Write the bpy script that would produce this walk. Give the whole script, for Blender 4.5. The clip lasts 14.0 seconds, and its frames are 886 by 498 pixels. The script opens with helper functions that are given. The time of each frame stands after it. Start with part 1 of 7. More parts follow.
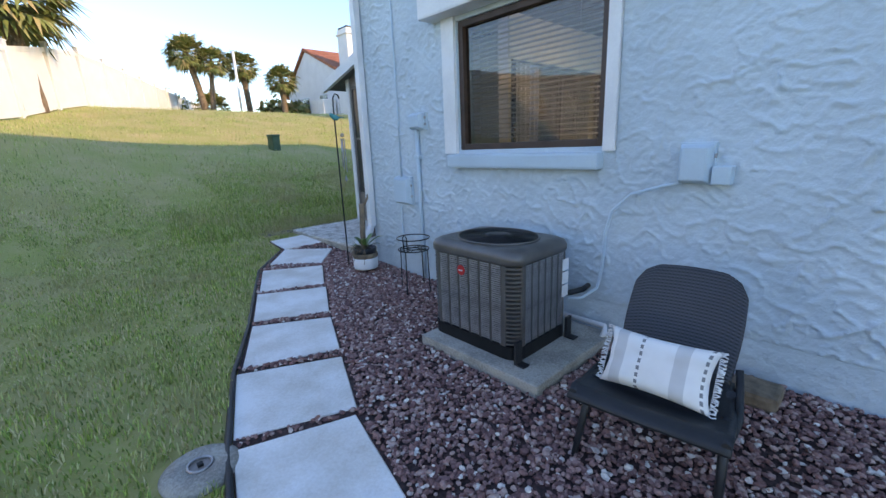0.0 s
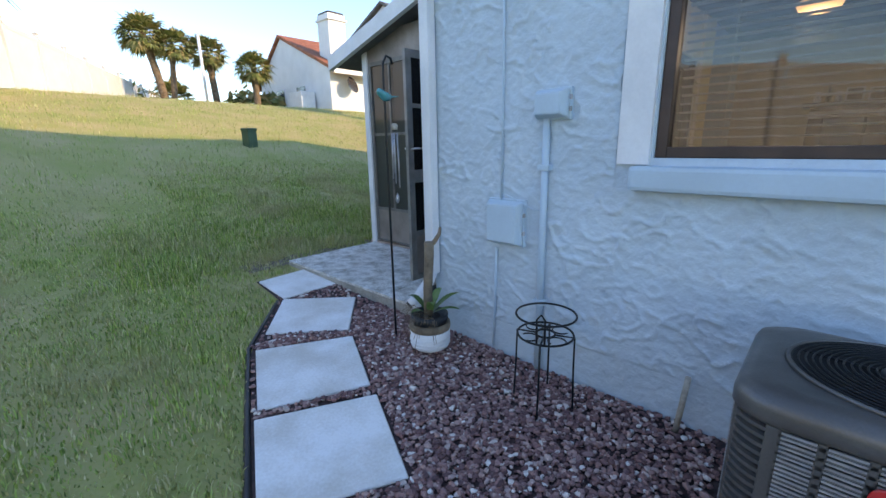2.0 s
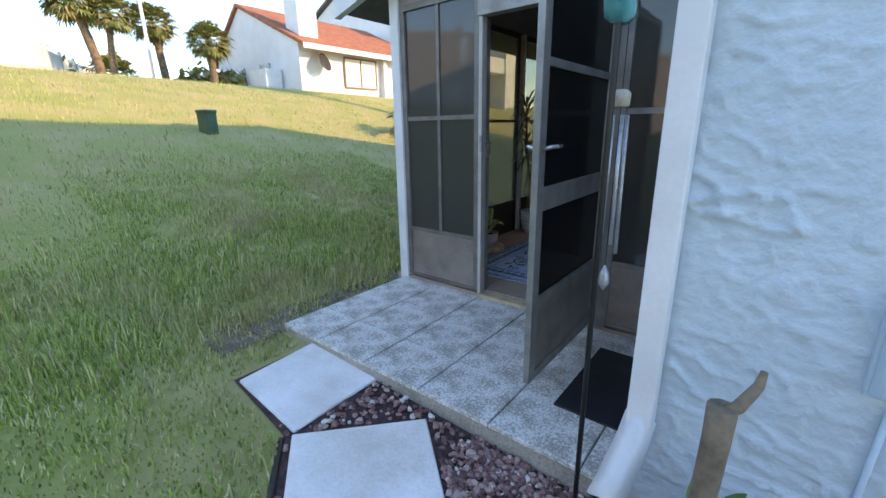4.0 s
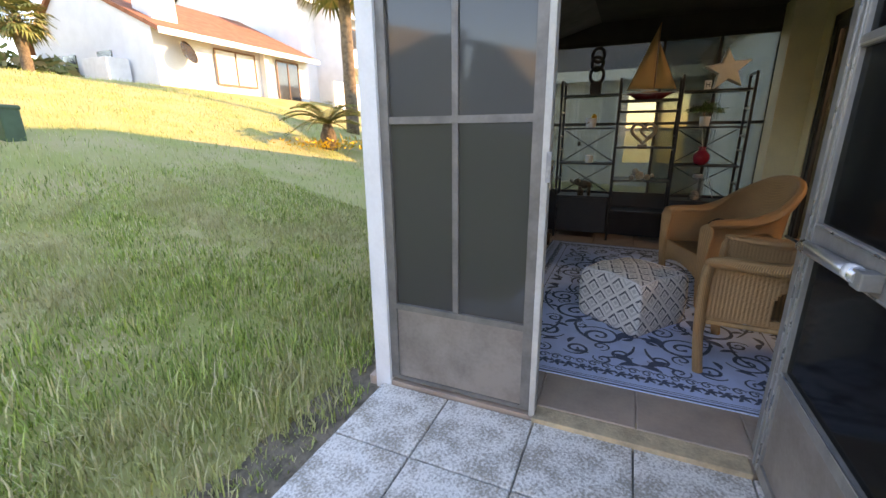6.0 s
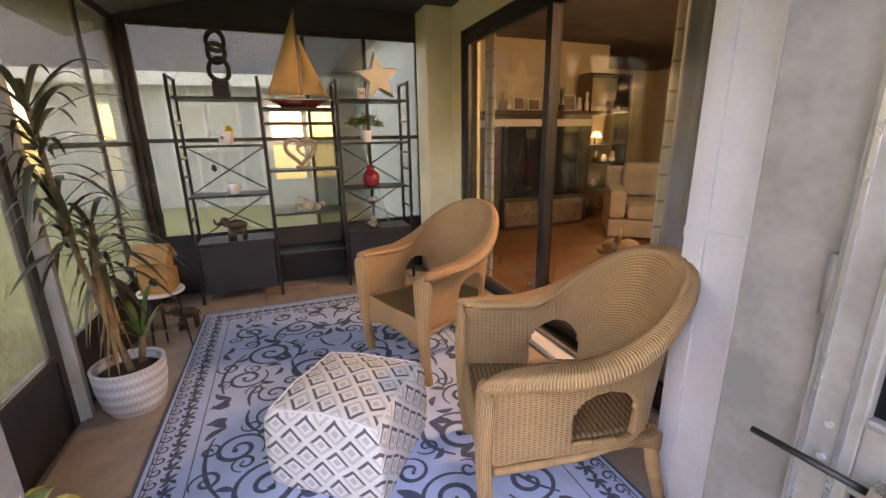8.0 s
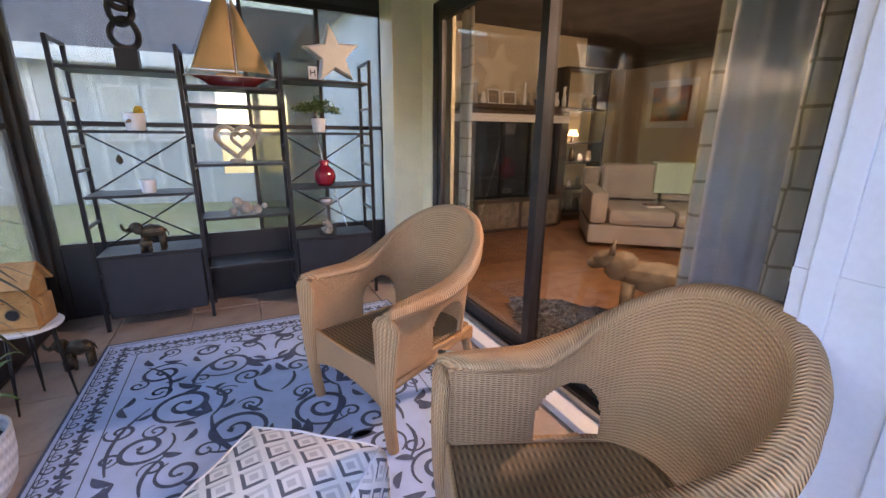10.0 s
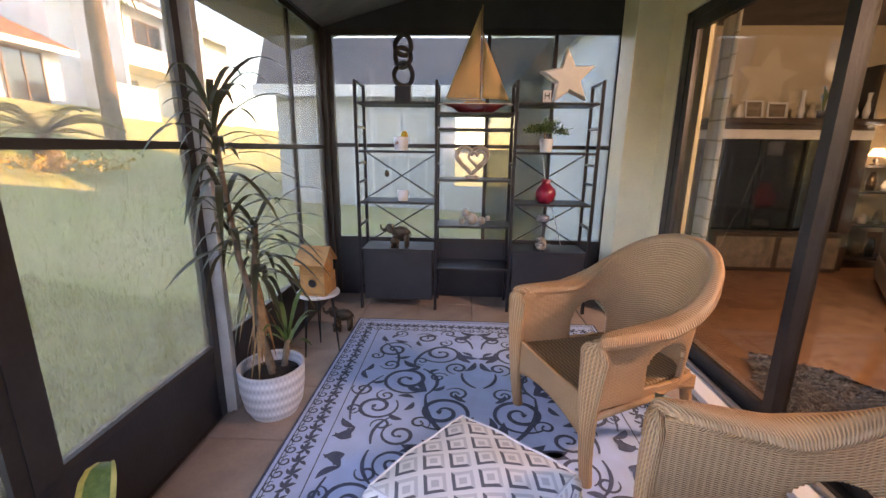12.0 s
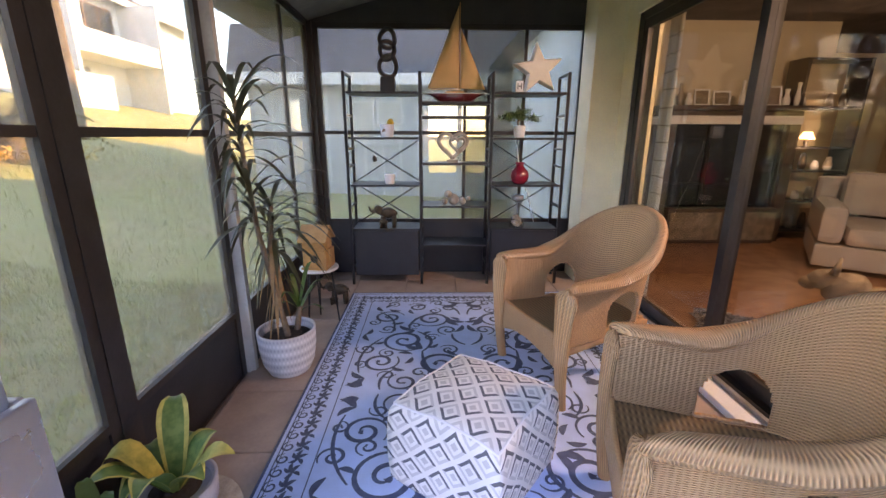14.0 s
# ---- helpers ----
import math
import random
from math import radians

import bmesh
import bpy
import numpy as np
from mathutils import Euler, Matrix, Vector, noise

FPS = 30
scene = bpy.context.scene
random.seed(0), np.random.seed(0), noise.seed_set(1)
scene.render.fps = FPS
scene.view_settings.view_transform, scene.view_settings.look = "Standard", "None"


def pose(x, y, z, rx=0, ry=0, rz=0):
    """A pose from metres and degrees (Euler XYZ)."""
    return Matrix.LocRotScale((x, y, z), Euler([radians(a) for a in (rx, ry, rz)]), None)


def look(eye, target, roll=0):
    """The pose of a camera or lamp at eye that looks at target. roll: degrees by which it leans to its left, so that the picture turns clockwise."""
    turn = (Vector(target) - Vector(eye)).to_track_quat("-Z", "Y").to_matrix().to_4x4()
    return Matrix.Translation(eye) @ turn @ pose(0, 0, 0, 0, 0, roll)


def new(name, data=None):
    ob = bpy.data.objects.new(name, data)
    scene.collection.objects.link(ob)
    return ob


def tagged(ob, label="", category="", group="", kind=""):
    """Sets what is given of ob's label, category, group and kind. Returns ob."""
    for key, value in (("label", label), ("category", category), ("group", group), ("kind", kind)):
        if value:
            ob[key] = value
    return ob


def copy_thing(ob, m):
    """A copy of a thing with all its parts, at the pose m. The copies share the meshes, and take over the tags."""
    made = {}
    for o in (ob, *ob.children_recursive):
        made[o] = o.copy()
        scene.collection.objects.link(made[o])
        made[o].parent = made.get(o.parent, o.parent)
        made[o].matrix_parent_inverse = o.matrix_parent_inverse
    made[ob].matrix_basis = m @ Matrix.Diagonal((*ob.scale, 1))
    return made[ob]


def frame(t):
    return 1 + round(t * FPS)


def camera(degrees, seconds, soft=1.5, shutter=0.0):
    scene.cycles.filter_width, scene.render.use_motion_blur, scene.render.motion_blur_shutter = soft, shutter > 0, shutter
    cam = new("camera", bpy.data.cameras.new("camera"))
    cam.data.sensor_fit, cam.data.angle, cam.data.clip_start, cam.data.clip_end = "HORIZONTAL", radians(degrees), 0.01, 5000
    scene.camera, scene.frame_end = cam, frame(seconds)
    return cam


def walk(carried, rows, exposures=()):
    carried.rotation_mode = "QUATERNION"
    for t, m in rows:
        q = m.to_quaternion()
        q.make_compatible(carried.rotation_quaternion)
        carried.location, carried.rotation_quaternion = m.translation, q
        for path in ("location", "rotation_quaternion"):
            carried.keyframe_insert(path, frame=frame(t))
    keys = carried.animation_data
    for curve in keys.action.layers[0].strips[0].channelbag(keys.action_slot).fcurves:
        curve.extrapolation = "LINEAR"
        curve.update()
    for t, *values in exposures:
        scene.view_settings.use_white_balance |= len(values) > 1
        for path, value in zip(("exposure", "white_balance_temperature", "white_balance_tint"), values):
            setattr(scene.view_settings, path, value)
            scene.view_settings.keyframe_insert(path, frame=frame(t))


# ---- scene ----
cam = camera(93.7, 14.0)
PATH = [
    (0, (-0.02, 0.004, 1.373), (1.292, 1.433, 0.886), -2.4),
    (0.5, (0.113, 0.504, 1.374), (1.432, 1.923, 0.877), -2.4),
    (1, (0.213, 1.027, 1.367), (1.565, 2.415, 0.872), -1.9),
    (1.5, (0.378, 1.534, 1.364), (1.762, 2.89, 0.869), -1.5),
    (2, (0.545, 2.031, 1.404), (1.955, 3.362, 0.913), -1.1),
    (2.5, (0.743, 2.55, 1.414), (2.168, 3.857, 0.905), -1.1),
    (3, (0.93, 3.052, 1.393), (2.383, 4.328, 0.881), -0.7),
    (3.2, (1.02, 3.235, 1.408), (2.477, 4.501, 0.883), -0.7),
    (5.3, (1.713, 4.836, 1.472), (3.345, 5.847, 0.91), -0.6),
    (5.5, (1.825, 4.996, 1.447), (3.486, 5.961, 0.891), -0.4),
    (6, (2.165, 5.304, 1.484), (3.926, 6.079, 0.936), -0.6),
    (6.5, (2.612, 5.47, 1.48), (4.506, 5.839, 0.953), -1.7),
    (7, (2.984, 5.531, 1.518), (4.916, 5.415, 1.013), -2.1),
    (7.5, (3.33, 5.458, 1.533), (5.189, 4.915, 1.032), -2.4),
    (10, (4.144, 5.181, 1.5), (5.877, 4.338, 0.965), 0.6),
    (10.5, (4.189, 5.165, 1.492), (6.029, 4.58, 0.968), 1.0),
    (11, (4.182, 5.201, 1.503), (6.087, 4.867, 0.995), 1.2),
    (11.5, (4.138, 5.251, 1.512), (6.074, 5.149, 1.022), 0.9),
    (12, (4.108, 5.245, 1.521), (6.05, 5.335, 1.05), 0.7),
    (12.5, (4.071, 5.302, 1.532), (6.011, 5.431, 1.063), 0.8),
    (13, (3.993, 5.378, 1.523), (5.934, 5.458, 1.049), 0.8),
    (13.5, (3.878, 5.4, 1.494), (5.82, 5.416, 1.018), 0.6),
    (14, (3.773, 5.355, 1.511), (5.703, 5.307, 0.986), 0.2),
]
EXPOSURES = [(0, 1.82, 8500, 21), (3.2, 1.95, 8700, 19), (5.3, 2.85, 10900, 24), (6.5, 3.1, 13500, 34), (7.5, 4.4, 16000, 42), (10, 4.8, 8500, 41), (12.5, 4.75, 9900, 45), (14, 4.7, 9500, 43)]
walk(cam, [(t, look(eye, target, roll)) for t, eye, target, roll in PATH], EXPOSURES)


# ---- world, sun, lamps ----
SUN_AZ, SUN_EL = (0.52, -0.85), 21.0
world = bpy.data.worlds.new("sky")
scene.world = world
world.use_nodes = True
wn = world.node_tree.nodes
sky = wn.new("ShaderNodeTexSky")
sky.sky_type, sky.sun_disc = "NISHITA", False
sky.sun_elevation = radians(SUN_EL)
sky.sun_rotation = math.atan2(SUN_AZ[0], SUN_AZ[1])
sky.dust_density, sky.ozone_density, sky.altitude = 0.0, 6.0, 800
sky.air_density = 1.2
world.node_tree.links.new(sky.outputs[0], wn["Background"].inputs[0])
wn["Background"].inputs[1].default_value = 0.15
sun = new("sun", bpy.data.lights.new("sun", "SUN"))
sun.data.energy, sun.data.angle, sun.data.color = 1.5, radians(0.5), (1.0, 0.84, 0.6)
_h = math.hypot(*SUN_AZ)
sun.matrix_world = look((0, 0, 0), (-SUN_AZ[0] / _h, -SUN_AZ[1] / _h, -math.tan(radians(SUN_EL))))


# ---- small modelling helpers ----
def box(bm, x0, x1, y0, y1, z0, z1, bevel=0.0):
    m = Matrix.LocRotScale(((x0 + x1) / 2, (y0 + y1) / 2, (z0 + z1) / 2), None, (x1 - x0, y1 - y0, z1 - z0))
    r = bmesh.ops.create_cube(bm, size=1, matrix=m)
    if bevel:
        edges = list({e for v in r["verts"] for e in v.link_edges})
        bmesh.ops.bevel(bm, geom=edges, offset=bevel, segments=2, affect="EDGES", profile=0.6)
    return bm


def boxm(bm, m, sx, sy, sz, bevel=0.0):
    r = bmesh.ops.create_cube(bm, size=1, matrix=m @ Matrix.Diagonal((sx, sy, sz, 1)))
    if bevel:
        edges = list({e for v in r["verts"] for e in v.link_edges})
        bmesh.ops.bevel(bm, geom=edges, offset=bevel, segments=2, affect="EDGES", profile=0.6)
    return bm


def tube(bm, pts, r, seg=8, closed=False, caps=True):
    """A round bar along points; r is a number or one a point."""
    pts = [Vector(p) for p in pts]
    n = len(pts)
    rs = [r] * n if isinstance(r, (int, float)) else list(r)
    rings, side = [], None
    for i, p in enumerate(pts):
        a = pts[(i - 1) % n] if (i or closed) else p
        b = pts[(i + 1) % n] if (i < n - 1 or closed) else p
        d = (b - a).normalized() if (b - a).length > 1e-9 else Vector((0, 0, 1))
        if side is None or abs(side.dot(d)) > 0.98:
            side = d.cross(Vector((0, 0, 1)) if abs(d.z) < 0.9 else Vector((1, 0, 0)))
        side = (side - d * side.dot(d)).normalized()
        up = d.cross(side)
        rings.append([bm.verts.new(p + (side * math.cos(k * math.tau / seg) + up * math.sin(k * math.tau / seg)) * rs[i]) for k in range(seg)])
    for i in range(n if closed else n - 1):
        a, b = rings[i], rings[(i + 1) % n]
        for k in range(seg):
            f = bm.faces.new((a[k], a[(k + 1) % seg], b[(k + 1) % seg], b[k]))
            f.smooth = True
    if caps and not closed:
        bm.faces.new(rings[0][::-1])
        bm.faces.new(rings[-1])
    return bm


def lathe(bm, profile, centre=(0, 0, 0), seg=32, smooth=True):
    """A turned body from (radius, height) rows, bottom to top."""
    c = Vector(centre)
    rings = [[bm.verts.new(c + Vector((max(r, 1e-4) * math.cos(k * math.tau / seg), max(r, 1e-4) * math.sin(k * math.tau / seg), z))) for k in range(seg)] for r, z in profile]
    for a, b in zip(rings, rings[1:]):
        for k in range(seg):
            f = bm.faces.new((a[k], a[(k + 1) % seg], b[(k + 1) % seg], b[k]))
            f.smooth = smooth
    bm.faces.new(rings[0][::-1])
    bm.faces.new(rings[-1])
    return bm


def grid(bm, nu, nv, fn, smooth=True):
    """A sheet of (nu+1) x (nv+1) points fn(u, v), u and v in 0..1."""
    vs = [[bm.verts.new(fn(i / nu, j / nv)) for j in range(nv + 1)] for i in range(nu + 1)]
    for i in range(nu):
        for j in range(nv):
            f = bm.faces.new((vs[i][j], vs[i + 1][j], vs[i + 1][j + 1], vs[i][j + 1]))
            f.smooth = smooth
    return vs


def thicken(bm, t):
    bmesh.ops.recalc_face_normals(bm, faces=bm.faces[:])
    bmesh.ops.solidify(bm, geom=bm.faces[:], thickness=t)
    return bm


def prism(bm, outline, z0, z1):
    """An upright body over a flat outline of (x, y)."""
    a = [bm.verts.new((x, y, z0)) for x, y in outline]
    b = [bm.verts.new((x, y, z1)) for x, y in outline]
    n = len(a)
    for i in range(n):
        bm.faces.new((a[i], a[(i + 1) % n], b[(i + 1) % n], b[i]))
    bm.faces.new(a[::-1])
    bm.faces.new(b)
    bmesh.ops.recalc_face_normals(bm, faces=bm.faces[:])
    return bm


def mesh(name, bm, material):
    me = bpy.data.meshes.new(name)
    bm.to_mesh(me)
    bm.free()
    for m in material if isinstance(material, (list, tuple)) else [material]:
        me.materials.append(m)
    return me


def part(name, bm, material, parent=None, label=""):
    ob = new(name, mesh(name, bm, material))
    ob.parent = parent
    return tagged(ob, label)


def thing(name, label, category, m=None, group=""):
    ob = new(name)
    ob.empty_display_size = 0.1
    ob.matrix_world = m or Matrix()
    return tagged(ob, label, category, group)


def structure(name, bm, material, label, category):
    return tagged(part(name, bm, material), label, category, kind="structure")


B = bmesh.new


# ---- materials ----
def mat(name, color, rough=0.6, metal=0.0, vary=0.25, scale=6.0, bump=0.1, bump_scale=60.0, second=None, spec=0.5, distance=0.01, coat=0.0, grain=0.35):
    """A painted or plain surface: colour drifting at a large and a fine scale, roughness and a fine relief."""
    m = bpy.data.materials.new(name)
    m.use_nodes = True
    nt = m.node_tree
    n, l = nt.nodes, nt.links
    p = n["Principled BSDF"]
    tc = n.new("ShaderNodeTexCoord")
    big, fine = n.new("ShaderNodeTexNoise"), n.new("ShaderNodeTexNoise")
    big.inputs["Scale"].default_value, big.inputs["Detail"].default_value = scale, 6
    fine.inputs["Scale"].default_value, fine.inputs["Detail"].default_value = bump_scale, 4
    mix = n.new("ShaderNodeMix")
    mix.data_type = "RGBA"
    c2 = second or tuple(c * (1 - vary) for c in color)
    mix.inputs["A"].default_value, mix.inputs["B"].default_value = (*color, 1), (*c2, 1)
    ad = n.new("ShaderNodeMath")
    ad.operation = "MULTIPLY_ADD"
    ad.inputs[1].default_value, ad.inputs[2].default_value = grain, -grain / 2
    rg = n.new("ShaderNodeMapRange")
    rg.inputs["From Min"].default_value, rg.inputs["From Max"].default_value = 0.35, 0.68
    sm = n.new("ShaderNodeMath")
    for a in (big, fine):
        l.new(tc.outputs["Object"], a.inputs["Vector"])
    l.new(fine.outputs["Fac"], ad.inputs[0])
    l.new(big.outputs["Fac"], sm.inputs[0])
    l.new(ad.outputs[0], sm.inputs[1])
    l.new(sm.outputs[0], rg.inputs["Value"])
    l.new(rg.outputs["Result"], mix.inputs["Factor"])
    l.new(mix.outputs["Result"], p.inputs["Base Color"])
    bp = n.new("ShaderNodeBump")
    bp.inputs["Strength"].default_value, bp.inputs["Distance"].default_value = bump, distance
    l.new(fine.outputs["Fac"], bp.inputs["Height"])
    l.new(bp.outputs["Normal"], p.inputs["Normal"])
    rr = n.new("ShaderNodeMapRange")
    rr.inputs["To Min"].default_value, rr.inputs["To Max"].default_value = max(rough - 0.1, 0.02), min(rough + 0.12, 1)
    l.new(big.outputs["Fac"], rr.inputs["Value"])
    l.new(rr.outputs["Result"], p.inputs["Roughness"])
    p.inputs["Metallic"].default_value = metal
    p.inputs["Specular IOR Level"].default_value = spec
    p.inputs["Coat Weight"].default_value = coat
    return m


def glass(name, tint, haze=0.0, haze_color=(0.5, 0.5, 0.5), rough=0.02, gloss=1.0):
    """A thin pane: it lets light straight through, hazes a little and mirrors at a slant."""
    m = bpy.data.materials.new(name)
    m.use_nodes = True
    n, l = m.node_tree.nodes, m.node_tree.links
    n.remove(n["Principled BSDF"])
    out = n["Material Output"]
    tr, gl, df = n.new("ShaderNodeBsdfTransparent"), n.new("ShaderNodeBsdfGlossy"), n.new("ShaderNodeBsdfTranslucent")
    d2 = n.new("ShaderNodeBsdfDiffuse")
    tr.inputs[0].default_value, df.inputs[0].default_value = (*tint, 1), (*haze_color, 1)
    d2.inputs[0].default_value = (*haze_color, 1)
    gl.inputs["Roughness"].default_value = rough
    fr = n.new("ShaderNodeLayerWeight")
    pw, sc = n.new("ShaderNodeMath"), n.new("ShaderNodeMath")
    pw.operation, sc.operation = "POWER", "MULTIPLY_ADD"
    pw.inputs[1].default_value, sc.inputs[1].default_value, sc.inputs[2].default_value = 5.0, 0.9, 0.035
    l.new(fr.outputs["Facing"], pw.inputs[0]), l.new(pw.outputs[0], sc.inputs[0])
    k = n.new("ShaderNodeMath")
    k.operation, k.use_clamp = "MULTIPLY", True
    k.inputs[1].default_value = gloss
    l.new(sc.outputs[0], k.inputs[0])
    a, b, c = n.new("ShaderNodeMixShader"), n.new("ShaderNodeMixShader"), n.new("ShaderNodeMixShader")
    c.inputs[0].default_value = 0.5
    l.new(df.outputs[0], c.inputs[1]), l.new(d2.outputs[0], c.inputs[2])
    a.inputs[0].default_value = haze
    l.new(tr.outputs[0], a.inputs[1]), l.new(c.outputs[0], a.inputs[2])
    l.new(k.outputs[0], b.inputs[0]), l.new(a.outputs[0], b.inputs[1]), l.new(gl.outputs[0], b.inputs[2])
    l.new(b.outputs[0], out.inputs["Surface"])
    return m


def glow(name, color, strength):
    m = bpy.data.materials.new(name)
    m.use_nodes = True
    p = m.node_tree.nodes["Principled BSDF"]
    p.inputs["Base Color"].default_value = (*color, 1)
    p.inputs["Emission Color"].default_value, p.inputs["Emission Strength"].default_value = (*color, 1), strength
    return m


M_STUCCO = mat("blue_stucco", (0.52, 0.63, 0.70), 0.75, vary=0.12, scale=2.0, bump=0.7, bump_scale=16, distance=0.025)
M_BLUE = mat("blue_paint", (0.48, 0.62, 0.71), 0.6, vary=0.1, scale=3)
M_WHITE = mat("white_paint", (0.78, 0.79, 0.8), 0.5, vary=0.12, scale=4)
M_CREAM = mat("cream_paint", (0.95, 0.84, 0.56), 0.5, vary=0.1, scale=4)
M_BRONZE = mat("bronze_frame", (0.045, 0.038, 0.033), 0.4, 0.3, vary=0.3, scale=8)
M_ALU = mat("grey_aluminium", (0.31, 0.30, 0.285), 0.45, 0.35, vary=0.3, scale=9)
M_KICK = mat("bronze_kickplate", (0.34, 0.29, 0.26), 0.5, 0.4, vary=0.3, scale=5)
M_GREYFRAME = mat("weathered_grey_frame", (0.22, 0.205, 0.19), 0.5, 0.3, vary=0.3, scale=8)
M_JAMB = mat("worn_white_jamb", (0.56, 0.54, 0.50), 0.55, vary=0.25, scale=6)
M_BLACKP = mat("black_panel", (0.02, 0.02, 0.022), 0.45, vary=0.3, scale=5)
M_SCREEN = glass("dark_screen", (0.14, 0.14, 0.14), 0.55, (0.19, 0.19, 0.18), 0.06, 1.6)
M_VINYL = glass("clear_vinyl", (0.54, 0.53, 0.46), 0.10, (0.8, 0.77, 0.66), 0.06, 1.0)
M_GLASS = glass("door_glass", (0.82, 0.80, 0.74), 0.0, rough=0.01, gloss=1.4)
M_MESH = glass("door_mesh", (0.10, 0.10, 0.10), 0.25, (0.05, 0.05, 0.05), 0.08, 0.6)
M_WINDOW = glass("window_glass", (0.72, 0.72, 0.70), 0.0, rough=0.015, gloss=1.7)
M_GRASS_SOIL = mat("lawn_soil", (0.29, 0.30, 0.08), 0.95, second=(0.42, 0.34, 0.15), scale=1.2, bump=0.6, bump_scale=40)
M_GRAVEL = mat("gravel_bed", (0.09, 0.045, 0.042), 0.9, second=(0.03, 0.02, 0.02), scale=30, bump=0.8, bump_scale=50)
M_PAVER = mat("pale_paver", (0.87, 0.85, 0.82), 0.8, second=(0.66, 0.61, 0.54), scale=3.2, bump=0.3, bump_scale=60, grain=0.3)
M_PATIO = mat("patio_concrete", (0.76, 0.74, 0.69), 0.85, second=(0.36, 0.33, 0.28), scale=8, bump=0.7, bump_scale=95, grain=1.1)
M_CONC = mat("concrete", (0.42, 0.39, 0.34), 0.85, vary=0.4, scale=5, bump=0.5, bump_scale=80, grain=0.8)
M_TILE = mat("porch_tile", (0.46, 0.34, 0.27), 0.5, second=(0.36, 0.265, 0.215), scale=5)
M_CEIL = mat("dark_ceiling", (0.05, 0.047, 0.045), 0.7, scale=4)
M_ROOF = mat("red_roof", (0.42, 0.14, 0.07), 0.85, vary=0.35, scale=3, bump=0.3, bump_scale=10)
M_GREYROOF = mat("grey_roof", (0.17, 0.16, 0.16), 0.9, vary=0.3, scale=3, bump=0.3, bump_scale=12)
M_RUG = mat("rug", (0.57, 0.72, 0.97), 0.9, vary=0.1, scale=12, bump=0.2, bump_scale=300)
M_WICKER = mat("wicker", (0.42, 0.22, 0.09), 0.5, vary=0.3, scale=8)
M_BLACK = mat("black_metal", (0.015, 0.015, 0.016), 0.4, 0.3, scale=12)


# ---- ground ----
def smooth(a, b, x):
    t = min(max((x - a) / (b - a), 0), 1)
    return t * t * (3 - 2 * t)


def ground_z(x, y):
    """The height of the soil: level along the house, a bank rising behind the porch."""
    z = 0.035 * min(max(0, y - 3.0), 9) - 0.015
    t = min(max((y - 7.5 + 0.12 * (2 - x)) / 13.0, 0), 1)
    z += 2.95 * (t * 0.55 + 0.45 * t * t * (3 - 2 * t))
    d = (x + 0.6) * 0.908 - (y - 16) * 0.418
    z += 1.1 * (1 - smooth(-0.5, 5.0, d)) * (1 - smooth(9, 17, y)) * smooth(-6, 4, y)
    return z


bm = B()
xs = sorted([-900, -300, -120, -70, -45] + [-30 + 1.0 * i for i in range(91)] + [80, 120, 300, 900])
ys = sorted([-900, -300, -120, -60, -30, -20] + [-12 + 0.75 * i for i in range(60)] + [36, 42, 50, 65, 90, 150, 300, 900])
vs = [[bm.verts.new((x, y, ground_z(x, y))) for y in ys] for x in xs]
for i in range(len(xs) - 1):
    for j in range(len(ys) - 1):
        bm.faces.new((vs[i][j], vs[i + 1][j], vs[i + 1][j + 1], vs[i][j + 1])).smooth = True
structure("ground", bm, M_GRASS_SOIL, "patchy green lawn rising to a bank", "lawn")


# ---- house ----
WX, WY, DY = 2.69, 4.13, 3.72      # outer face of the side wall, its corner, the plane of the sliding door
FX, LY, EX, FZ = 3.90, 6.46, 7.80, 0.185   # porch front, porch side, porch end, porch floor

bm = B()
w0, w1, h0, h1 = 1.35, 2.68, 1.32, 2.36
box(bm, WX, WX + 0.2, -14, w0, -0.3, 2.95)
box(bm, WX, WX + 0.2, w1, WY, -0.3, 2.95)
box(bm, WX, WX + 0.2, w0, w1, -0.3, h0)
box(bm, WX, WX + 0.2, w0, w1, h1, 2.95)
structure("wall_west", bm, M_STUCCO, "pale blue house wall in rough trowelled stucco", "wall")
bm = B()
box(bm, WX + 0.2, 4.58, WY - 0.2, WY, -0.3, 3.25)
box(bm, 4.38, 4.58, DY - 0.1, WY - 0.2, -0.3, 3.25)
structure("wall_corner", bm, M_WHITE, "white painted siding wall beside the sliding door", "wall")
bm = B()
box(bm, 4.58, 4.64, DY - 0.1, DY + 0.06, -0.3, 2.42)
box(bm, 4.58, 7.27, DY - 0.12, DY + 0.06, 2.42, 3.3)
box(bm, 7.27, EX, DY - 0.15, DY + 0.05, -0.3, 3.3)
structure("wall_door_header", bm, M_CREAM, "cream painted wall around the sliding door", "wall")
bm = B()
box(bm, 7.46, EX - 0.04, DY + 0.05, 4.02, FZ, 3.1)
structure("wall_pilaster", bm, M_CREAM, "cream painted corner pilaster", "wall")

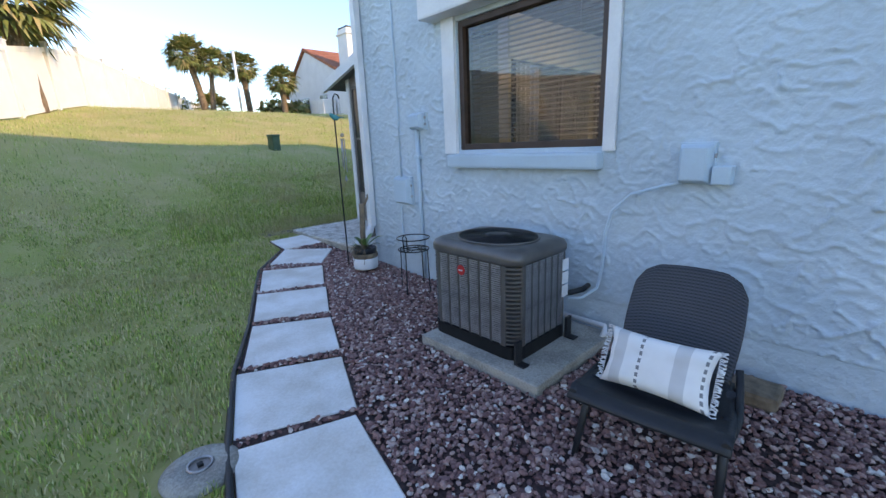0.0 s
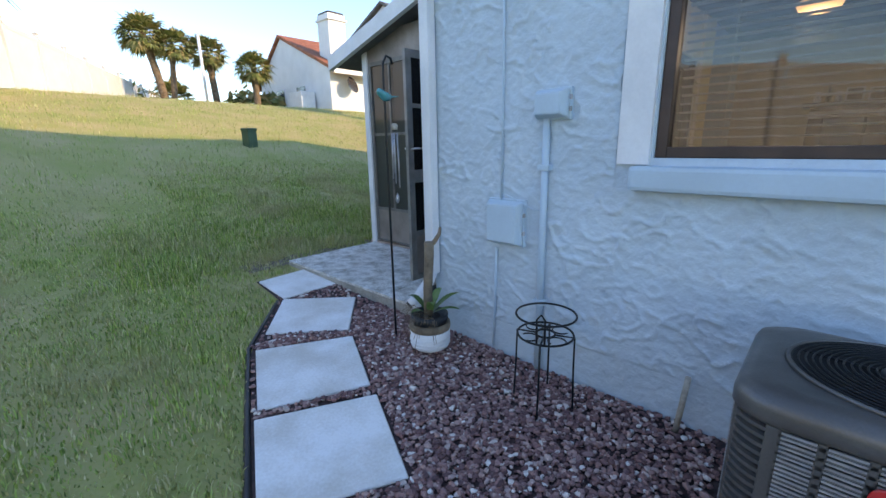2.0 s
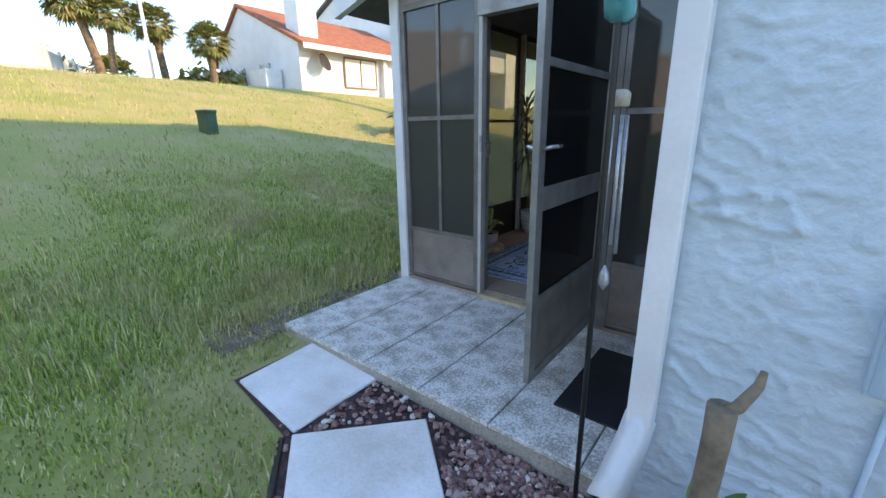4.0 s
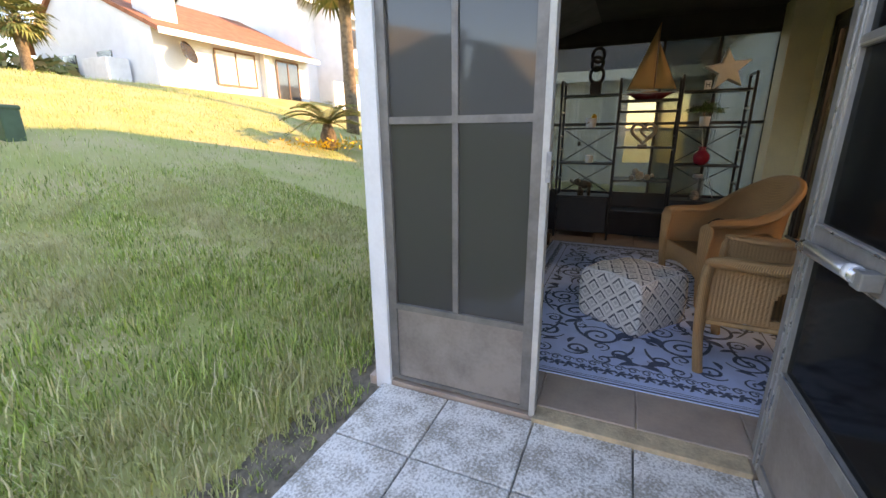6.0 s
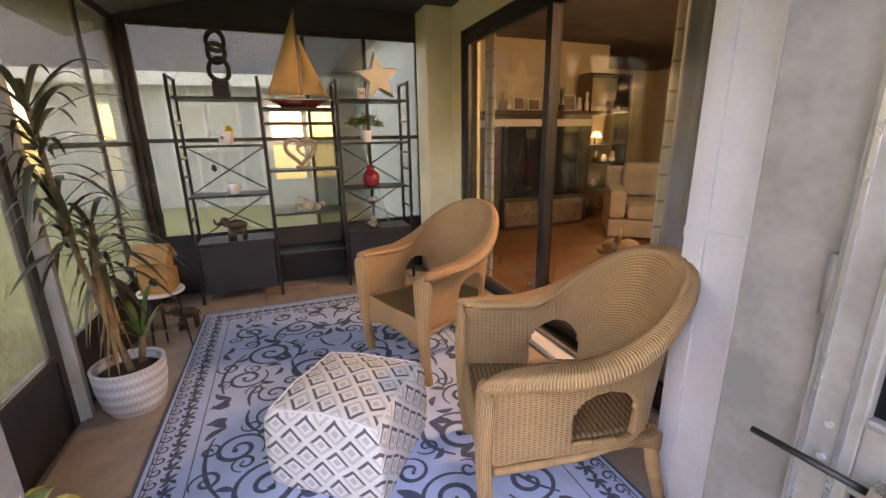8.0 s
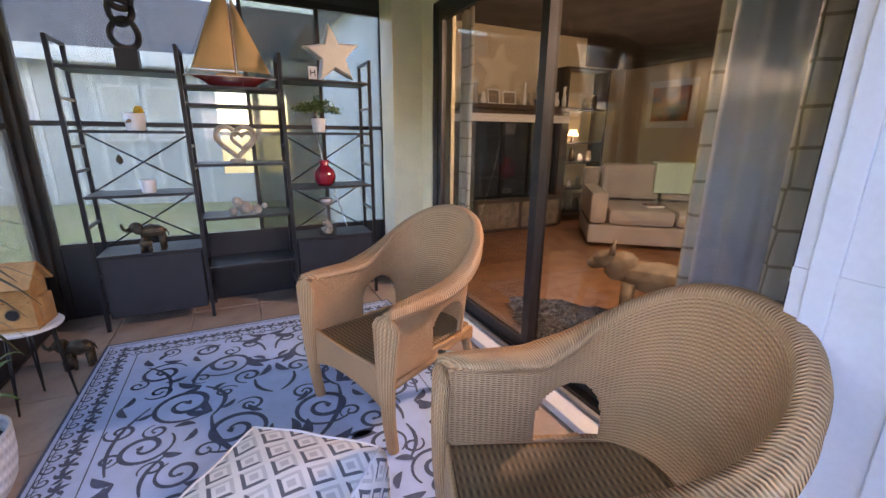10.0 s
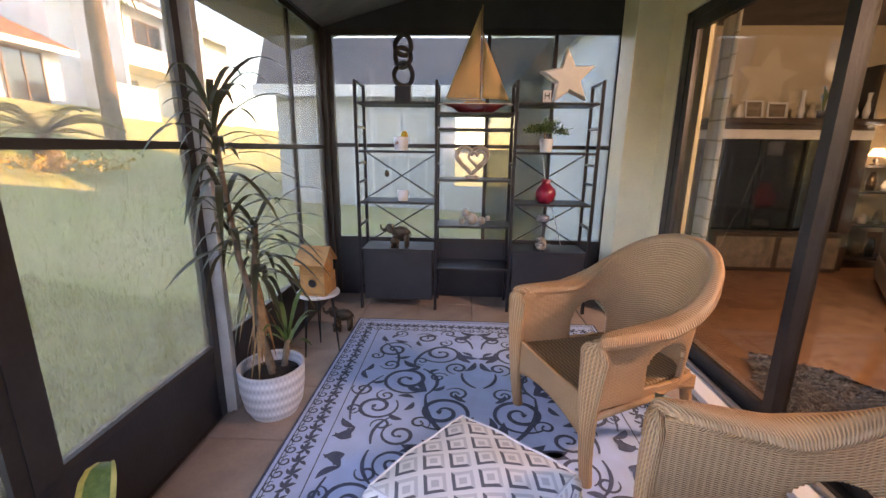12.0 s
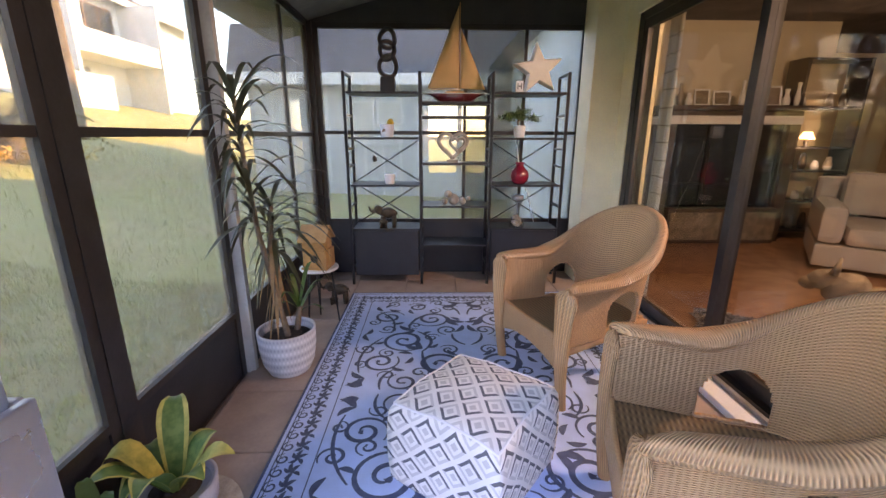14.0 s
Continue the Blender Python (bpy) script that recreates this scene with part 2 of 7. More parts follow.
# far shell of the house and its roof
bm = B()
box(bm, EX, 12.35, DY - 0.15, DY + 0.05, -0.3, 3.3)
structure("wall_north", bm, M_STUCCO, "pale blue stucco wall beyond the porch", "wall")
bm = B()
box(bm, 12.25, 12.40, DY - 0.12, DY + 0.075, -0.3, 3.3)
structure("trim_corner", bm, M_BLUE, "pale blue painted corner board", "trim")
bm = B()
box(bm, 16, 16.2, -14, 3.6, -0.3, 2.95)
box(bm, WX, 16.2, -14.2, -14, -0.3, 2.95)
structure("wall_back", bm, M_STUCCO, "pale blue stucco back wall", "wall")
bm = B()
def roof(bm, x0, x1, y0, y1, z0, z1, yr):
    a = [bm.verts.new(p) for p in ((x0, y0, z0), (x1, y0, z0), (x1, yr, z1), (x0, yr, z1), (x0, y1, z0), (x1, y1, z0))]
    bm.faces.new((a[0], a[1], a[2], a[3])), bm.faces.new((a[3], a[2], a[5], a[4]))
    bm.faces.new((a[0], a[3], a[4])), bm.faces.new((a[1], a[5], a[2]))
    bm.faces.new((a[0], a[4], a[5], a[1]))
roof(bm, WX - 0.05, 16.4, -14.4, 4.1, 2.97, 8.7, -2.0)
structure("roof", bm, M_GREYROOF, "grey shingled main roof", "roof")

# ---- porch shell ----
bm = B()
box(bm, FX - 0.03, EX + 0.1, DY - 0.05, LY + 0.05, -0.1, FZ - 0.012)
structure("floor", bm, M_TILE, "brown tiled porch floor", "floor")
bm = B()
def sloped(bm, x0, x1, y0, y1, zt, thick, slope=0.277, ye=6.68):
    z = lambda y: zt + slope * (ye - y)
    v = [bm.verts.new((x, y, z(y) + d)) for d in (-thick, 0) for x in (x0, x1) for y in (y0, y1)]
    for f in ((0, 1, 3, 2), (4, 6, 7, 5), (0, 4, 5, 1), (2, 3, 7, 6), (0, 2, 6, 4), (1, 5, 7, 3)):
        bm.faces.new([v[i] for i in f])
    bmesh.ops.recalc_face_normals(bm, faces=bm.faces[:])
sloped(bm, 3.72, EX + 0.3, 4.0, 6.85, 2.50, 0.10)
structure("porch_roof", bm, M_GREYROOF, "grey shingled lean-to porch roof", "roof")
bm = B()
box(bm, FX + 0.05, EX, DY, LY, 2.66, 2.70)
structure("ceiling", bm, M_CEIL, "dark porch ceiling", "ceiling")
bm = B()
sloped(bm, 3.66, 3.72, 4.13, 6.88, 2.53, 0.16)
structure("trim_rake", bm, M_WHITE, "white rake board along the porch roof edge", "trim")

# front of the porch
bm = B()
box(bm, FX - 0.04, FX + 0.05, 6.37, 6.46, 0.12, 2.60, 0.004)
structure("trim_post", bm, M_WHITE, "white painted porch corner post", "post")

def framed_panel(name, label, axis, at, a0, a1, z0, z1, mullions, rails, kick, mats, t=0.04, w=0.045):
    """A screen panel in the plane axis = at between a0 and a1: frame, bars, kickplate, panes."""
    ob = tagged(thing(name, label, "screen panel"), kind="structure")
    fm, pm, km = mats
    def bx(bm, u0, u1, v0, v1, tt):
        if axis == "x":
            box(bm, at - tt / 2, at + tt / 2, u0, u1, v0, v1)
        else:
            box(bm, u0, u1, at - tt / 2, at + tt / 2, v0, v1)
    for u0, u1, v0, v1 in ((a0, a0 + w, z0, z1), (a1 - w, a1, z0, z1), (a0 + w, a1 - w, z1 - w, z1), (a0 + w, a1 - w, z0, z0 + 0.02)):
        bm = B(); bx(bm, u0, u1, v0, v1, t); part("frame_bar", bm, fm, ob)
    if kick:
        bm = B(); bx(bm, a0 + w, a1 - w, z0 + 0.02, kick, t * 0.5); part("kickplate", bm, km, ob)
        bm = B(); bx(bm, a0 + w, a1 - w, kick, kick + 0.03, t); part("frame_bar", bm, fm, ob)
    us = [a0 + w] + [m for m in mullions] + [a1 - w]
    for u in mullions:
        bm = B(); bx(bm, u - 0.014, u + 0.014, (kick or z0) + 0.03, z1 - w, t * 0.7); part("mullion", bm, fm, ob)
    vs_ = [(kick or z0) + 0.03] + list(rails) + [z1 - w]
    for v in rails:
        bm = B(); bx(bm, a0 + w, a1 - w, v - 0.016, v + 0.016, t * 0.8); part("rail", bm, fm, ob)
    for u0, u1 in zip(us, us[1:]):
        for v0, v1 in zip(vs_, vs_[1:]):
            bm = B(); bx(bm, u0, u1, v0, v1, 0.003); part("pane", bm, pm, ob).visible_shadow = False
    return ob

framed_panel("screen_front", "grey framed dark screen panel with a metal kickplate", "x", FX, 5.62, 6.37, 0.19, 2.36, [6.0], [1.53], 0.60, (M_GREYFRAME, M_SCREEN, M_KICK))
framed_panel("screen_front_side", "narrow dark screen panel behind the open door", "x", FX, WY, 4.70, 0.19, 2.36, [], [1.53], 0.60, (M_ALU, M_SCREEN, M_KICK))
bm = B()
box(bm, FX - 0.02, FX + 0.04, 4.13, 6.46, 2.36, 2.66)
structure("wall_gable", bm, M_KICK, "grey panel above the porch door", "wall")
for n, a, b in (("screen_side", FX + 0.06, 5.03), ("screen_side", 5.08, 5.95), ("screen_side", 6.0, EX - 0.06)):
    framed_panel(n, "dark framed clear vinyl window panel with black kickplate", "y", LY, a, b, 0.165, 2.46, [7.12] if a == 6.0 else [], [1.52], 0.54, (M_BRONZE, M_VINYL, M_BLACKP))
framed_panel("screen_end", "dark framed clear end window with black kickplate", "x", EX, 3.98, 6.40, 0.165, 2.46, [5.06, 4.52], [1.54], 0.70, (M_BRONZE, M_VINYL, M_BLACKP))
bm = B()
box(bm, FX + 0.05, EX + 0.03, LY - 0.03, LY + 0.03, 2.46, 2.68)
box(bm, EX - 0.03, EX + 0.03, 3.98, LY, 2.46, 3.0)
structure("trim_beam", bm, M_CEIL, "dark beam above the porch windows", "beam")

bm = B()
box(bm, EX - 0.06, EX + 0.03, 6.40, LY + 0.03, 0.165, 2.46)
box(bm, 5.03, 5.08, LY - 0.025, LY + 0.02, 0.165, 2.46)
structure("trim_mullion", bm, M_BRONZE, "dark bronze corner and centre posts of the porch", "post")
bm = B()
box(bm, 5.955, 5.995, LY - 0.07, LY + 0.02, 0.165, 2.46, 0.003)
structure("trim_board", bm, M_JAMB, "worn white board between the side windows", "post")

# sliding door
def sliding_door():
    ob = tagged(thing("door_sliding", "dark bronze sliding glass door to the living room", "sliding door"), kind="structure")
    for a, b, z0, z1, y0 in ((4.64, 7.27, 2.36, 2.42, 0), (4.64, 7.27, FZ, FZ + 0.05, 0), (7.19, 7.27, FZ, 2.42, 0), (4.64, 4.70, FZ, 2.42, 0)):
        bm = B(); box(bm, a, b, DY - 0.08, DY + 0.04, z0, z1); part("frame_bar", bm, M_BRONZE, ob)
    for a, b, y in ((5.93, 7.19, DY + 0.015), (4.70, 6.0, DY - 0.03)):
        for u0, u1, v0, v1 in ((a, a + 0.06, 0.235, 2.36), (b - 0.06, b, 0.235, 2.36), (a + 0.06, b - 0.06, 0.235, 0.31), (a + 0.06, b - 0.06, 2.29, 2.36)):
            bm = B(); box(bm, u0, u1, y - 0.018, y + 0.018, v0, v1); part("sash_bar", bm, M_BRONZE, ob)
        bm = B(); box(bm, a + 0.06, b - 0.06, y - 0.003, y + 0.003, 0.31, 2.29); part("pane", bm, M_GLASS, ob).visible_shadow = False
sliding_door()
bm = B(); box(bm, 4.60, 7.30, DY + 0.065, DY + 0.20, FZ - 0.01, FZ + 0.035, 0.006)
structure("door_sill", bm, M_WHITE, "white painted sill below the sliding door", "door sill")
bm = B(); box(bm, 4.66, 7.22, DY + 0.07, DY + 0.095, FZ + 0.036, FZ + 0.055, 0.002)
structure("door_track", bm, M_ALU, "grey aluminium track of the sliding door", "door track")

# ---- more materials ----
def nodes_of(m):
    return m.node_tree.nodes, m.node_tree.links, m.node_tree.nodes["Principled BSDF"]


def pattern_mat(name, kind, c1, c2, k1, k2, rough=0.6, bump=0.6, distance=0.004):
    """A woven, striped or printed surface laid out by the mesh's own UV metres."""
    m = bpy.data.materials.new(name)
    m.use_nodes = True
    n, l, p = nodes_of(m)
    uv = n.new("ShaderNodeUVMap")
    sep = n.new("ShaderNodeSeparateXYZ")
    l.new(uv.outputs[0], sep.inputs[0])

    def math_(op, a, b=0.0, c=0.0):
        q = n.new("ShaderNodeMath")
        q.operation = op
        for i, v in enumerate((a, b, c)):
            if isinstance(v, (int, float)):
                q.inputs[i].default_value = v
            else:
                l.new(v, q.inputs[i])
        return q.outputs[0]

    u, v = sep.outputs[0], sep.outputs[1]
    if kind == "weave":
        a = math_("SINE", math_("MULTIPLY", u, math.tau / k1))
        b = math_("SINE", math_("MULTIPLY", v, math.tau / k2))
        f = math_("ADD", math_("MULTIPLY_ADD", b, 0.30, 0.5), math_("MULTIPLY", math_("MULTIPLY", a, b), 0.2))
    elif kind == "chevron":
        s, d = math_("MULTIPLY", math_("ADD", u, v), 0.7071 / k1), math_("MULTIPLY", math_("SUBTRACT", u, v), 0.7071 / k1)
        fs, fd = math_("ABSOLUTE", math_("SUBTRACT", math_("FRACT", s), 0.5)), math_("ABSOLUTE", math_("SUBTRACT", math_("FRACT", d), 0.5))
        big = math_("MAXIMUM", fs, fd)
        band = math_("MULTIPLY", math_("GREATER_THAN", big, 0.27), math_("LESS_THAN", big, 0.40))
        half = math_("GREATER_THAN", math_("SUBTRACT", math_("FRACT", s), math_("MULTIPLY", math_("FRACT", d), 0.9)), 0.05)
        inner = math_("MULTIPLY", math_("LESS_THAN", big, 0.14), 0.35)
        f = math_("ADD", math_("MULTIPLY", band, math_("MULTIPLY_ADD", half, 0.65, 0.30)), inner)
    elif kind == "stripe":
        s = math_("FRACT", math_("DIVIDE", u, k1))
        a = math_("MULTIPLY", math_("GREATER_THAN", s, 0.18), math_("LESS_THAN", s, 0.40))
        b = math_("MULTIPLY", math_("GREATER_THAN", s, 0.64), math_("LESS_THAN", s, 0.69))
        zig = math_("GREATER_THAN", math_("SINE", math_("MULTIPLY", v, math.tau / k2)), -0.3)
        f = math_("ADD", math_("MULTIPLY", a, 0.27), math_("MULTIPLY", b, math_("MULTIPLY", zig, 0.8)))
    else:  # honeycomb lines
        vo = n.new("ShaderNodeTexVoronoi")
        vo.feature = "DISTANCE_TO_EDGE"
        vo.inputs["Scale"].default_value, vo.inputs["Randomness"].default_value = 1 / k1, 0.15
        l.new(uv.outputs[0], vo.inputs["Vector"])
        f = math_("LESS_THAN", vo.outputs["Distance"], 0.045)
    nz = n.new("ShaderNodeTexNoise")
    nz.inputs["Scale"].default_value, nz.inputs["Detail"].default_value = 7, 5
    tc = n.new("ShaderNodeTexCoord")
    l.new(tc.outputs["Object"], nz.inputs["Vector"])
    mix, mul = n.new("ShaderNodeMix"), n.new("ShaderNodeMix")
    mix.data_type = mul.data_type = "RGBA"
    mix.inputs["A"].default_value, mix.inputs["B"].default_value = (*c1, 1), (*c2, 1)
    l.new(f, mix.inputs["Factor"])
    mul.blend_type = "MULTIPLY"
    mul.inputs["Factor"].default_value = 0.6
    rg = n.new("ShaderNodeMapRange")
    rg.inputs["To Min"].default_value, rg.inputs["To Max"].default_value = 0.65, 1.25
    l.new(nz.outputs["Fac"], rg.inputs["Value"])
    l.new(mix.outputs["Result"], mul.inputs["A"])
    l.new(rg.outputs["Result"], mul.inputs["B"])
    l.new(mul.outputs["Result"], p.inputs["Base Color"])
    bp = n.new("ShaderNodeBump")
    bp.inputs["Strength"].default_value, bp.inputs["Distance"].default_value = bump, distance
    l.new(f, bp.inputs["Height"])
    l.new(bp.outputs["Normal"], p.inputs["Normal"])
    p.inputs["Roughness"].default_value = rough
    return m


def island_mat(name, ramp, rough=0.8, per="island", bump=0.3, bump_scale=90, patch=None):
    """Many small pieces, each with its own tone."""
    m = bpy.data.materials.new(name)
    m.use_nodes = True
    n, l, p = nodes_of(m)
    if per == "island":
        r = n.new("ShaderNodeNewGeometry").outputs["Random Per Island"]
    else:
        r = n.new("ShaderNodeObjectInfo").outputs["Random"]
    cr = n.new("ShaderNodeValToRGB")
    while len(cr.color_ramp.elements) < len(ramp):
        cr.color_ramp.elements.new(0.5)
    for e, (pos, c) in zip(cr.color_ramp.elements, ramp):
        e.position, e.color = pos, (*c, 1)
    l.new(r, cr.inputs[0])
    tc, nz = n.new("ShaderNodeTexCoord"), n.new("ShaderNodeTexNoise")
    nz.inputs["Scale"].default_value, nz.inputs["Detail"].default_value = bump_scale, 4
    l.new(tc.outputs["Object"], nz.inputs["Vector"])
    mul = n.new("ShaderNodeMix")
    mul.data_type, mul.blend_type = "RGBA", "MULTIPLY"
    mul.inputs["Factor"].default_value = 0.7
    rg = n.new("ShaderNodeMapRange")
    rg.inputs["To Min"].default_value, rg.inputs["To Max"].default_value = 0.5, 1.4
    l.new(nz.outputs["Fac"], rg.inputs["Value"])
    tone = cr.outputs[0]
    if patch:  # large worn patches of another colour
        pz, pr, pm = n.new("ShaderNodeTexNoise"), n.new("ShaderNodeMapRange"), n.new("ShaderNodeMix")
        pz.inputs["Scale"].default_value, pz.inputs["Detail"].default_value = 1.1, 5
        pr.inputs["From Min"].default_value, pr.inputs["From Max"].default_value, pr.inputs["To Max"].default_value = 0.46, 0.66, 0.78
        pm.data_type = "RGBA"
        pm.inputs["B"].default_value = (*patch, 1)
        l.new(tc.outputs["Object"], pz.inputs["Vector"]), l.new(pz.outputs["Fac"], pr.inputs["Value"])
        l.new(pr.outputs["Result"], pm.inputs["Factor"]), l.new(tone, pm.inputs["A"])
        tone = pm.outputs["Result"]
    l.new(tone, mul.inputs["A"]), l.new(rg.outputs["Result"], mul.inputs["B"])
    l.new(mul.outputs["Result"], p.inputs["Base Color"])
    bp = n.new("ShaderNodeBump")
    bp.inputs["Strength"].default_value, bp.inputs["Distance"].default_value = bump, 0.005
    l.new(nz.outputs["Fac"], bp.inputs["Height"]), l.new(bp.outputs["Normal"], p.inputs["Normal"])
    p.inputs["Roughness"].default_value = rough
    return m


M_WEAVE = pattern_mat("wicker_weave", "weave", (0.38, 0.175, 0.075), (0.82, 0.46, 0.22), 0.020, 0.0095, 0.5, 1.0, 0.006)
M_WRAP = mat("wicker_wrap", (0.60, 0.33, 0.155), 0.5, vary=0.4, scale=10, bump=0.5, bump_scale=90)
M_BWEAVE = pattern_mat("black_weave", "weave", (0.006, 0.007, 0.009), (0.075, 0.08, 0.095), 0.02, 0.016, 0.5, 1.0, 0.004)
M_POUF = pattern_mat("pouf_print", "chevron", (0.78, 0.77, 0.74), (0.09, 0.10, 0.12), 0.088, 0.1, 0.85, 0.15, 0.002)
M_PILLOW = pattern_mat("pillow_stripe", "stripe", (0.80, 0.78, 0.76), (0.07, 0.075, 0.09), 0.245, 0.03, 0.9, 0.4, 0.003)
M_CURTAIN = pattern_mat("curtain_print", "honey", (0.76, 0.74, 0.68), (0.40, 0.37, 0.30), 0.13, 0.1, 0.9, 0.1, 0.001)
M_SLATE = mat("rug_slate", (0.11, 0.14, 0.22), 0.95, vary=0.25, scale=30, bump=0.2, bump_scale=300)
M_STONE = island_mat("red_gravel", [(0, (0.12, 0.055, 0.055)), (0.4, (0.26, 0.125, 0.115)), (0.70, (0.38, 0.215, 0.19)), (0.90, (0.48, 0.34, 0.30)), (0.98, (0.72, 0.66, 0.61))], 0.75)
M_BLADE = island_mat("grass_blades", [(0, (0.10, 0.17, 0.03)), (0.35, (0.25, 0.36, 0.07)), (0.7, (0.43, 0.54, 0.12)), (0.86, (0.66, 0.57, 0.30)), (1, (0.58, 0.47, 0.26))], 0.7, bump=0.0, patch=(0.47, 0.385, 0.20))
M_LEAF = island_mat("palm_leaf", [(0, (0.09, 0.12, 0.03)), (0.5, (0.19, 0.22, 0.065)), (0.82, (0.28, 0.25, 0.10)), (1, (0.40, 0.28, 0.13))], 0.6, bump=0.0)
M_DRAC = island_mat("dracaena_leaf", [(0, (0.03, 0.05, 0.02)), (0.5, (0.06, 0.055, 0.03)), (1, (0.11, 0.05, 0.035))], 0.4, bump=0.0)
M_BARK = mat("bark", (0.26, 0.19, 0.13), 0.9, vary=0.5, scale=14, bump=0.7, bump_scale=40)
M_DIRT = mat("bare_soil", (0.26, 0.20, 0.14), 0.95, second=(0.12, 0.095, 0.065), scale=14, bump=0.8, bump_scale=50)
M_SOIL = mat("potting_soil", (0.035, 0.025, 0.02), 0.95, scale=30, bump=0.8, bump_scale=80)
M_TEAL = mat("teal_glass", (0.03, 0.33, 0.36), 0.15, vary=0.4, scale=20, coat=0.5)
M_RED = mat("red_ceramic", (0.30, 0.012, 0.03), 0.12, vary=0.3, scale=9, coat=0.7)
M_REDBADGE = mat("red_badge", (0.62, 0.03, 0.03), 0.3, vary=0.1)
M_SAIL = mat("tan_sailcloth", (0.66, 0.43, 0.20), 0.85, vary=0.12, scale=5, bump=0.2, bump_scale=200)
M_HULL = mat("dark_red_hull", (0.12, 0.015, 0.018), 0.25, vary=0.3, coat=0.5)
M_WOOD = mat("pine_wood", (0.58, 0.30, 0.11), 0.6, second=(0.42, 0.20, 0.07), scale=12, bump=0.25, bump_scale=70)
M_FLOORWOOD = mat("plank_floor", (0.28, 0.14, 0.075), 0.42, second=(0.18, 0.08, 0.04), scale=9, bump=0.1, coat=0.0)
M_SOFA = mat("beige_sofa_fabric", (0.37, 0.35, 0.34), 0.9, vary=0.15, scale=6, bump=0.3, bump_scale=200)
M_ROOMWALL = mat("tan_room_wall", (0.66, 0.57, 0.42), 0.8, vary=0.08, scale=2)
M_STATUE = mat("carved_grey_wood", (0.24, 0.19, 0.14), 0.7, vary=0.45, scale=12, bump=0.5, bump_scale=40)
M_BRONZEFIG = mat("bronze_figure", (0.10, 0.075, 0.05), 0.35, 0.6, vary=0.5, scale=20, bump=0.4, bump_scale=60)
M_RESIN = mat("black_resin", (0.018, 0.02, 0.024), 0.5, vary=0.25, scale=8, bump=0.15, bump_scale=90)
M_AC = mat("ac_enamel", (0.15, 0.14, 0.132), 0.38, 0.45, vary=0.25, scale=7, bump=0.08, bump_scale=150)
M_COIL = mat("ac_coil_fins", (0.50, 0.50, 0.52), 0.4, 0.7, vary=0.45, scale=12, bump=0.3, bump_scale=120)
# near-black shade for coil, fan well, spout mouth and birdhouse hole; also black parts
M_DARK = mat("black_and_shade", (0.008, 0.008, 0.009), 0.7, scale=8)
M_GREEN = mat("green_box", (0.05, 0.11, 0.055), 0.6, vary=0.3, scale=5)
M_LIGHTWOOD = mat("driftwood", (0.45, 0.40, 0.33), 0.8, vary=0.4, scale=20, bump=0.5, bump_scale=60)
M_STARP = mat("star_paper", (0.86, 0.83, 0.76), 0.8, vary=0.1, scale=9)
M_POTW = pattern_mat("white_ribbed_pot", "weave", (0.42, 0.43, 0.45), (0.80, 0.80, 0.80), 0.022, 0.055, 0.5, 0.9, 0.004)
M_CLEAR = glass("jar_glass", (0.9, 0.9, 0.88), 0.04, (0.6, 0.6, 0.6), 0.02, 1.2)
M_FOIL = mat("flower_yellow", (0.75, 0.42, 0.02), 0.6, vary=0.4, scale=30)
M_SNAKE = mat("snake_leaf", (0.06, 0.15, 0.035), 0.4, second=(0.17, 0.26, 0.07), scale=26, bump=0.05)
M_MINT = mat("mint_fabric", (0.42, 0.62, 0.56), 0.9, vary=0.1, scale=10)
M_FUR = mat("grey_fur", (0.42, 0.42, 0.45), 0.95, second=(0.14, 0.14, 0.155), scale=9, bump=0.6, bump_scale=60, distance=0.01)
M_PICT = mat("sunset_picture", (0.60, 0.20, 0.05), 0.6, second=(0.12, 0.10, 0.08), scale=4)
M_BLIND = mat("white_blind", (0.70, 0.66, 0.58), 0.6, vary=0.1, scale=5)
M_LAMP = glow("lamp_shade_lit", (1.0, 0.62, 0.28), 0.45)
M_BLUECLOTH = mat("slate_blue_cloth", (0.55, 0.62, 0.78), 0.9, vary=0.2, scale=5, bump=0.2, bump_scale=220)
M_DARKWOOD = mat("dark_walnut", (0.075, 0.045, 0.03), 0.45, vary=0.4, scale=8, bump=0.15, bump_scale=50)
M_GLASSFIRE = mat("fire_door_glass", (0.012, 0.012, 0.013), 0.08, vary=0.2, spec=0.6)
M_VINYLFENCE = mat("white_vinyl", (0.66, 0.65, 0.63), 0.5, vary=0.07, scale=2)


def sheet(bm, nu, nv, fn, su=1.0, sv=1.0, keep=None, closed_u=False):
    """A smooth sheet with UV in metres; keep(u, v) may cut holes."""
    uvl = bm.loops.layers.uv.verify()
    vs = [[bm.verts.new(fn(i / nu, j / nv)) for j in range(nv + 1)] for i in range(nu + (0 if closed_u else 1))]
    for i in range(nu):
        for j in range(nv):
            if keep and not keep((i + 0.5) / nu, (j + 0.5) / nv):
                continue
            i2 = (i + 1) % nu if closed_u else i + 1
            f = bm.faces.new((vs[i][j], vs[i2][j], vs[i2][j + 1], vs[i][j + 1]))
            f.smooth = True
            for lp, (a, b) in zip(f.loops, ((i, j), (i + 1, j), (i + 1, j + 1), (i, j + 1))):
                lp[uvl].uv = (a / nu * su, b / nv * sv)
    for v in [v for v in bm.verts if not v.link_faces]:
        bm.verts.remove(v)
    return bm


def from_arrays(name, verts, faces, material, smooth_=False):
    me = bpy.data.meshes.new(name)
    me.from_pydata(verts, [], faces)
    me.materials.append(material)
    if smooth_:
        me.polygons.foreach_set("use_smooth", [True] * len(me.polygons))
    return new(name, me)


rng = np.random.default_rng(7)

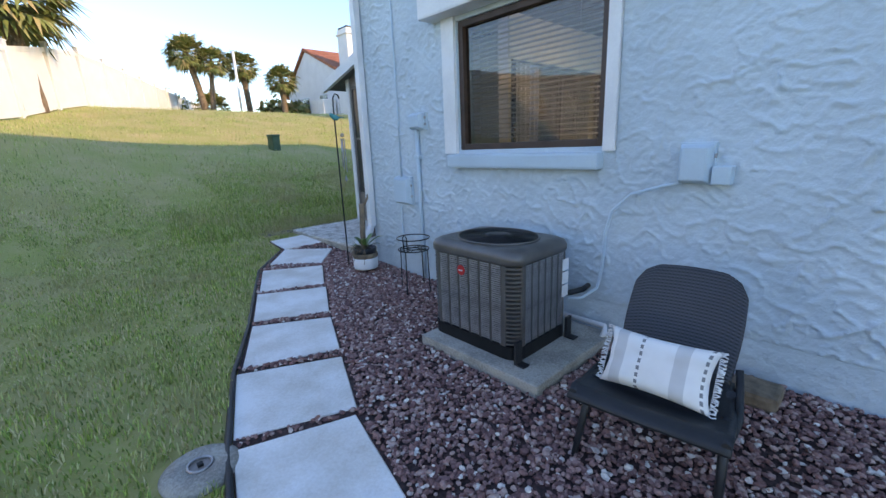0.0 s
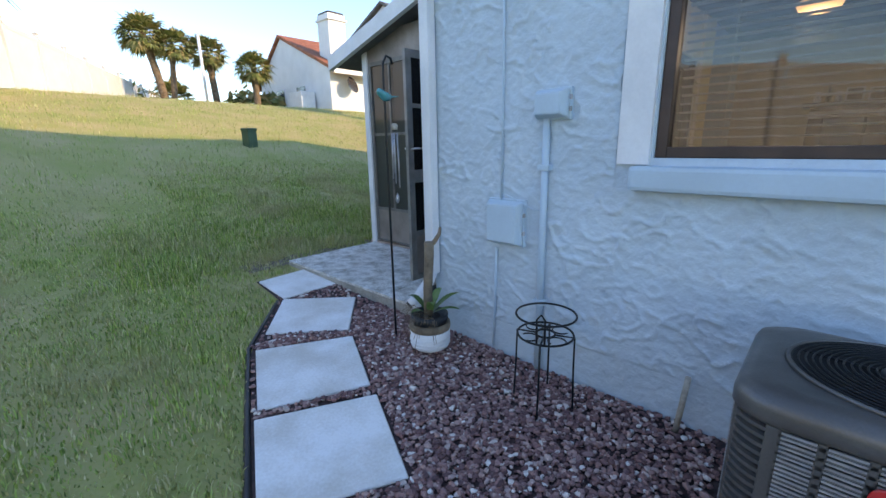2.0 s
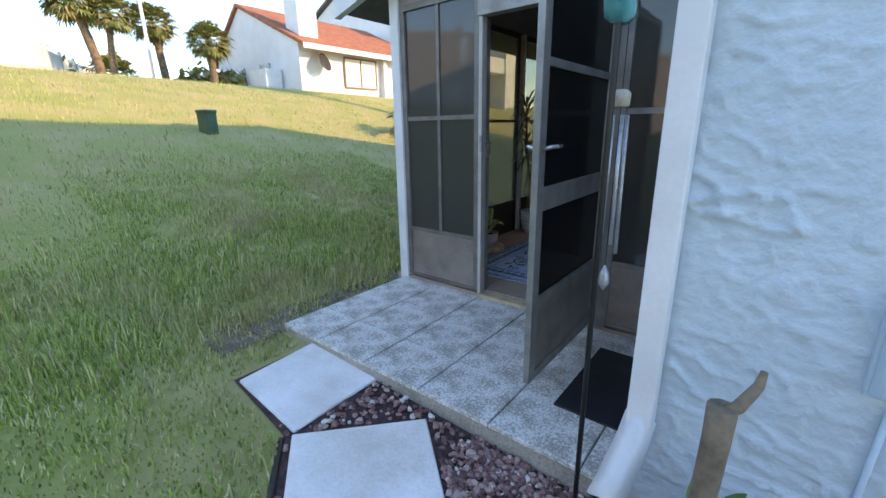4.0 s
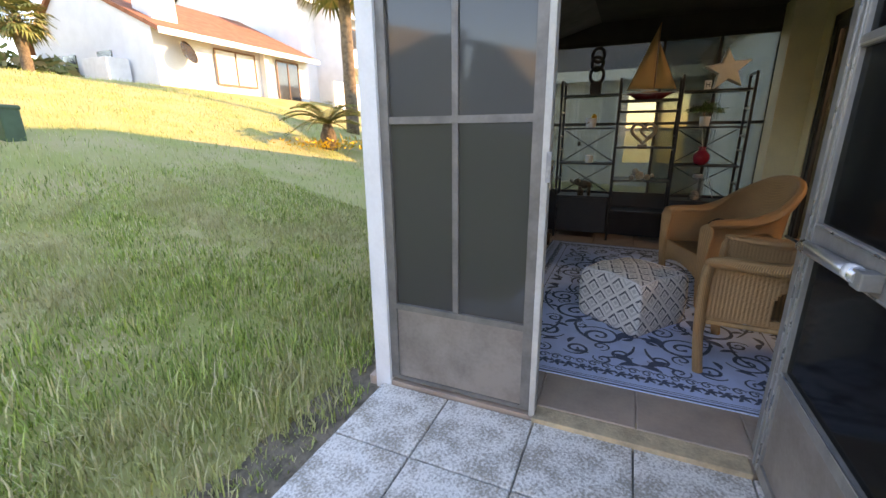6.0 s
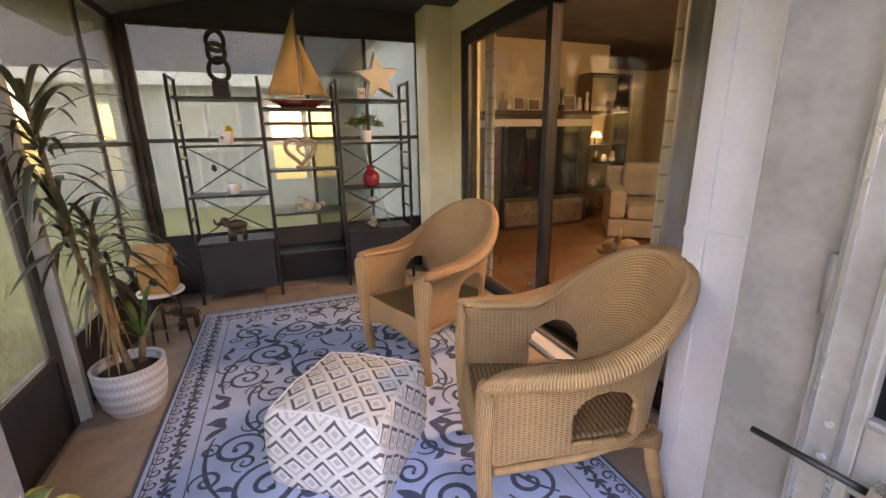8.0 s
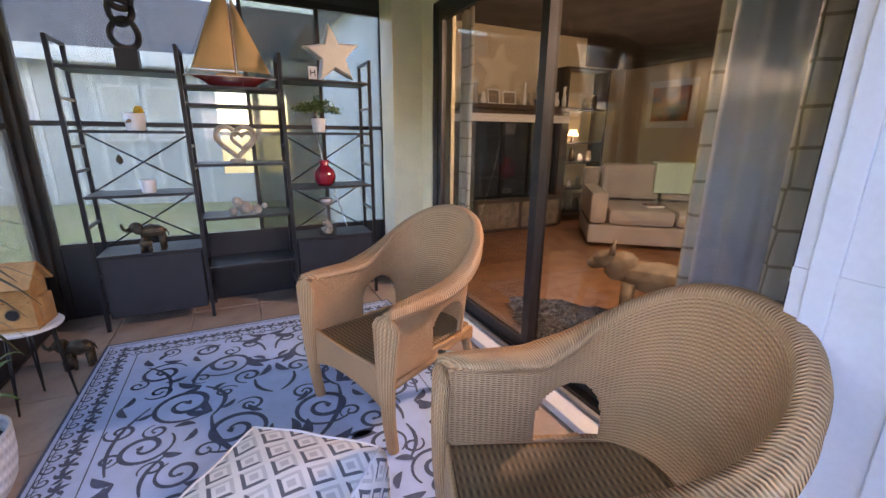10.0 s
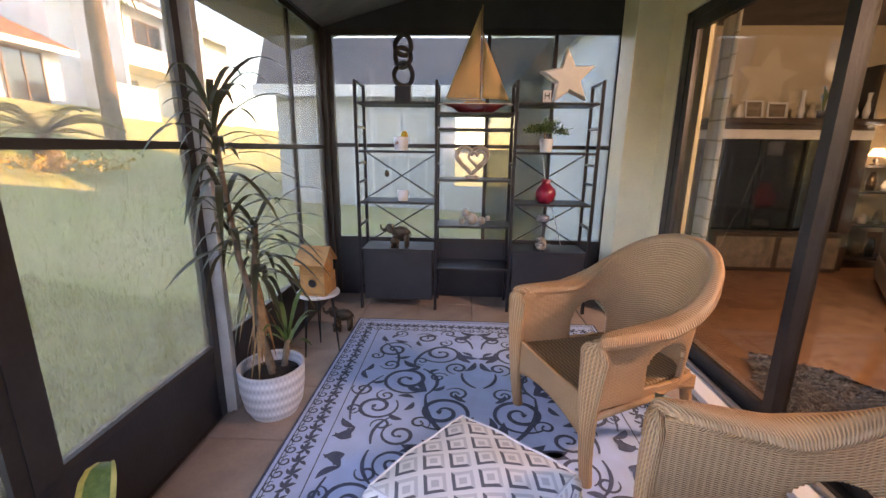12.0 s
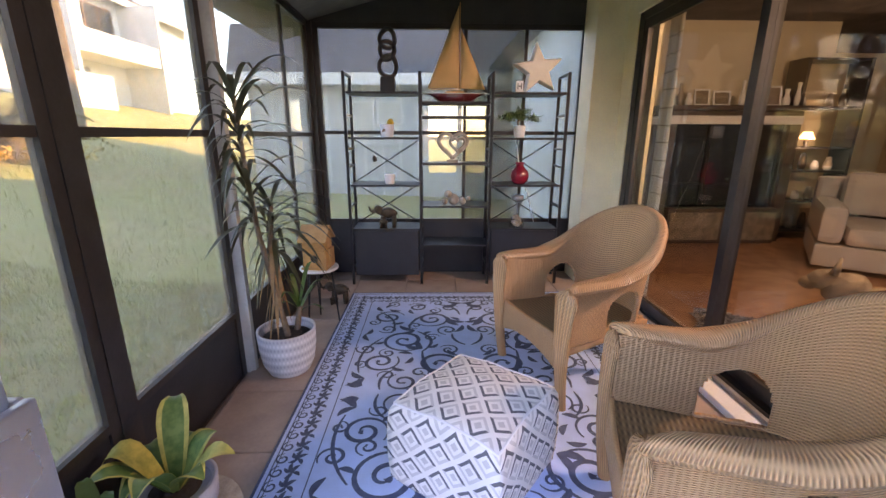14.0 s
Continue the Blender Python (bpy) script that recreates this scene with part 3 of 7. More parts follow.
# ---- landing, stepping stones, gravel, lawn ----
PAVERS = (((0.36, 1.95), (0.918, 1.763), (0.774, 1.147), (0.20, 1.33)), ((0.598, 2.677), (1.19, 2.386), (0.956, 1.814), (0.386, 2.034)),
          ((0.933, 3.35), (1.473, 3.06), (1.24, 2.50), (0.655, 2.73)), ((1.22, 4.035), (1.797, 3.754), (1.522, 3.181), (0.977, 3.446)),
          ((1.535, 4.74), (2.115, 4.44), (1.83, 3.856), (1.264, 4.096)), ((2.094, 5.46), (2.575, 5.045), (2.16, 4.55), (1.69, 4.93)),
          ((2.14, 6.06), (2.71, 6.10), (2.722, 5.48), (2.108, 5.47)))


def paver(quad):
    bm = B()
    z = 0.035 * max(0, sum(q[1] for q in quad) / 4 - 3.0)
    prism(bm, quad, z - 0.05, z)
    for v in bm.verts:
        v.co.z += 0.035 * max(0, v.co.y - 3.0) - z + 0.006
    bmesh.ops.bevel(bm, geom=[e for e in bm.edges], offset=0.006, segments=1, affect="EDGES")
    tagged(part("stepping_stone", bm, M_PAVER), "pale chipped square stepping stone bedded in gravel", "stepping stone", "stepping stones")


for quad in PAVERS:
    paver(quad)

# edge of the lawn: the left rim of the stones
EDGE = [(-0.35, -3.0), (-0.15, 0.0), (0.10, 0.95), (0.17, 1.30), (0.36, 2.0), (0.60, 2.70), (0.93, 3.40), (1.21, 4.07), (1.52, 4.80), (1.72, 5.05), (2.06, 5.48), (2.12, 6.10), (2.62, 6.25)]


def edge_x(y):
    for (xa, ya), (xb, yb) in zip(EDGE, EDGE[1:]):
        if ya <= y <= yb:
            return xa + (xb - xa) * (y - ya) / (yb - ya)
    return EDGE[0][0] if y < EDGE[0][1] else 2.62


bm = B()
grid(bm, 60, 8, lambda u, v: Vector((edge_x(-3 + 9.1 * u) + 0.01 + (WX + 0.02 - edge_x(-3 + 9.1 * u)) * v, -3 + 9.1 * u, max(ground_z(1, -3 + 9.1 * u) + 0.008, -0.004))))
structure("gravel_bed", bm, M_GRAVEL, "dark soil under the red gravel", "ground")
bm = B()
tube(bm, [(x - 0.01, y, max(ground_z(1, y), 0) + 0.005) for x, y in EDGE[:11]], 0.018, 6)
structure("trim_edging", bm, M_BLACKP, "black plastic lawn edging along the stones", "edging")


def inside(quad, x, y):
    s = [(b[0] - a[0]) * (y - a[1]) - (b[1] - a[1]) * (x - a[0]) for a, b in zip(quad, quad[1:] + quad[:1])]
    return all(v < 0.012 for v in s) or all(v > -0.012 for v in s)


def gravel():
    b0 = B()
    bmesh.ops.create_icosphere(b0, subdivisions=1, radius=1)
    base = np.array([v.co[:] for v in b0.verts])
    tris = np.array([[v.index for v in f.verts] for f in b0.faces])
    b0.free()
    V, Fc, k = [], [], 0
    while k < 27000:
        near = rng.random() < 0.8
        y = rng.uniform(-0.5, 4.8) if near else rng.uniform(-2.5, 6.0)
        e = edge_x(y)
        if y > 4.13 and e > 2.62:
            continue
        x = rng.uniform(e + 0.02, WX - 0.01 if y < 4.13 else 2.63)
        if any(inside(q, x, y) for q in PAVERS) or (1.68 < x < 2.62 and 1.15 < y < 2.2):
            continue
        s = rng.uniform(0.008, 0.017) * (1.3 if rng.random() < 0.15 else 1)
        d = base * (1 + rng.uniform(-0.28, 0.28, (12, 1))) * (s * np.array([rng.uniform(0.8, 1.35), rng.uniform(0.7, 1.1), rng.uniform(0.5, 0.8)]))
        a = rng.uniform(0, math.tau)
        t = rng.uniform(-0.4, 0.4)
        r1 = np.array([[math.cos(a), -math.sin(a), 0], [math.sin(a), math.cos(a), 0], [0, 0, 1]])
        r2 = np.array([[1, 0, 0], [0, math.cos(t), -math.sin(t)], [0, math.sin(t), math.cos(t)]])
        d = d @ (r1 @ r2).T + (x, y, max(ground_z(1, y) + 0.008, 0) + rng.uniform(0.0, 0.018))
        V.append(d), Fc.append(tris + 12 * k)
        k += 1
    ob = from_arrays("gravel", np.concatenate(V).tolist(), np.concatenate(Fc).tolist(), M_STONE)
    tagged(ob, "reddish brown lava gravel beside the house wall", "gravel", kind="stuff")


gravel()


def grass(name, count, area, hmin, hmax, label, skip=None):
    """Blades: each a bent strip of two quads narrowing to its tip."""
    x0, x1, y0, y1 = area
    n = int(count)
    x, y = rng.uniform(x0, x1, n * 2), rng.uniform(y0, y1, n * 2)
    ok = np.array([not skip(a, b) for a, b in zip(x, y)]) & (rng.random(n * 2) < np.clip((y1 - y) / (0.35 * (y1 - y0)), 0, 1))
    x, y = x[ok][:n], y[ok][:n]
    n = len(x)
    z = np.array([ground_z(a, b) for a, b in zip(x, y)])
    patch = np.array([noise.noise((a * 0.9, b * 0.9, 3.0)) for a, b in zip(x, y)])
    tuft = np.array([noise.noise((a * 4.5, b * 4.5, 8.0)) for a, b in zip(x, y)])
    h = rng.uniform(hmin, hmax, n) * (1 + 0.45 * patch + 0.75 * tuft)
    w = rng.uniform(0.0025, 0.005, n)
    a, lean = rng.uniform(0, math.tau, n), rng.uniform(0.1, 0.75, n)
    dx, dy, sx, sy = np.cos(a), np.sin(a), -np.sin(a), np.cos(a)
    rows = []
    for f, ww, hh in ((0, 1, 0), (0.35, 0.85, 0.6), (1, 0.12, 1)):
        for s in (-1, 1):
            rows.append(np.stack([x + dx * lean * h * f + s * sx * w * ww, y + dy * lean * h * f + s * sy * w * ww, z - 0.005 + h * hh * (1 - 0.25 * lean * f)], 1))
    V = np.stack(rows, 1).reshape(-1, 3)
    i = np.arange(n)[:, None] * 6
    F = np.concatenate([i + np.array([0, 1, 3, 2]), i + np.array([2, 3, 5, 4])])
    tagged(from_arrays(name, V.tolist(), F.tolist(), M_BLADE), label, "grass", kind="stuff")


in_bed = lambda x, y: (y < 6.15 and x > edge_x(y) - 0.02) or (x > 2.6 and y < 6.46) or (3.8 < x < 7.95 and y < 6.6) or (0.03 < x < 0.42 and 1.8 < y < 2.1)
grass("grass", 95000, (-3.2, 2.8, 0.2, 11.0), 0.03, 0.06, "short patchy lawn grass beside the stones", in_bed)
grass("grass", 45000, (2.4, 7.5, 6.2, 12.0), 0.04, 0.08, "longer lawn grass beside the porch", in_bed)
grass("grass", 45000, (-7, 15, 7.5, 24.0), 0.05, 0.10, "sunlit lawn grass on the bank", in_bed)

grass("grass", 7000, (1.2, 5.2, 6.55, 9.2), 0.08, 0.15, "tall bright grass tufts beside the porch", in_bed)
bm = B()
grid(bm, 50, 10, lambda u, v: Vector((2.2 + 2.6 * u, 6.40 + (0.30 + 0.14 * noise.noise((u * 9, 1, 0))) * v, ground_z(2.2 + 2.6 * u, 6.40 + 0.3 * v) + 0.012 + 0.015 * noise.noise((u * 30, v * 6, 2)))))
structure("ground_dirt", bm, M_DIRT, "bare brown soil along the landing", "soil")
bm = B()
box(bm, 2.64, FX - 0.03, WY, 6.42, -0.05, 0.135)
structure("pavement", bm, M_CONC, "concrete bed of the tiled landing", "patio")


# ---- house wall details ----
def stucco_skin():
    """The trowelled face of the side wall: flat patches with raised lips."""
    def lift(y, z):
        p = Vector((y * 8.5 + z * 2.0, z * 11.5 - y * 1.5, 0.3))
        q = p + 0.9 * noise.noise_vector(p * 0.55)
        a = noise.noise(q * 0.8)
        b = noise.noise(q * 1.9 + Vector((7, 3, 1)))
        lip = max(0, 1 - abs(a) * 8.5) * 0.7 + max(0, 1 - abs(b) * 6) * 0.45
        return 0.004 + 0.023 * lip ** 1.4 * (0.5 + 0.9 * max(0, noise.noise(p * 0.3) + 0.35)) + 0.003 * a
    for y0, y1, z0, z1 in ((-0.9, w0 - 0.10, 0.24, 2.9), (w0 - 0.10, w1 + 0.17, 0.24, 1.17), (w1 + 0.17, WY, 0.24, 2.9), (w0 - 0.1, w1 + 0.17, 2.5, 2.9)):
        nu, nv = max(int((y1 - y0) / 0.0115), 2), max(int((z1 - z0) / 0.0115), 2)
        bm = B()
        grid(bm, nu, nv, lambda u, v: Vector((WX - lift(y0 + (y1 - y0) * u, z0 + (z1 - z0) * v) * (1 if 0 < v < 1 else 0.2), y0 + (y1 - y0) * u, z0 + (z1 - z0) * v)))
        structure("wall_stucco", bm, M_STUCCO, "pale blue trowelled stucco coat", "wall")


stucco_skin()


def house_window():
    ob = tagged(thing("window_1", "brown framed house window with lowered white blinds", "window"), kind="structure")
    for y0, y1, z0, z1, nm in ((w1 + 0.01, w1 + 0.16, 1.29, 2.40, "trim"), (w0 - 0.09, w0 - 0.01, 1.29, 2.40, "trim")):
        bm = B(); box(bm, WX - 0.03, WX + 0.05, y0, y1, z0, z1, 0.004); part("side_trim", bm, M_WHITE, ob)
    bm = B(); box(bm, WX - 0.09, WX + 0.08, w0 - 0.01, w1 + 0.08, 1.17, 1.285, 0.02); part("window_sill", bm, M_BLUE, ob)
    bm = B(); box(bm, WX - 0.17, WX + 0.02, w0 - 0.12, w1 + 0.30, 2.40, 2.60, 0.02); part("shutter_hood", bm, M_WHITE, ob)
    for y0, y1, z0, z1 in ((w0, w0 + 0.05, h0, h1), (w1 - 0.05, w1, h0, h1), (w0 + 0.05, w1 - 0.05, h0, h0 + 0.05), (w0 + 0.05, w1 - 0.05, h1 - 0.05, h1)):
        bm = B(); box(bm, WX + 0.02, WX + 0.10, y0, y1, z0, z1, 0.006); part("window_frame", bm, mat_frame, ob)
    bm = B(); box(bm, WX + 0.06, WX + 0.066, w0 + 0.05, w1 - 0.05, h0 + 0.05, h1 - 0.05); part("pane", bm, M_WINDOW, ob).visible_shadow = False
    slat = None
    for i in range(24):
        z = h0 + 0.09 + i * 0.038
        if z > h1 - 0.06:
            break
        if slat is None:
            bm = B(); boxm(bm, pose(WX + 0.12, (w0 + w1) / 2, z, 0, 12, 0), 0.03, w1 - w0 - 0.12, 0.002)
            slat = part("blind_slat", bm, M_BLIND, ob); zb = z
        else:
            s = slat.copy(); scene.collection.objects.link(s); s.location.z = z - zb
    for y in (w0 + 0.25, w1 - 0.25):
        bm = B(); tube(bm, [(WX + 0.10, y, h0 + 0.06), (WX + 0.10, y, h1 - 0.05)], 0.002, 5); part("blind_cord", bm, M_BLIND, ob)


mat_frame = mat("brown_window_frame", (0.075, 0.045, 0.035), 0.45, 0.2, vary=0.25, scale=8)
house_window()


def loft(bm, rows, smooth_=True):
    """Rings of equal length joined into a closed body."""
    rings = [[bm.verts.new(p) for p in row] for row in rows]
    n = len(rings[0])
    for a, b in zip(rings, rings[1:]):
        for k in range(n):
            bm.faces.new((a[k], a[(k + 1) % n], b[(k + 1) % n], b[k])).smooth = smooth_
    bm.faces.new(rings[0][::-1]), bm.faces.new(rings[-1])
    return bm


def wall_box(name, label, y0, y1, z0, z1, d):
    ob = thing(name, label, "utility box")
    bm = B(); box(bm, WX - 0.035, WX - 0.002, y0 - 0.008, y1 + 0.008, z0 - 0.008, z1 + 0.008, 0.005); part("body", bm, M_BLUE, ob)
    bm = B()
    loft(bm, [[(WX - x, y0 + i, z0 + i), (WX - x, y1 - i, z0 + i), (WX - x, y1 - i, z1 - i), (WX - x, y0 + i, z1 - i)] for x, i in ((0.034, 0.0), (d * 0.6, 0.004), (d, 0.022))], False)
    bmesh.ops.recalc_face_normals(bm, faces=bm.faces[:])
    bmesh.ops.bevel(bm, geom=bm.edges[:], offset=0.004, segments=2, affect="EDGES")
    lid = part("lid", bm, M_BLUE, ob)
    for z in (z0 + 0.3 * (z1 - z0), z0 + 0.7 * (z1 - z0)):
        bm = B(); box(bm, WX - 0.05, WX - 0.03, y0 - 0.014, y0 - 0.004, z - 0.012, z + 0.012, 0.002); part("latch", bm, M_COIL, lid, "small grey latch")
    return ob


wall_box("junction_box", "pale blue electrical junction box on the stucco wall", 3.10, 3.29, 1.525, 1.672, 0.10)
wall_box("cable_box", "pale blue telephone cable box on the stucco wall", 3.36, 3.61, 0.79, 1.062, 0.09)
ob = wall_box("disconnect_box", "pale blue air conditioner disconnect box on the stucco wall", 0.69, 0.86, 1.10, 1.32, 0.10)
bm = B(); box(bm, WX - 0.08, WX - 0.002, 0.59, 0.685, 1.10, 1.20, 0.008); part("side_outlet", bm, M_BLUE, ob)


def run(name, label, pts, r, m, cat):
    bm = B(); tube(bm, pts, r, 10); tagged(part(name, bm, m), label, cat)


run("conduit_pipe", "blue painted conduit pipe below the junction box", [(WX - 0.03, 3.23, 0.02), (WX - 0.03, 3.23, 1.53)], 0.02, M_BLUE, "pipe")
for z in (0.45, 1.25):
    bm = B(); box(bm, WX - 0.056, WX - 0.004, 3.195, 3.265, z, z + 0.03, 0.003); tagged(part("pipe_clamp", bm, M_BLUE), "blue painted metal pipe clamp on the conduit", "clamp")
run("wall_cable", "thin painted cable up the stucco wall", [(WX - 0.022, 3.53, 1.04), (WX - 0.02, 3.53, 1.7), (WX - 0.02, 3.535, 2.9)], 0.007, M_BLUE, "cable")
run("wall_cable", "thin painted cable below the cable box", [(WX - 0.022, 3.56, 0.75), (WX - 0.02, 3.57, 0.4), (WX - 0.02, 3.58, 0.05)], 0.008, M_BLUE, "cable")
run("wall_cable", "thin loop of cable above the cable box", [(WX - 0.03, 3.55, 1.04), (WX - 0.05, 3.48, 1.10), (WX - 0.05, 3.40, 1.07), (WX - 0.03, 3.30, 1.02), (WX - 0.03, 3.25, 1.02)], 0.004, M_BLUE, "cable")
run("flexible_conduit", "blue painted conduit from the disconnect box to the unit", [(WX - 0.04, 0.84, 1.10), (WX - 0.05, 0.95, 1.075), (WX - 0.05, 1.12, 1.02), (WX - 0.05, 1.24, 0.90), (WX - 0.05, 1.275, 0.75), (WX - 0.05, 1.285, 0.5), (WX - 0.08, 1.30, 0.36), (2.52, 1.36, 0.30), (2.44, 1.42, 0.30)], 0.010, M_BLUE, "conduit")
run("refrigerant_line", "black insulated refrigerant line behind the unit", [(2.40, 1.50, 0.33), (2.50, 1.44, 0.325), (2.60, 1.40, 0.33), (2.68, 1.40, 0.34)], 0.02, M_RESIN, "pipe")
run("condensate_pipe", "white drain pipe beside the concrete pad", [(2.60, 2.1, 0.10), (2.60, 1.22, 0.10), (2.53, 1.19, 0.10), (2.50, 1.19, 0.06)], 0.018, M_WHITE, "pipe")
run("faucet_pipe", "thin weathered pipe leaning on the wall", [(2.60, 2.42, 0.0), (2.63, 2.40, 0.30)], 0.014, M_LIGHTWOOD, "pipe")


def downspout():
    ob = thing("downspout", "white painted metal downspout at the house corner", "downspout")
    bm = B(); box(bm, 2.60, 2.67, 4.07, 4.15, 0.48, 2.95, 0.006); part("pipe", bm, M_WHITE, ob)
    bm = B()
    p = [(2.635, 4.11, 0.50), (2.60, 4.12, 0.42), (2.50, 4.14, 0.31), (2.43, 4.155, 0.27)]
    tube(bm, p, [0.05, 0.052, 0.055, 0.052], 4); part("elbow", bm, M_WHITE, ob)
    # dark plug paints the shade inside the open elbow
    bm = B(); tube(bm, [(2.435, 4.154, 0.273), (2.4285, 4.1555, 0.2695)], 0.043, 4); part("mouth", bm, M_DARK, ob)


downspout()

# ---- open screen door ----
M_TAN = mat("worn_tan_threshold", (0.62, 0.47, 0.30), 0.6, second=(0.40, 0.30, 0.20), scale=14, bump=0.3)
M_BRIGHT = mat("bright_aluminium", (0.62, 0.62, 0.63), 0.28, 0.85, vary=0.2, scale=14)
def screen_door():
    ob = tagged(thing("door_1", "open grey aluminium screen door with a black mesh", "screen door", pose(FX - 0.005, 4.715, 0, 0, 0, 180.3)), kind="structure")
    L = 0.93
    for x0, x1, z0, z1 in ((0.0, 0.065, 0.2, 2.15), (L - 0.065, L, 0.2, 2.15), (0.065, L - 0.065, 2.09, 2.15), (0.065, L - 0.065, 0.2, 0.25), (0.065, L - 0.065, 1.08, 1.19), (0.065, L - 0.065, 0.60, 0.65), (0.065, L - 0.065, 1.70, 1.735)):
        bm = B(); box(bm, x0, x1, -0.016, 0.016, z0, z1, 0.003); part("frame_bar", bm, M_ALU, ob)
    bm = B(); box(bm, 0.065, L - 0.065, -0.006, 0.006, 0.25, 0.60); part("kickplate", bm, M_KICK, ob)
    for z0, z1 in ((0.65, 1.08), (1.19, 1.70), (1.735, 2.09)):
        bm = B(); box(bm, 0.065, L - 0.065, -0.0015, 0.0015, z0, z1); part("mesh_pane", bm, M_MESH, ob).visible_shadow = False
    for x in (0.008, 0.046, L - 0.057, L - 0.014):
        bm = B(); box(bm, x, x + 0.006, -0.020, -0.0155, 0.21, 2.14); part("frame_ridge", bm, M_BRIGHT, ob)
    for z in (1.085, 1.18, 1.705, 0.645):
        bm = B(); box(bm, 0.066, L - 0.066, -0.0195, -0.0155, z, z + 0.005); part("frame_ridge", bm, M_BRIGHT, ob)
    bm = B(); tube(bm, [(0.10, -0.05, 1.12), (0.46, -0.045, 1.13)], 0.021, 14); cl = part("closer_tube", bm, M_BRIGHT, ob, "grey pneumatic door closer")
    bm = B(); tube(bm, [(0.10, -0.05, 1.12), (0.03, -0.055, 1.12), (-0.03, -0.06, 1.12)], 0.005, 8); part("closer_rod", bm, M_BLACK, ob)
    bm = B(); tube(bm, [(0.40, -0.045, 1.13), (0.43, -0.045, 1.13)], 0.0225, 14); part("closer_label", bm, M_WHITE, ob)
    bm = B(); box(bm, 0.44, 0.49, -0.06, -0.016, 1.105, 1.15, 0.004); part("closer_bracket", bm, M_ALU, ob)
    for s in (-1, 1):
        bm = B(); tube(bm, [(L - 0.035, s * 0.016, 1.36), (L - 0.035, s * 0.055, 1.37), (L - 0.12, s * 0.06, 1.37), (L - 0.15, s * 0.05, 1.37)], 0.009, 8); part("handle", bm, M_BRIGHT, ob)
    for z in (0.45, 1.3, 1.95):
        bm = B(); tube(bm, [(-0.004, 0, z), (-0.004, 0, z + 0.08)], 0.011, 8); part("hinge", bm, M_ALU, ob)
    for x in (0.033, L - 0.033):
        for z in (0.62, 1.11, 1.16, 1.72, 2.12):
            bm = B(); lathe(bm, [(0.006, 0), (0.005, 0.003)], (0, 0, 0), 8)
            bm.transform(pose(x, -0.016, z, 90)); part("screw", bm, M_COIL, ob)


screen_door()
bm = B(); box(bm, FX - 0.05, FX + 0.03, 4.70, 5.62, 2.17, 2.36, 0.003)
structure("door_header", bm, M_ALU, "grey aluminium header above the porch door", "door frame")
bm = B(); box(bm, FX - 0.03, FX + 0.12, 4.61, 4.705, 0.16, 2.36, 0.003)
structure("door_jamb_hinge", bm, M_ALU, "grey aluminium hinge jamb of the porch door", "door frame")
bm = B(); box(bm, FX - 0.03, FX + 0.03, 5.592, 5.62, 0.16, 2.17, 0.003)
structure("door_jamb", bm, M_JAMB, "white painted porch door jamb", "door frame")
bm = B(); box(bm, FX - 0.045, FX - 0.03, 5.58, 5.60, 1.28, 1.40, 0.002)
tagged(part("strike_plate", bm, M_COIL), "small silver strike plate on the jamb", "latch")
bm = B(); box(bm, FX + 0.031, FX + 0.088, 5.600, 5.665, 0.16, 2.17, 0.003)
structure("door_stop", bm, M_ALU, "grey aluminium stop inside the porch door jamb", "door frame")
bm = B(); box(bm, FX + 0.04, FX + 0.095, 5.592, 5.599, 1.24, 1.36, 0.002); box(bm, FX + 0.089, FX + 0.096, 5.600, 5.64, 1.24, 1.36, 0.002)
tagged(part("strike_plate", bm, M_BRIGHT), "bright worn metal latch plate inside the jamb", "latch")
bm = B(); box(bm, FX - 0.05, FX + 0.10, 4.73, 5.60, 0.135, 0.18, 0.004)
structure("door_threshold", bm, M_TAN, "worn tan threshold under the porch door", "threshold")
bm = B(); box(bm, 2.95, 3.62, 4.20, 4.55, 0.152, 0.166, 0.004)
tagged(part("door_mat", bm, M_RESIN), "black bristly door mat on the landing", "door mat")

# ---- things along the wall ----
def rounded(sx, sy, r, k=5):
    pts = []
    for cx, cy, a0 in ((sx - r, sy - r, 0), (-sx + r, sy - r, 90), (-sx + r, -sy + r, 180), (sx - r, -sy + r, 270)):
        for i in range(k + 1):
            a = radians(a0 + 90 * i / k)
            pts.append((cx + r * math.cos(a), cy + r * math.sin(a)))
    return pts


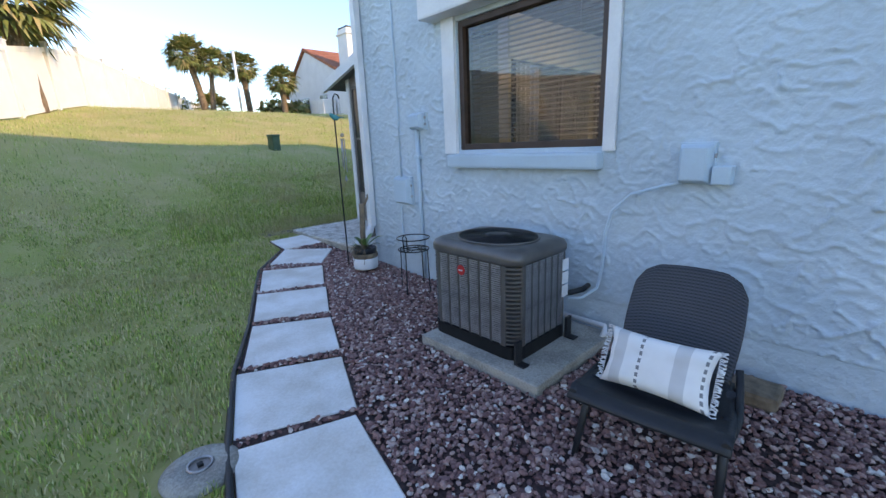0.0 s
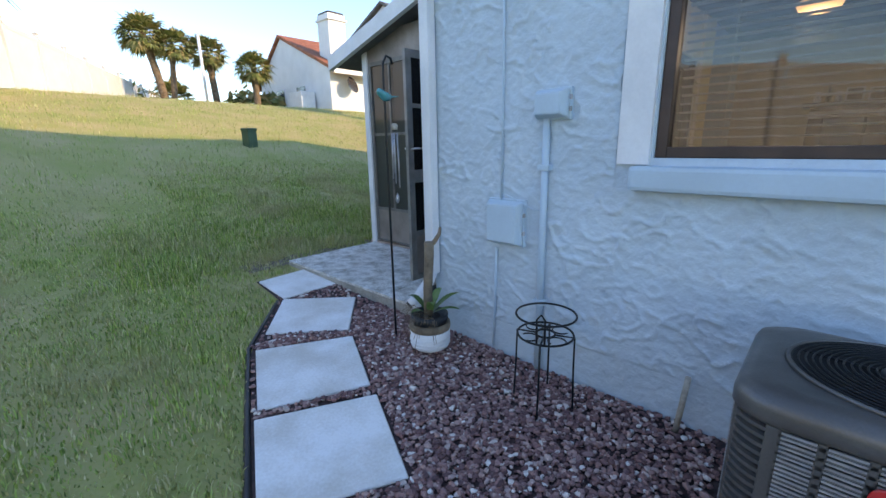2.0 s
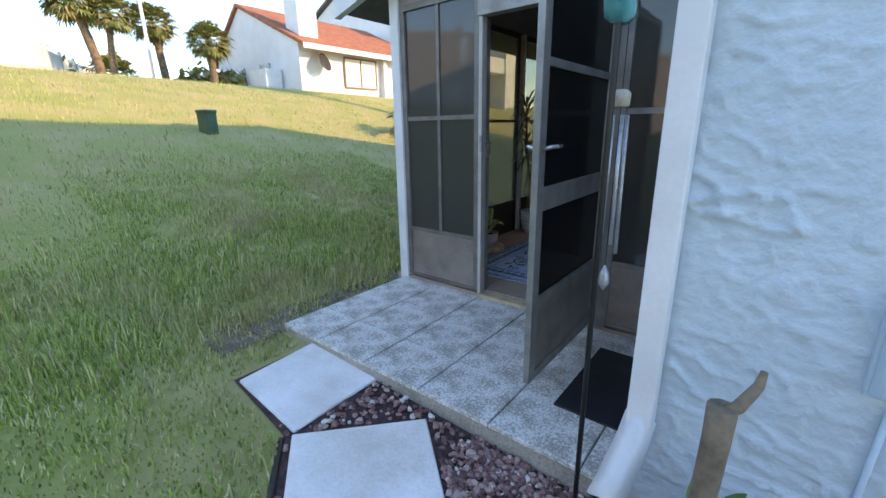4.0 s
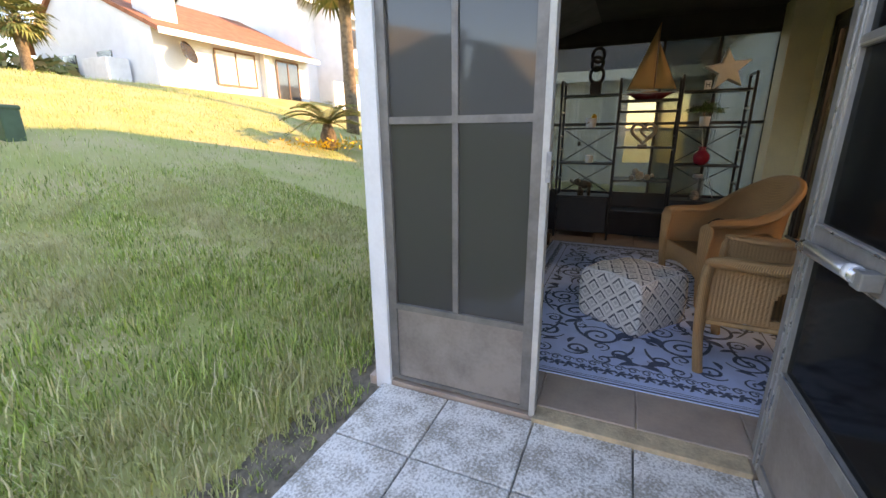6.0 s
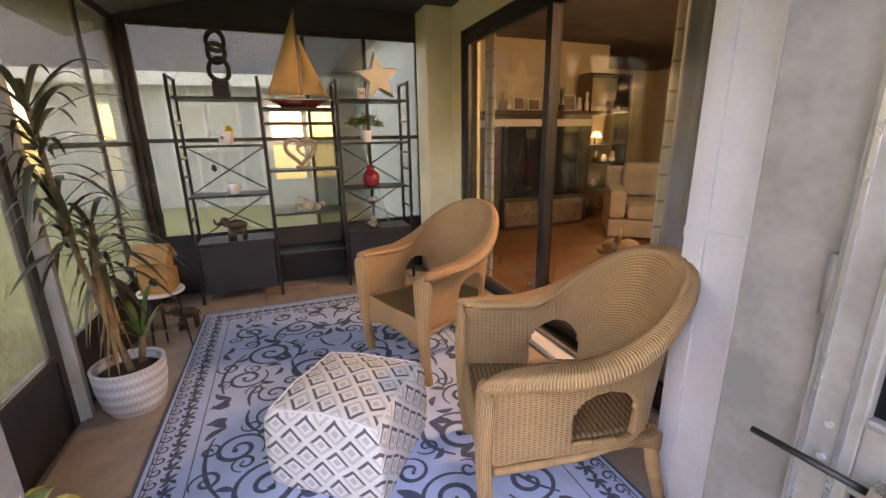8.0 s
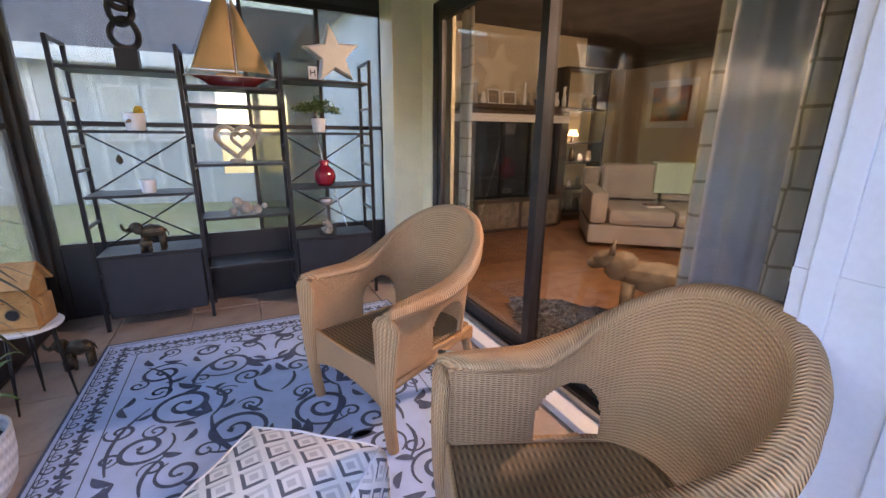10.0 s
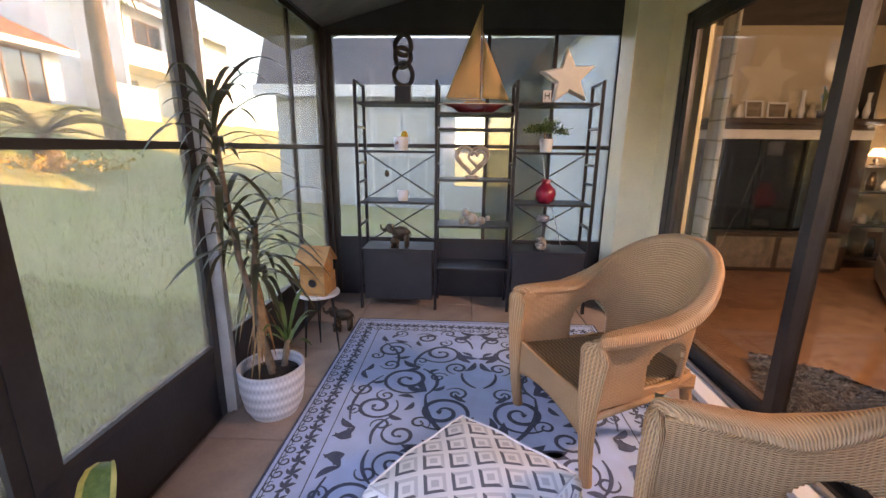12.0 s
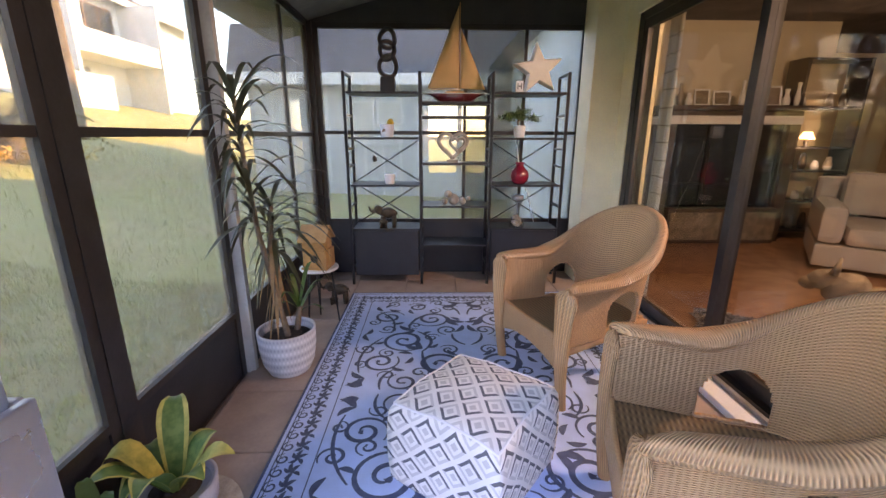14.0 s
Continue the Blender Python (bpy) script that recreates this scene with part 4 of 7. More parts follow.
def air_conditioner():
    ob = thing("air_conditioner", "dark grey outdoor air conditioner unit on a pad", "air conditioner", pose(2.11, 1.77, 0.07) @ Matrix.Diagonal((0.92, 1.07, 1.12, 1)))
    hx, hy = 0.325, 0.355
    bm = B(); loft(bm, [[(x, y, z) for x, y in rounded(hx, hy, 0.10)] for z in (0, 0.075)], False); part("base_pan", bm, M_BLACK, ob)
    # solid core; the shade in the gaps between louvers is its colour
    bm = B(); loft(bm, [[(x, y, z) for x, y in rounded(hx - 0.03, hy - 0.03, 0.09)] for z in (0.07, 0.54)], False); part("coil", bm, M_DARK, ob, "condenser coil coloured near-black for the shade behind the louvers")
    first = None
    for i in range(19):
        z = 0.085 + i * 0.0238
        if first is None:
            bm = B()
            a, b = rounded(hx - 0.004, hy - 0.004, 0.10, 7), rounded(hx - 0.028, hy - 0.028, 0.085, 7)
            loft(bm, [[(x, y, 0.016) for x, y in b], [(x, y, 0.010) for x, y in a], [(x, y, 0.0) for x, y in a], [(x, y, 0.006) for x, y in b]], False)
            first = part("louver", bm, M_AC, ob); first.location.z = z
        else:
            c = first.copy(); scene.collection.objects.link(c); c.location.z = z
    for s in (-1, 1):
        for i in range(7):
            y = -0.255 + i * 0.085
            bm = B(); box(bm, s * (hx - 0.012) - 0.008, s * (hx - 0.012) + 0.008, y - (0.022 if i in (0, 6) else 0.009), y + (0.022 if i in (0, 6) else 0.009), 0.075, 0.545, 0.003); part("panel_bar", bm, M_AC, ob)
            x = -0.23 + i * 0.0767
            bm = B(); box(bm, x - (0.022 if i in (0, 6) else 0.009), x + (0.022 if i in (0, 6) else 0.009), s * (hy - 0.012) - 0.008, s * (hy - 0.012) + 0.008, 0.075, 0.545, 0.003); part("panel_bar", bm, M_AC, ob)
    def fins(length):
        bm = B()
        for i in range(38):
            box(bm, -0.003, 0.003, -length / 2, length / 2, 0.088 + i * 0.0118, 0.088 + i * 0.0118 + 0.0062)
        return mesh("fin_panel", bm, M_COIL)
    a, b = fins(0.066), fins(0.057)
    for s in (-1, 1):
        for i in range(6):
            o = tagged(new("fin_panel", a), kind="stuff"); o.parent = ob; o.location = (s * (hx - 0.002), -0.2125 + i * 0.085, 0)
            o = tagged(new("fin_panel", b), kind="stuff"); o.parent = ob; o.location = (-0.192 + i * 0.0767, s * (hy - 0.002), 0); o.rotation_euler.z = math.pi / 2
    bm = B()
    rows = []
    for d, z in ((0.0, 0.535), (0.006, 0.545), (0.006, 0.575), (-0.004, 0.597), (-0.03, 0.61), (-0.06, 0.614)):
        rows.append([(x, y, z) for x, y in rounded(hx + d, hy + d, 0.105, 8)])
    loft(bm, rows); part("top_cover", bm, M_AC, ob)
    # flat dark disc stands in for the shaded well under the grille
    bm = B(); lathe(bm, [(0.265, 0.6143), (0.262, 0.616)], seg=40); part("fan_well", bm, M_DARK, ob)
    for i in range(13):
        r = 0.075 + i * 0.0155
        bm = B(); tube(bm, [(r * math.cos(a * math.tau / 40), r * math.sin(a * math.tau / 40), 0.628 - 0.012 * (r / 0.27) ** 2) for a in range(40)], 0.0026, 5, closed=True); part("grille_ring", bm, M_BLACK, ob)
    bm = B(); tube(bm, [(0.268 * math.cos(a * math.tau / 40), 0.268 * math.sin(a * math.tau / 40), 0.618) for a in range(40)], 0.006, 6, closed=True); part("grille_rim", bm, M_AC, ob)
    for i in range(6):
        a = i * math.pi / 3 + 0.3
        bm = B(); tube(bm, [(0.06 * math.cos(a), 0.06 * math.sin(a), 0.626), (0.266 * math.cos(a), 0.266 * math.sin(a), 0.614)], 0.003, 5); part("grille_spoke", bm, M_BLACK, ob)
    bm = B(); lathe(bm, [(0.085, 0.616), (0.083, 0.628), (0.05, 0.634)], seg=28); part("fan_hub", bm, M_BLACK, ob)
    bm = B(); lathe(bm, [(0.031, 0), (0.031, 0.004), (0.027, 0.006)], seg=24); bm.transform(pose(-hx - 0.004, 0.055, 0.455, 0, -90, 0)); badge = part("badge", bm, M_REDBADGE, ob, "round red maker badge")
    bm = B(); box(bm, -hx - 0.0115, -hx - 0.0095, 0.038, 0.072, 0.451, 0.459); part("badge_bar", bm, M_WHITE, badge)
    for y, z0 in ((-hy - 0.004, 0.42), (-hy - 0.004, 0.34), (-hy - 0.004, 0.26)):
        bm = B(); box(bm, 0.20, 0.28, y - 0.003, y, z0, z0 + 0.07); part("label_plate", bm, M_WHITE, ob, "white printed data label")
    for x, y in ((-0.31, -0.35), (0.26, -0.37)):
        bm = B(); box(bm, x - 0.035, x + 0.03, y - 0.02, y - 0.003, -0.0, 0.13, 0.003); box(bm, x - 0.035, x + 0.03, y - 0.07, y - 0.02, 0.0, 0.008); part("hold_down_strap", bm, M_BLACKP, ob)


air_conditioner()
bm = B(); box(bm, 1.69, 2.60, 1.16, 2.13, -0.03, 0.07, 0.012)
tagged(part("concrete_pad", bm, M_CONC), "grey concrete pad under the air conditioner", "concrete pad")


def patio_chair():
    ob = thing("patio_chair", "black woven-look plastic patio chair on gravel", "patio chair", pose(1.42, 0.52, 0.0, 0, 0, -84))
    # local: x to the side, y to the back
    def seat(u, v):
        x = (u - 0.5) * (0.58 - 0.10 * v * v)
        return Vector((x, v * 0.50, 0.375 - 0.05 * math.sin(v * 2.2) - 0.03 * (1 - (2 * u - 1) ** 2) * math.sin(v * math.pi) - 0.05 * max(0, 0.12 - v) / 0.12))
    bm = B(); sheet(bm, 20, 18, seat, 0.58, 0.5); part("seat", thicken(bm, 0.018), M_RESIN, ob)
    def back(u, v):
        w = 0.455 + 0.03 * math.sin(v * 3) - 0.10 * max(0, v - 0.86) ** 1.0 / 0.14 * 0.55
        x = (u - 0.5) * w
        y = 0.46 + 0.26 * v + 0.05 * (1 - (2 * u - 1) ** 2)
        return Vector((x, y, 0.34 + 0.40 * v - (0.03 * max(0, abs(2 * u - 1) - 0.7) / 0.3 * v)))
    bm = B(); sheet(bm, 22, 20, back, 0.5, 0.46); part("backrest", thicken(bm, 0.016), M_BWEAVE, ob)
    for s in (-1, 1):
        bm = B(); tube(bm, [(s * 0.27, 0.06, 0.0), (s * 0.26, 0.14, 0.20), (s * 0.25, 0.22, 0.33)], [0.014, 0.018, 0.02], 8); part("leg", bm, M_RESIN, ob)
        bm = B(); tube(bm, [(s * 0.26, 0.60, 0.0), (s * 0.25, 0.50, 0.18), (s * 0.24, 0.40, 0.33)], [0.014, 0.018, 0.02], 8); part("leg", bm, M_RESIN, ob)
        bm = B(); tube(bm, [(s * 0.272, 0.02, 0.34), (s * 0.285, 0.25, 0.315), (s * 0.262, 0.47, 0.335), (s * 0.25, 0.50, 0.40)], 0.015, 8); part("side_rail", bm, M_RESIN, ob)
    bm = B(); tube(bm, [(-0.255, 0.16, 0.22), (0.255, 0.16, 0.22)], 0.011, 8); part("stretcher", bm, M_RESIN, ob)


patio_chair()


def soft_slab(bm, sx, sy, t, n=22, pinch=0.16, su=1.0, sv=1.0):
    """A stuffed cushion: two bulged faces meeting at a seam, corners drawn out."""
    uvl = bm.loops.layers.uv.verify()
    for sgn in (1, -1):
        def fn(u, v):
            a, b = 2 * u - 1, 2 * v - 1
            k = max(0.0, (1 - a ** 4) * (1 - b ** 4)) ** 0.5
            inx = 1 - pinch * (1 - b * b) * 0.5 * a * a
            iny = 1 - pinch * (1 - a * a) * 0.5 * b * b
            return Vector((a * sx / 2 * inx, b * sy / 2 * iny, sgn * t / 2 * k + 0.006 * noise.noise((a * 3, b * 3, sgn))))
        sheet(bm, n, n, fn, sx * su, sy * sv)
    bmesh.ops.remove_doubles(bm, verts=bm.verts[:], dist=0.0012)
    bmesh.ops.recalc_face_normals(bm, faces=bm.faces[:])
    return bm


def pillow():
    ob = thing("pillow", "white striped lumbar pillow with grey woven bands", "pillow", pose(1.66, 0.555, 0.445) @ pose(0, 0, 0, 0, -60, 0) @ pose(0, 0, 0, 0, 0, -88))
    bm = B(); soft_slab(bm, 0.43, 0.25, 0.13, 26, 0.22)
    for v in bm.verts:
        v.co.z += 0.012 * noise.noise(v.co * 9)
    part("cover", bm, M_PILLOW, ob)
    for s_ in (-1, 1):
        bm = B()
        for i in range(34):
            y = -0.12 + 0.24 * i / 33
            x = s_ * 0.208
            tube(bm, [(x, y, 0), (x + s_ * 0.012, y + rng.uniform(-0.006, 0.006), rng.uniform(-0.008, 0.008)), (x + s_ * 0.024, y + rng.uniform(-0.01, 0.01), rng.uniform(-0.014, 0.01))], 0.0028, 4)
        tagged(part("fringe", bm, M_WHITE, ob), kind="stuff")


pillow()


def flower_pot_stump():
    ob = thing("potted_plant", "white and brown pot with cut stump and leaves", "potted plant", pose(2.37, 3.89, 0.07))
    bm = B(); lathe(bm, [(0.115, 0), (0.128, 0.01), (0.133, 0.06), (0.137, 0.13), (0.13, 0.135)], seg=32); part("pot", bm, M_WHITE, ob)
    for z in (0.03, 0.055, 0.08):
        bm = B(); tube(bm, [((0.131 + z * 0.05) * math.cos(a * math.tau / 32), (0.131 + z * 0.05) * math.sin(a * math.tau / 32), z) for a in range(32)], 0.0035, 5, closed=True); part("pot_ridge", bm, M_WHITE, ob)
    bm = B(); lathe(bm, [(0.136, 0.128), (0.140, 0.15), (0.138, 0.175), (0.120, 0.18), (0.118, 0.165)], seg=32); part("pot_band", bm, M_BARK, ob, "dripping brown glaze band")
    bm = B(); lathe(bm, [(0.105, 0.16), (0.122, 0.20), (0.126, 0.235), (0.112, 0.235), (0.10, 0.215)], seg=28); part("inner_pot", bm, M_RESIN, ob)
    bm = B(); lathe(bm, [(0.10, 0.20), (0.06, 0.222), (0.01, 0.225)], seg=20); part("soil", bm, M_SOIL, ob)
    bm = B(); tube(bm, [(-0.01, 0, 0.2), (-0.005, 0.005, 0.4), (0.01, 0.0, 0.62), (0.012, 0.0, 0.72)], [0.032, 0.03, 0.032, 0.034], 10); part("stump", bm, M_BARK, ob)
    bm = B(); tube(bm, [(0.012, 0.0, 0.70), (0.03, -0.03, 0.72), (0.05, -0.06, 0.78), (0.052, -0.065, 0.82)], [0.018, 0.016, 0.012, 0.008], 8); part("twig", bm, M_BARK, ob)
    for i, (a, L, up) in enumerate(((-0.4, 0.24, 0.10), (0.2, 0.17, 0.12), (-1.2, 0.22, 0.06), (1.9, 0.16, 0.1), (-2.2, 0.18, 0.12), (3.0, 0.15, 0.05))):
        blade_leaf(ob, (0, 0, 0.22), a, L, up, 0.028, M_SNAKE if i % 3 == 1 else M_GREENLEAF)
    bm = B()
    for i in range(60):
        a, r = rng.uniform(1.6, 4.2), rng.uniform(0.04, 0.12)
        p = Vector((r * math.cos(a), r * math.sin(a), 0.23))
        q = p + Vector((math.cos(a), math.sin(a), rng.uniform(-1.6, 0.3))) * rng.uniform(0.04, 0.14)
        tube(bm, [p, (p + q) / 2 + Vector((0, 0, 0.03)), q], 0.0016, 4)
    tagged(part("dry_moss", bm, M_BARK, ob), kind="stuff")


M_GREENLEAF = mat("green_leaf", (0.07, 0.15, 0.025), 0.45, vary=0.4, scale=10)


def blade_leaf(parent, base, az, length, up, width, m, droop=0.0, name="leaf", n=7):
    """One strap leaf that rises, arches and narrows to a point."""
    bm = B()
    b, d, s = Vector(base), Vector((math.cos(az), math.sin(az), 0)), Vector((-math.sin(az), math.cos(az), 0))
    vs = []
    for i in range(n + 1):
        t = i / n
        c = b + d * length * t + Vector((0, 0, up * math.sin(t * math.pi * 0.6) * 1.2 - droop * t * t))
        w = width * (math.sin(math.pi * min(t * 0.85 + 0.13, 1)) + 0.02)
        vs.append([bm.verts.new(c - s * w + Vector((0, 0, 0.25 * w))), bm.verts.new(c), bm.verts.new(c + s * w + Vector((0, 0, 0.25 * w)))])
    for p, q in zip(vs, vs[1:]):
        for k in (0, 1):
            bm.faces.new((p[k], p[k + 1], q[k + 1], q[k])).smooth = True
    return part(name, bm, m, parent)


flower_pot_stump()


def plant_stand():
    ob = thing("plant_stand", "empty black wrought iron plant stand on gravel", "plant stand", pose(2.38, 3.03, 0.0, 0, 0, 20))
    ring = lambda r, z: [(r * math.cos(a * math.tau / 36), r * math.sin(a * math.tau / 36), z) for a in range(36)]
    for r, z in ((0.155, 0.53), (0.145, 0.42), (0.05, 0.42)):
        bm = B(); tube(bm, ring(r, z), 0.006, 7, closed=True); part("ring", bm, M_BLACK, ob)
    for i in range(4):
        a = i * math.pi / 2
        c, s = math.cos(a), math.sin(a)
        bm = B(); tube(bm, [(0.05 * c, 0.05 * s, 0.42), (0.15 * c, 0.15 * s, 0.42), (0.152 * c, 0.152 * s, 0.25), (0.16 * c, 0.16 * s, 0.0)], 0.0055, 7); part("leg", bm, M_BLACK, ob)
        a2 = a + 0.78
        c, s = math.cos(a2), math.sin(a2)
        bm = B(); tube(bm, [(0.10 * c + 0.045 * math.cos(t * 0.35) * c - 0.045 * math.sin(t * 0.35) * s, 0.10 * s + 0.045 * math.cos(t * 0.35) * s + 0.045 * math.sin(t * 0.35) * c, 0.42) for t in range(15)], 0.004, 6); part("scroll", bm, M_BLACK, ob)
    bm = B(); tube(bm, [(-0.14, -0.02, 0.42), (-0.155, -0.02, 0.56), (-0.15, 0.0, 0.585), (-0.155, 0.02, 0.56), (-0.14, 0.02, 0.42)], 0.0055, 7); part("grip_loop", bm, M_BLACK, ob)


plant_stand()


def garden_hook():
    ob = thing("garden_hook", "black shepherd hook with teal bird and wind chime", "garden hook", pose(2.335, 4.21, 0.04))
    bm = B(); tube(bm, [(0, 0, -0.02), (0, 0, 0.9), (0, 0, 1.78), (0.004, 0, 1.86), (0.03, 0.0, 1.905), (0.065, 0.0, 1.895), (0.08, 0, 1.86)], 0.008, 8); part("pole", bm, M_BLACK, ob)
    bird = B()
    rows = []
    for x, r, z in ((-0.055, 0.004, 0.03), (-0.045, 0.022, 0.03), (-0.03, 0.028, 0.022), (-0.005, 0.036, 0.006), (0.03, 0.03, 0.0), (0.06, 0.016, 0.004), (0.09, 0.012, 0.006), (0.115, 0.009, 0.008)):
        rows.append([(x, r * math.cos(k * math.tau / 12), z + 1.66 + r * math.sin(k * math.tau / 12) * (0.9 if x < 0.05 else 0.4)) for k in range(12)])
    loft(bird, rows); part("bird_ornament", bird, M_TEAL, ob, "teal glass bird ornament")
    ch = B(); lathe(ch, [(0.02, 0), (0.022, 0.03), (0.012, 0.04)], (0.075, 0, 1.46)); chime = part("wind_chime", ch, M_LIGHTWOOD, ob, "hanging metal wind chime")
    for i in range(5):
        a = i * math.tau / 5
        bm = B(); tube(bm, [(0.075 + 0.018 * math.cos(a), 0.018 * math.sin(a), 1.44), (0.075 + 0.022 * math.cos(a), 0.022 * math.sin(a), 1.20 - 0.03 * i)], 0.005, 6); part("chime_rod", bm, M_COIL, chime)
    bm = B(); tube(bm, [(0.078, 0, 1.86), (0.075, 0, 1.2), (0.075, 0, 1.02)], 0.0012, 4); part("cord", bm, M_BLACK, chime)
    bm = B(); lathe(bm, [(0.001, 0.0), (0.016, 0.025), (0.012, 0.05), (0.002, 0.075)], (0.075, 0, 0.97), 12); part("clapper", bm, M_COIL, chime)


garden_hook()


def drain():
    ob = thing("ground_drain", "round grey concrete ground cleanout with metal cap", "drain cover", pose(0.22, 1.94, 0.0))
    bm = B(); lathe(bm, [(0.165, -0.03), (0.165, 0.0), (0.14, 0.018), (0.06, 0.025), (0.055, 0.012)], seg=32); part("collar", bm, M_CONC, ob)
    bm = B(); tube(bm, [(0.05 * math.cos(a * math.tau / 24), 0.05 * math.sin(a * math.tau / 24), 0.024) for a in range(24)], 0.006, 6, closed=True); part("rim", bm, M_COIL, ob)
    bm = B(); lathe(bm, [(0.044, 0.012), (0.043, 0.016)], seg=24); part("cap", bm, M_KICK, ob)
    bm = B(); box(bm, -0.012, 0.012, -0.012, 0.012, 0.016, 0.03, 0.002); part("cap_nut", bm, M_DARK, ob)


drain()
bm = B(); box(bm, 2.36, 2.56, 0.22, 0.44, 0.0, 0.09, 0.025)
tagged(part("garden_block", bm, M_BARK), "weathered brown garden block by the wall", "garden block")
bm = B(); box(bm, 1.72, 1.80, -0.24, -0.16, 0.0, 0.62, 0.006)
tagged(part("wooden_post", bm, M_WOOD), "short tan wooden post standing in gravel", "wooden post")

# ---- porch: rug ----
def ribbon(bm, pts, ws, z):
    """A flat printed stroke along points, with one half width a point."""
    vs = []
    n = len(pts)
    for i, p in enumerate(pts):
        a, b = Vector(pts[max(i - 1, 0)]), Vector(pts[min(i + 1, n - 1)])
        d = b - a
        d = d.normalized() if d.length > 1e-9 else Vector((1, 0))
        s = Vector((-d.y, d.x)) * ws[i]
        vs.append((bm.verts.new((p[0] + s.x, p[1] + s.y, z)), bm.verts.new((p[0] - s.x, p[1] - s.y, z))))
    for p, q in zip(vs, vs[1:]):
        bm.faces.new((p[0], p[1], q[1], q[0]))


def rug():
    cx, cy, hx, hy, z = 5.72, 5.125, 1.46, 0.925, FZ + 0.006
    ob = thing("rug", "pale blue outdoor rug with slate scrollwork", "rug", pose(cx, cy, 0))
    bm = B(); box(bm, -hx, hx, -hy, hy, FZ - 0.002, z); part("weave", bm, M_RUG, ob)
    dark = B()
    zz = z + 0.0012

    def spiral(x, y, r, a0, turns, w, sgn=1, m=1):
        pts, ws = [], []
        n = int(26 * turns)
        for i in range(n + 1):
            t = i / n
            rr = r * (1 - t) ** 0.85 + 0.006
            a = a0 + sgn * t * turns * math.tau
            pts.append((x + rr * math.cos(a), y + rr * math.sin(a)))
            ws.append(w * (0.45 + 0.75 * math.sin(math.pi * min(t * 1.05, 1))) + (w * 1.2 if t > 0.93 else 0))
        return pts, ws

    def leaf(x, y, a, L, w):
        d = (math.cos(a), math.sin(a))
        s = (-d[1], d[0])
        pts = [(x + d[0] * L * t + s[0] * L * 0.16 * math.sin(t * 3), y + d[1] * L * t + s[1] * L * 0.16 * math.sin(t * 3)) for t in [i / 8 for i in range(9)]]
        return pts, [w * math.sin(math.pi * (0.06 + 0.93 * i / 8)) for i in range(9)]

    def arc(p, q, bend, w, n=12):
        mx, my = (p[0] + q[0]) / 2 - (q[1] - p[1]) * bend, (p[1] + q[1]) / 2 + (q[0] - p[0]) * bend
        pts = [((1 - t) ** 2 * p[0] + 2 * t * (1 - t) * mx + t * t * q[0], (1 - t) ** 2 * p[1] + 2 * t * (1 - t) * my + t * t * q[1]) for t in [i / n for i in range(n + 1)]]
        return pts, [w * (0.5 + 0.6 * math.sin(math.pi * i / n)) for i in range(n + 1)]

    strokes = []
    # scrolls of one quarter; x along the rug, y across it
    for x, y, r, a0, turns, w, sg in ((0.30, 0.20, 0.15, 2.4, 1.9, 0.011, 1), (0.62, 0.42, 0.15, 4.0, 1.8, 0.011, -1), (0.98, 0.24, 0.13, 2.2, 1.8, 0.010, 1), (0.33, 0.55, 0.11, 5.3, 1.7, 0.009, -1),
                                      (1.02, 0.56, 0.11, 5.0, 1.7, 0.009, 1), (0.10, 0.40, 0.085, 0.5, 1.5, 0.008, 1), (0.78, 0.13, 0.07, 3.0, 1.4, 0.008, -1), (1.22, 0.36, 0.075, 1.0, 1.5, 0.008, -1), (0.50, 0.66, 0.06, 1.0, 1.4, 0.007, 1), (1.20, 0.10, 0.06, 5.0, 1.4, 0.007, 1)):
        strokes.append(spiral(x, y, r, a0, turns, w, sg))
    for p, q, b, w in (((0.02, 0.08), (0.46, 0.30), 0.25, 0.011), ((0.46, 0.30), (0.76, 0.34), -0.5, 0.010), ((0.80, 0.40), (1.10, 0.20), 0.35, 0.010), ((0.20, 0.66), (0.66, 0.57), 0.25, 0.008), ((0.74, 0.52), (1.12, 0.64), -0.3, 0.008), ((0.02, 0.52), (0.24, 0.46), 0.3, 0.008), ((1.06, 0.03), (1.28, 0.22), -0.4, 0.009), ((0.55, 0.02), (0.72, 0.10), 0.3, 0.009)):
        strokes.append(arc(p, q, b, w))
    for x, y, a, L, w in ((0.04, 0.0, 0.5, 0.22, 0.032), (0.0, 0.10, 1.2, 0.20, 0.03), (0.10, 0.02, 0.1, 0.17, 0.022), (0.50, 0.30, 1.1, 0.13, 0.022), (0.50, 0.30, 0.2, 0.12, 0.02), (0.78, 0.36, 0.9, 0.14, 0.022), (0.78, 0.36, 2.0, 0.10, 0.018), (0.86, 0.05, 0.4, 0.17, 0.026), (0.92, 0.0, 1.1, 0.13, 0.02), (0.86, 0.02, 2.6, 0.13, 0.02), (0.14, 0.62, 2.2, 0.12, 0.02), (0.14, 0.62, 0.8, 0.11, 0.018), (1.14, 0.62, 0.4, 0.10, 0.018), (1.14, 0.48, 1.2, 0.10, 0.016), (0.44, 0.45, 4.5, 0.09, 0.016), (0.62, 0.66, 0.3, 0.11, 0.016), (0.80, 0.66, 2.7, 0.10, 0.016), (1.30, 0.04, 2.2, 0.15, 0.024), (1.30, 0.0, 1.2, 0.12, 0.02), (0.02, 0.26, 1.5, 0.12, 0.024)):
        strokes.append(leaf(x, y, a, L, w))
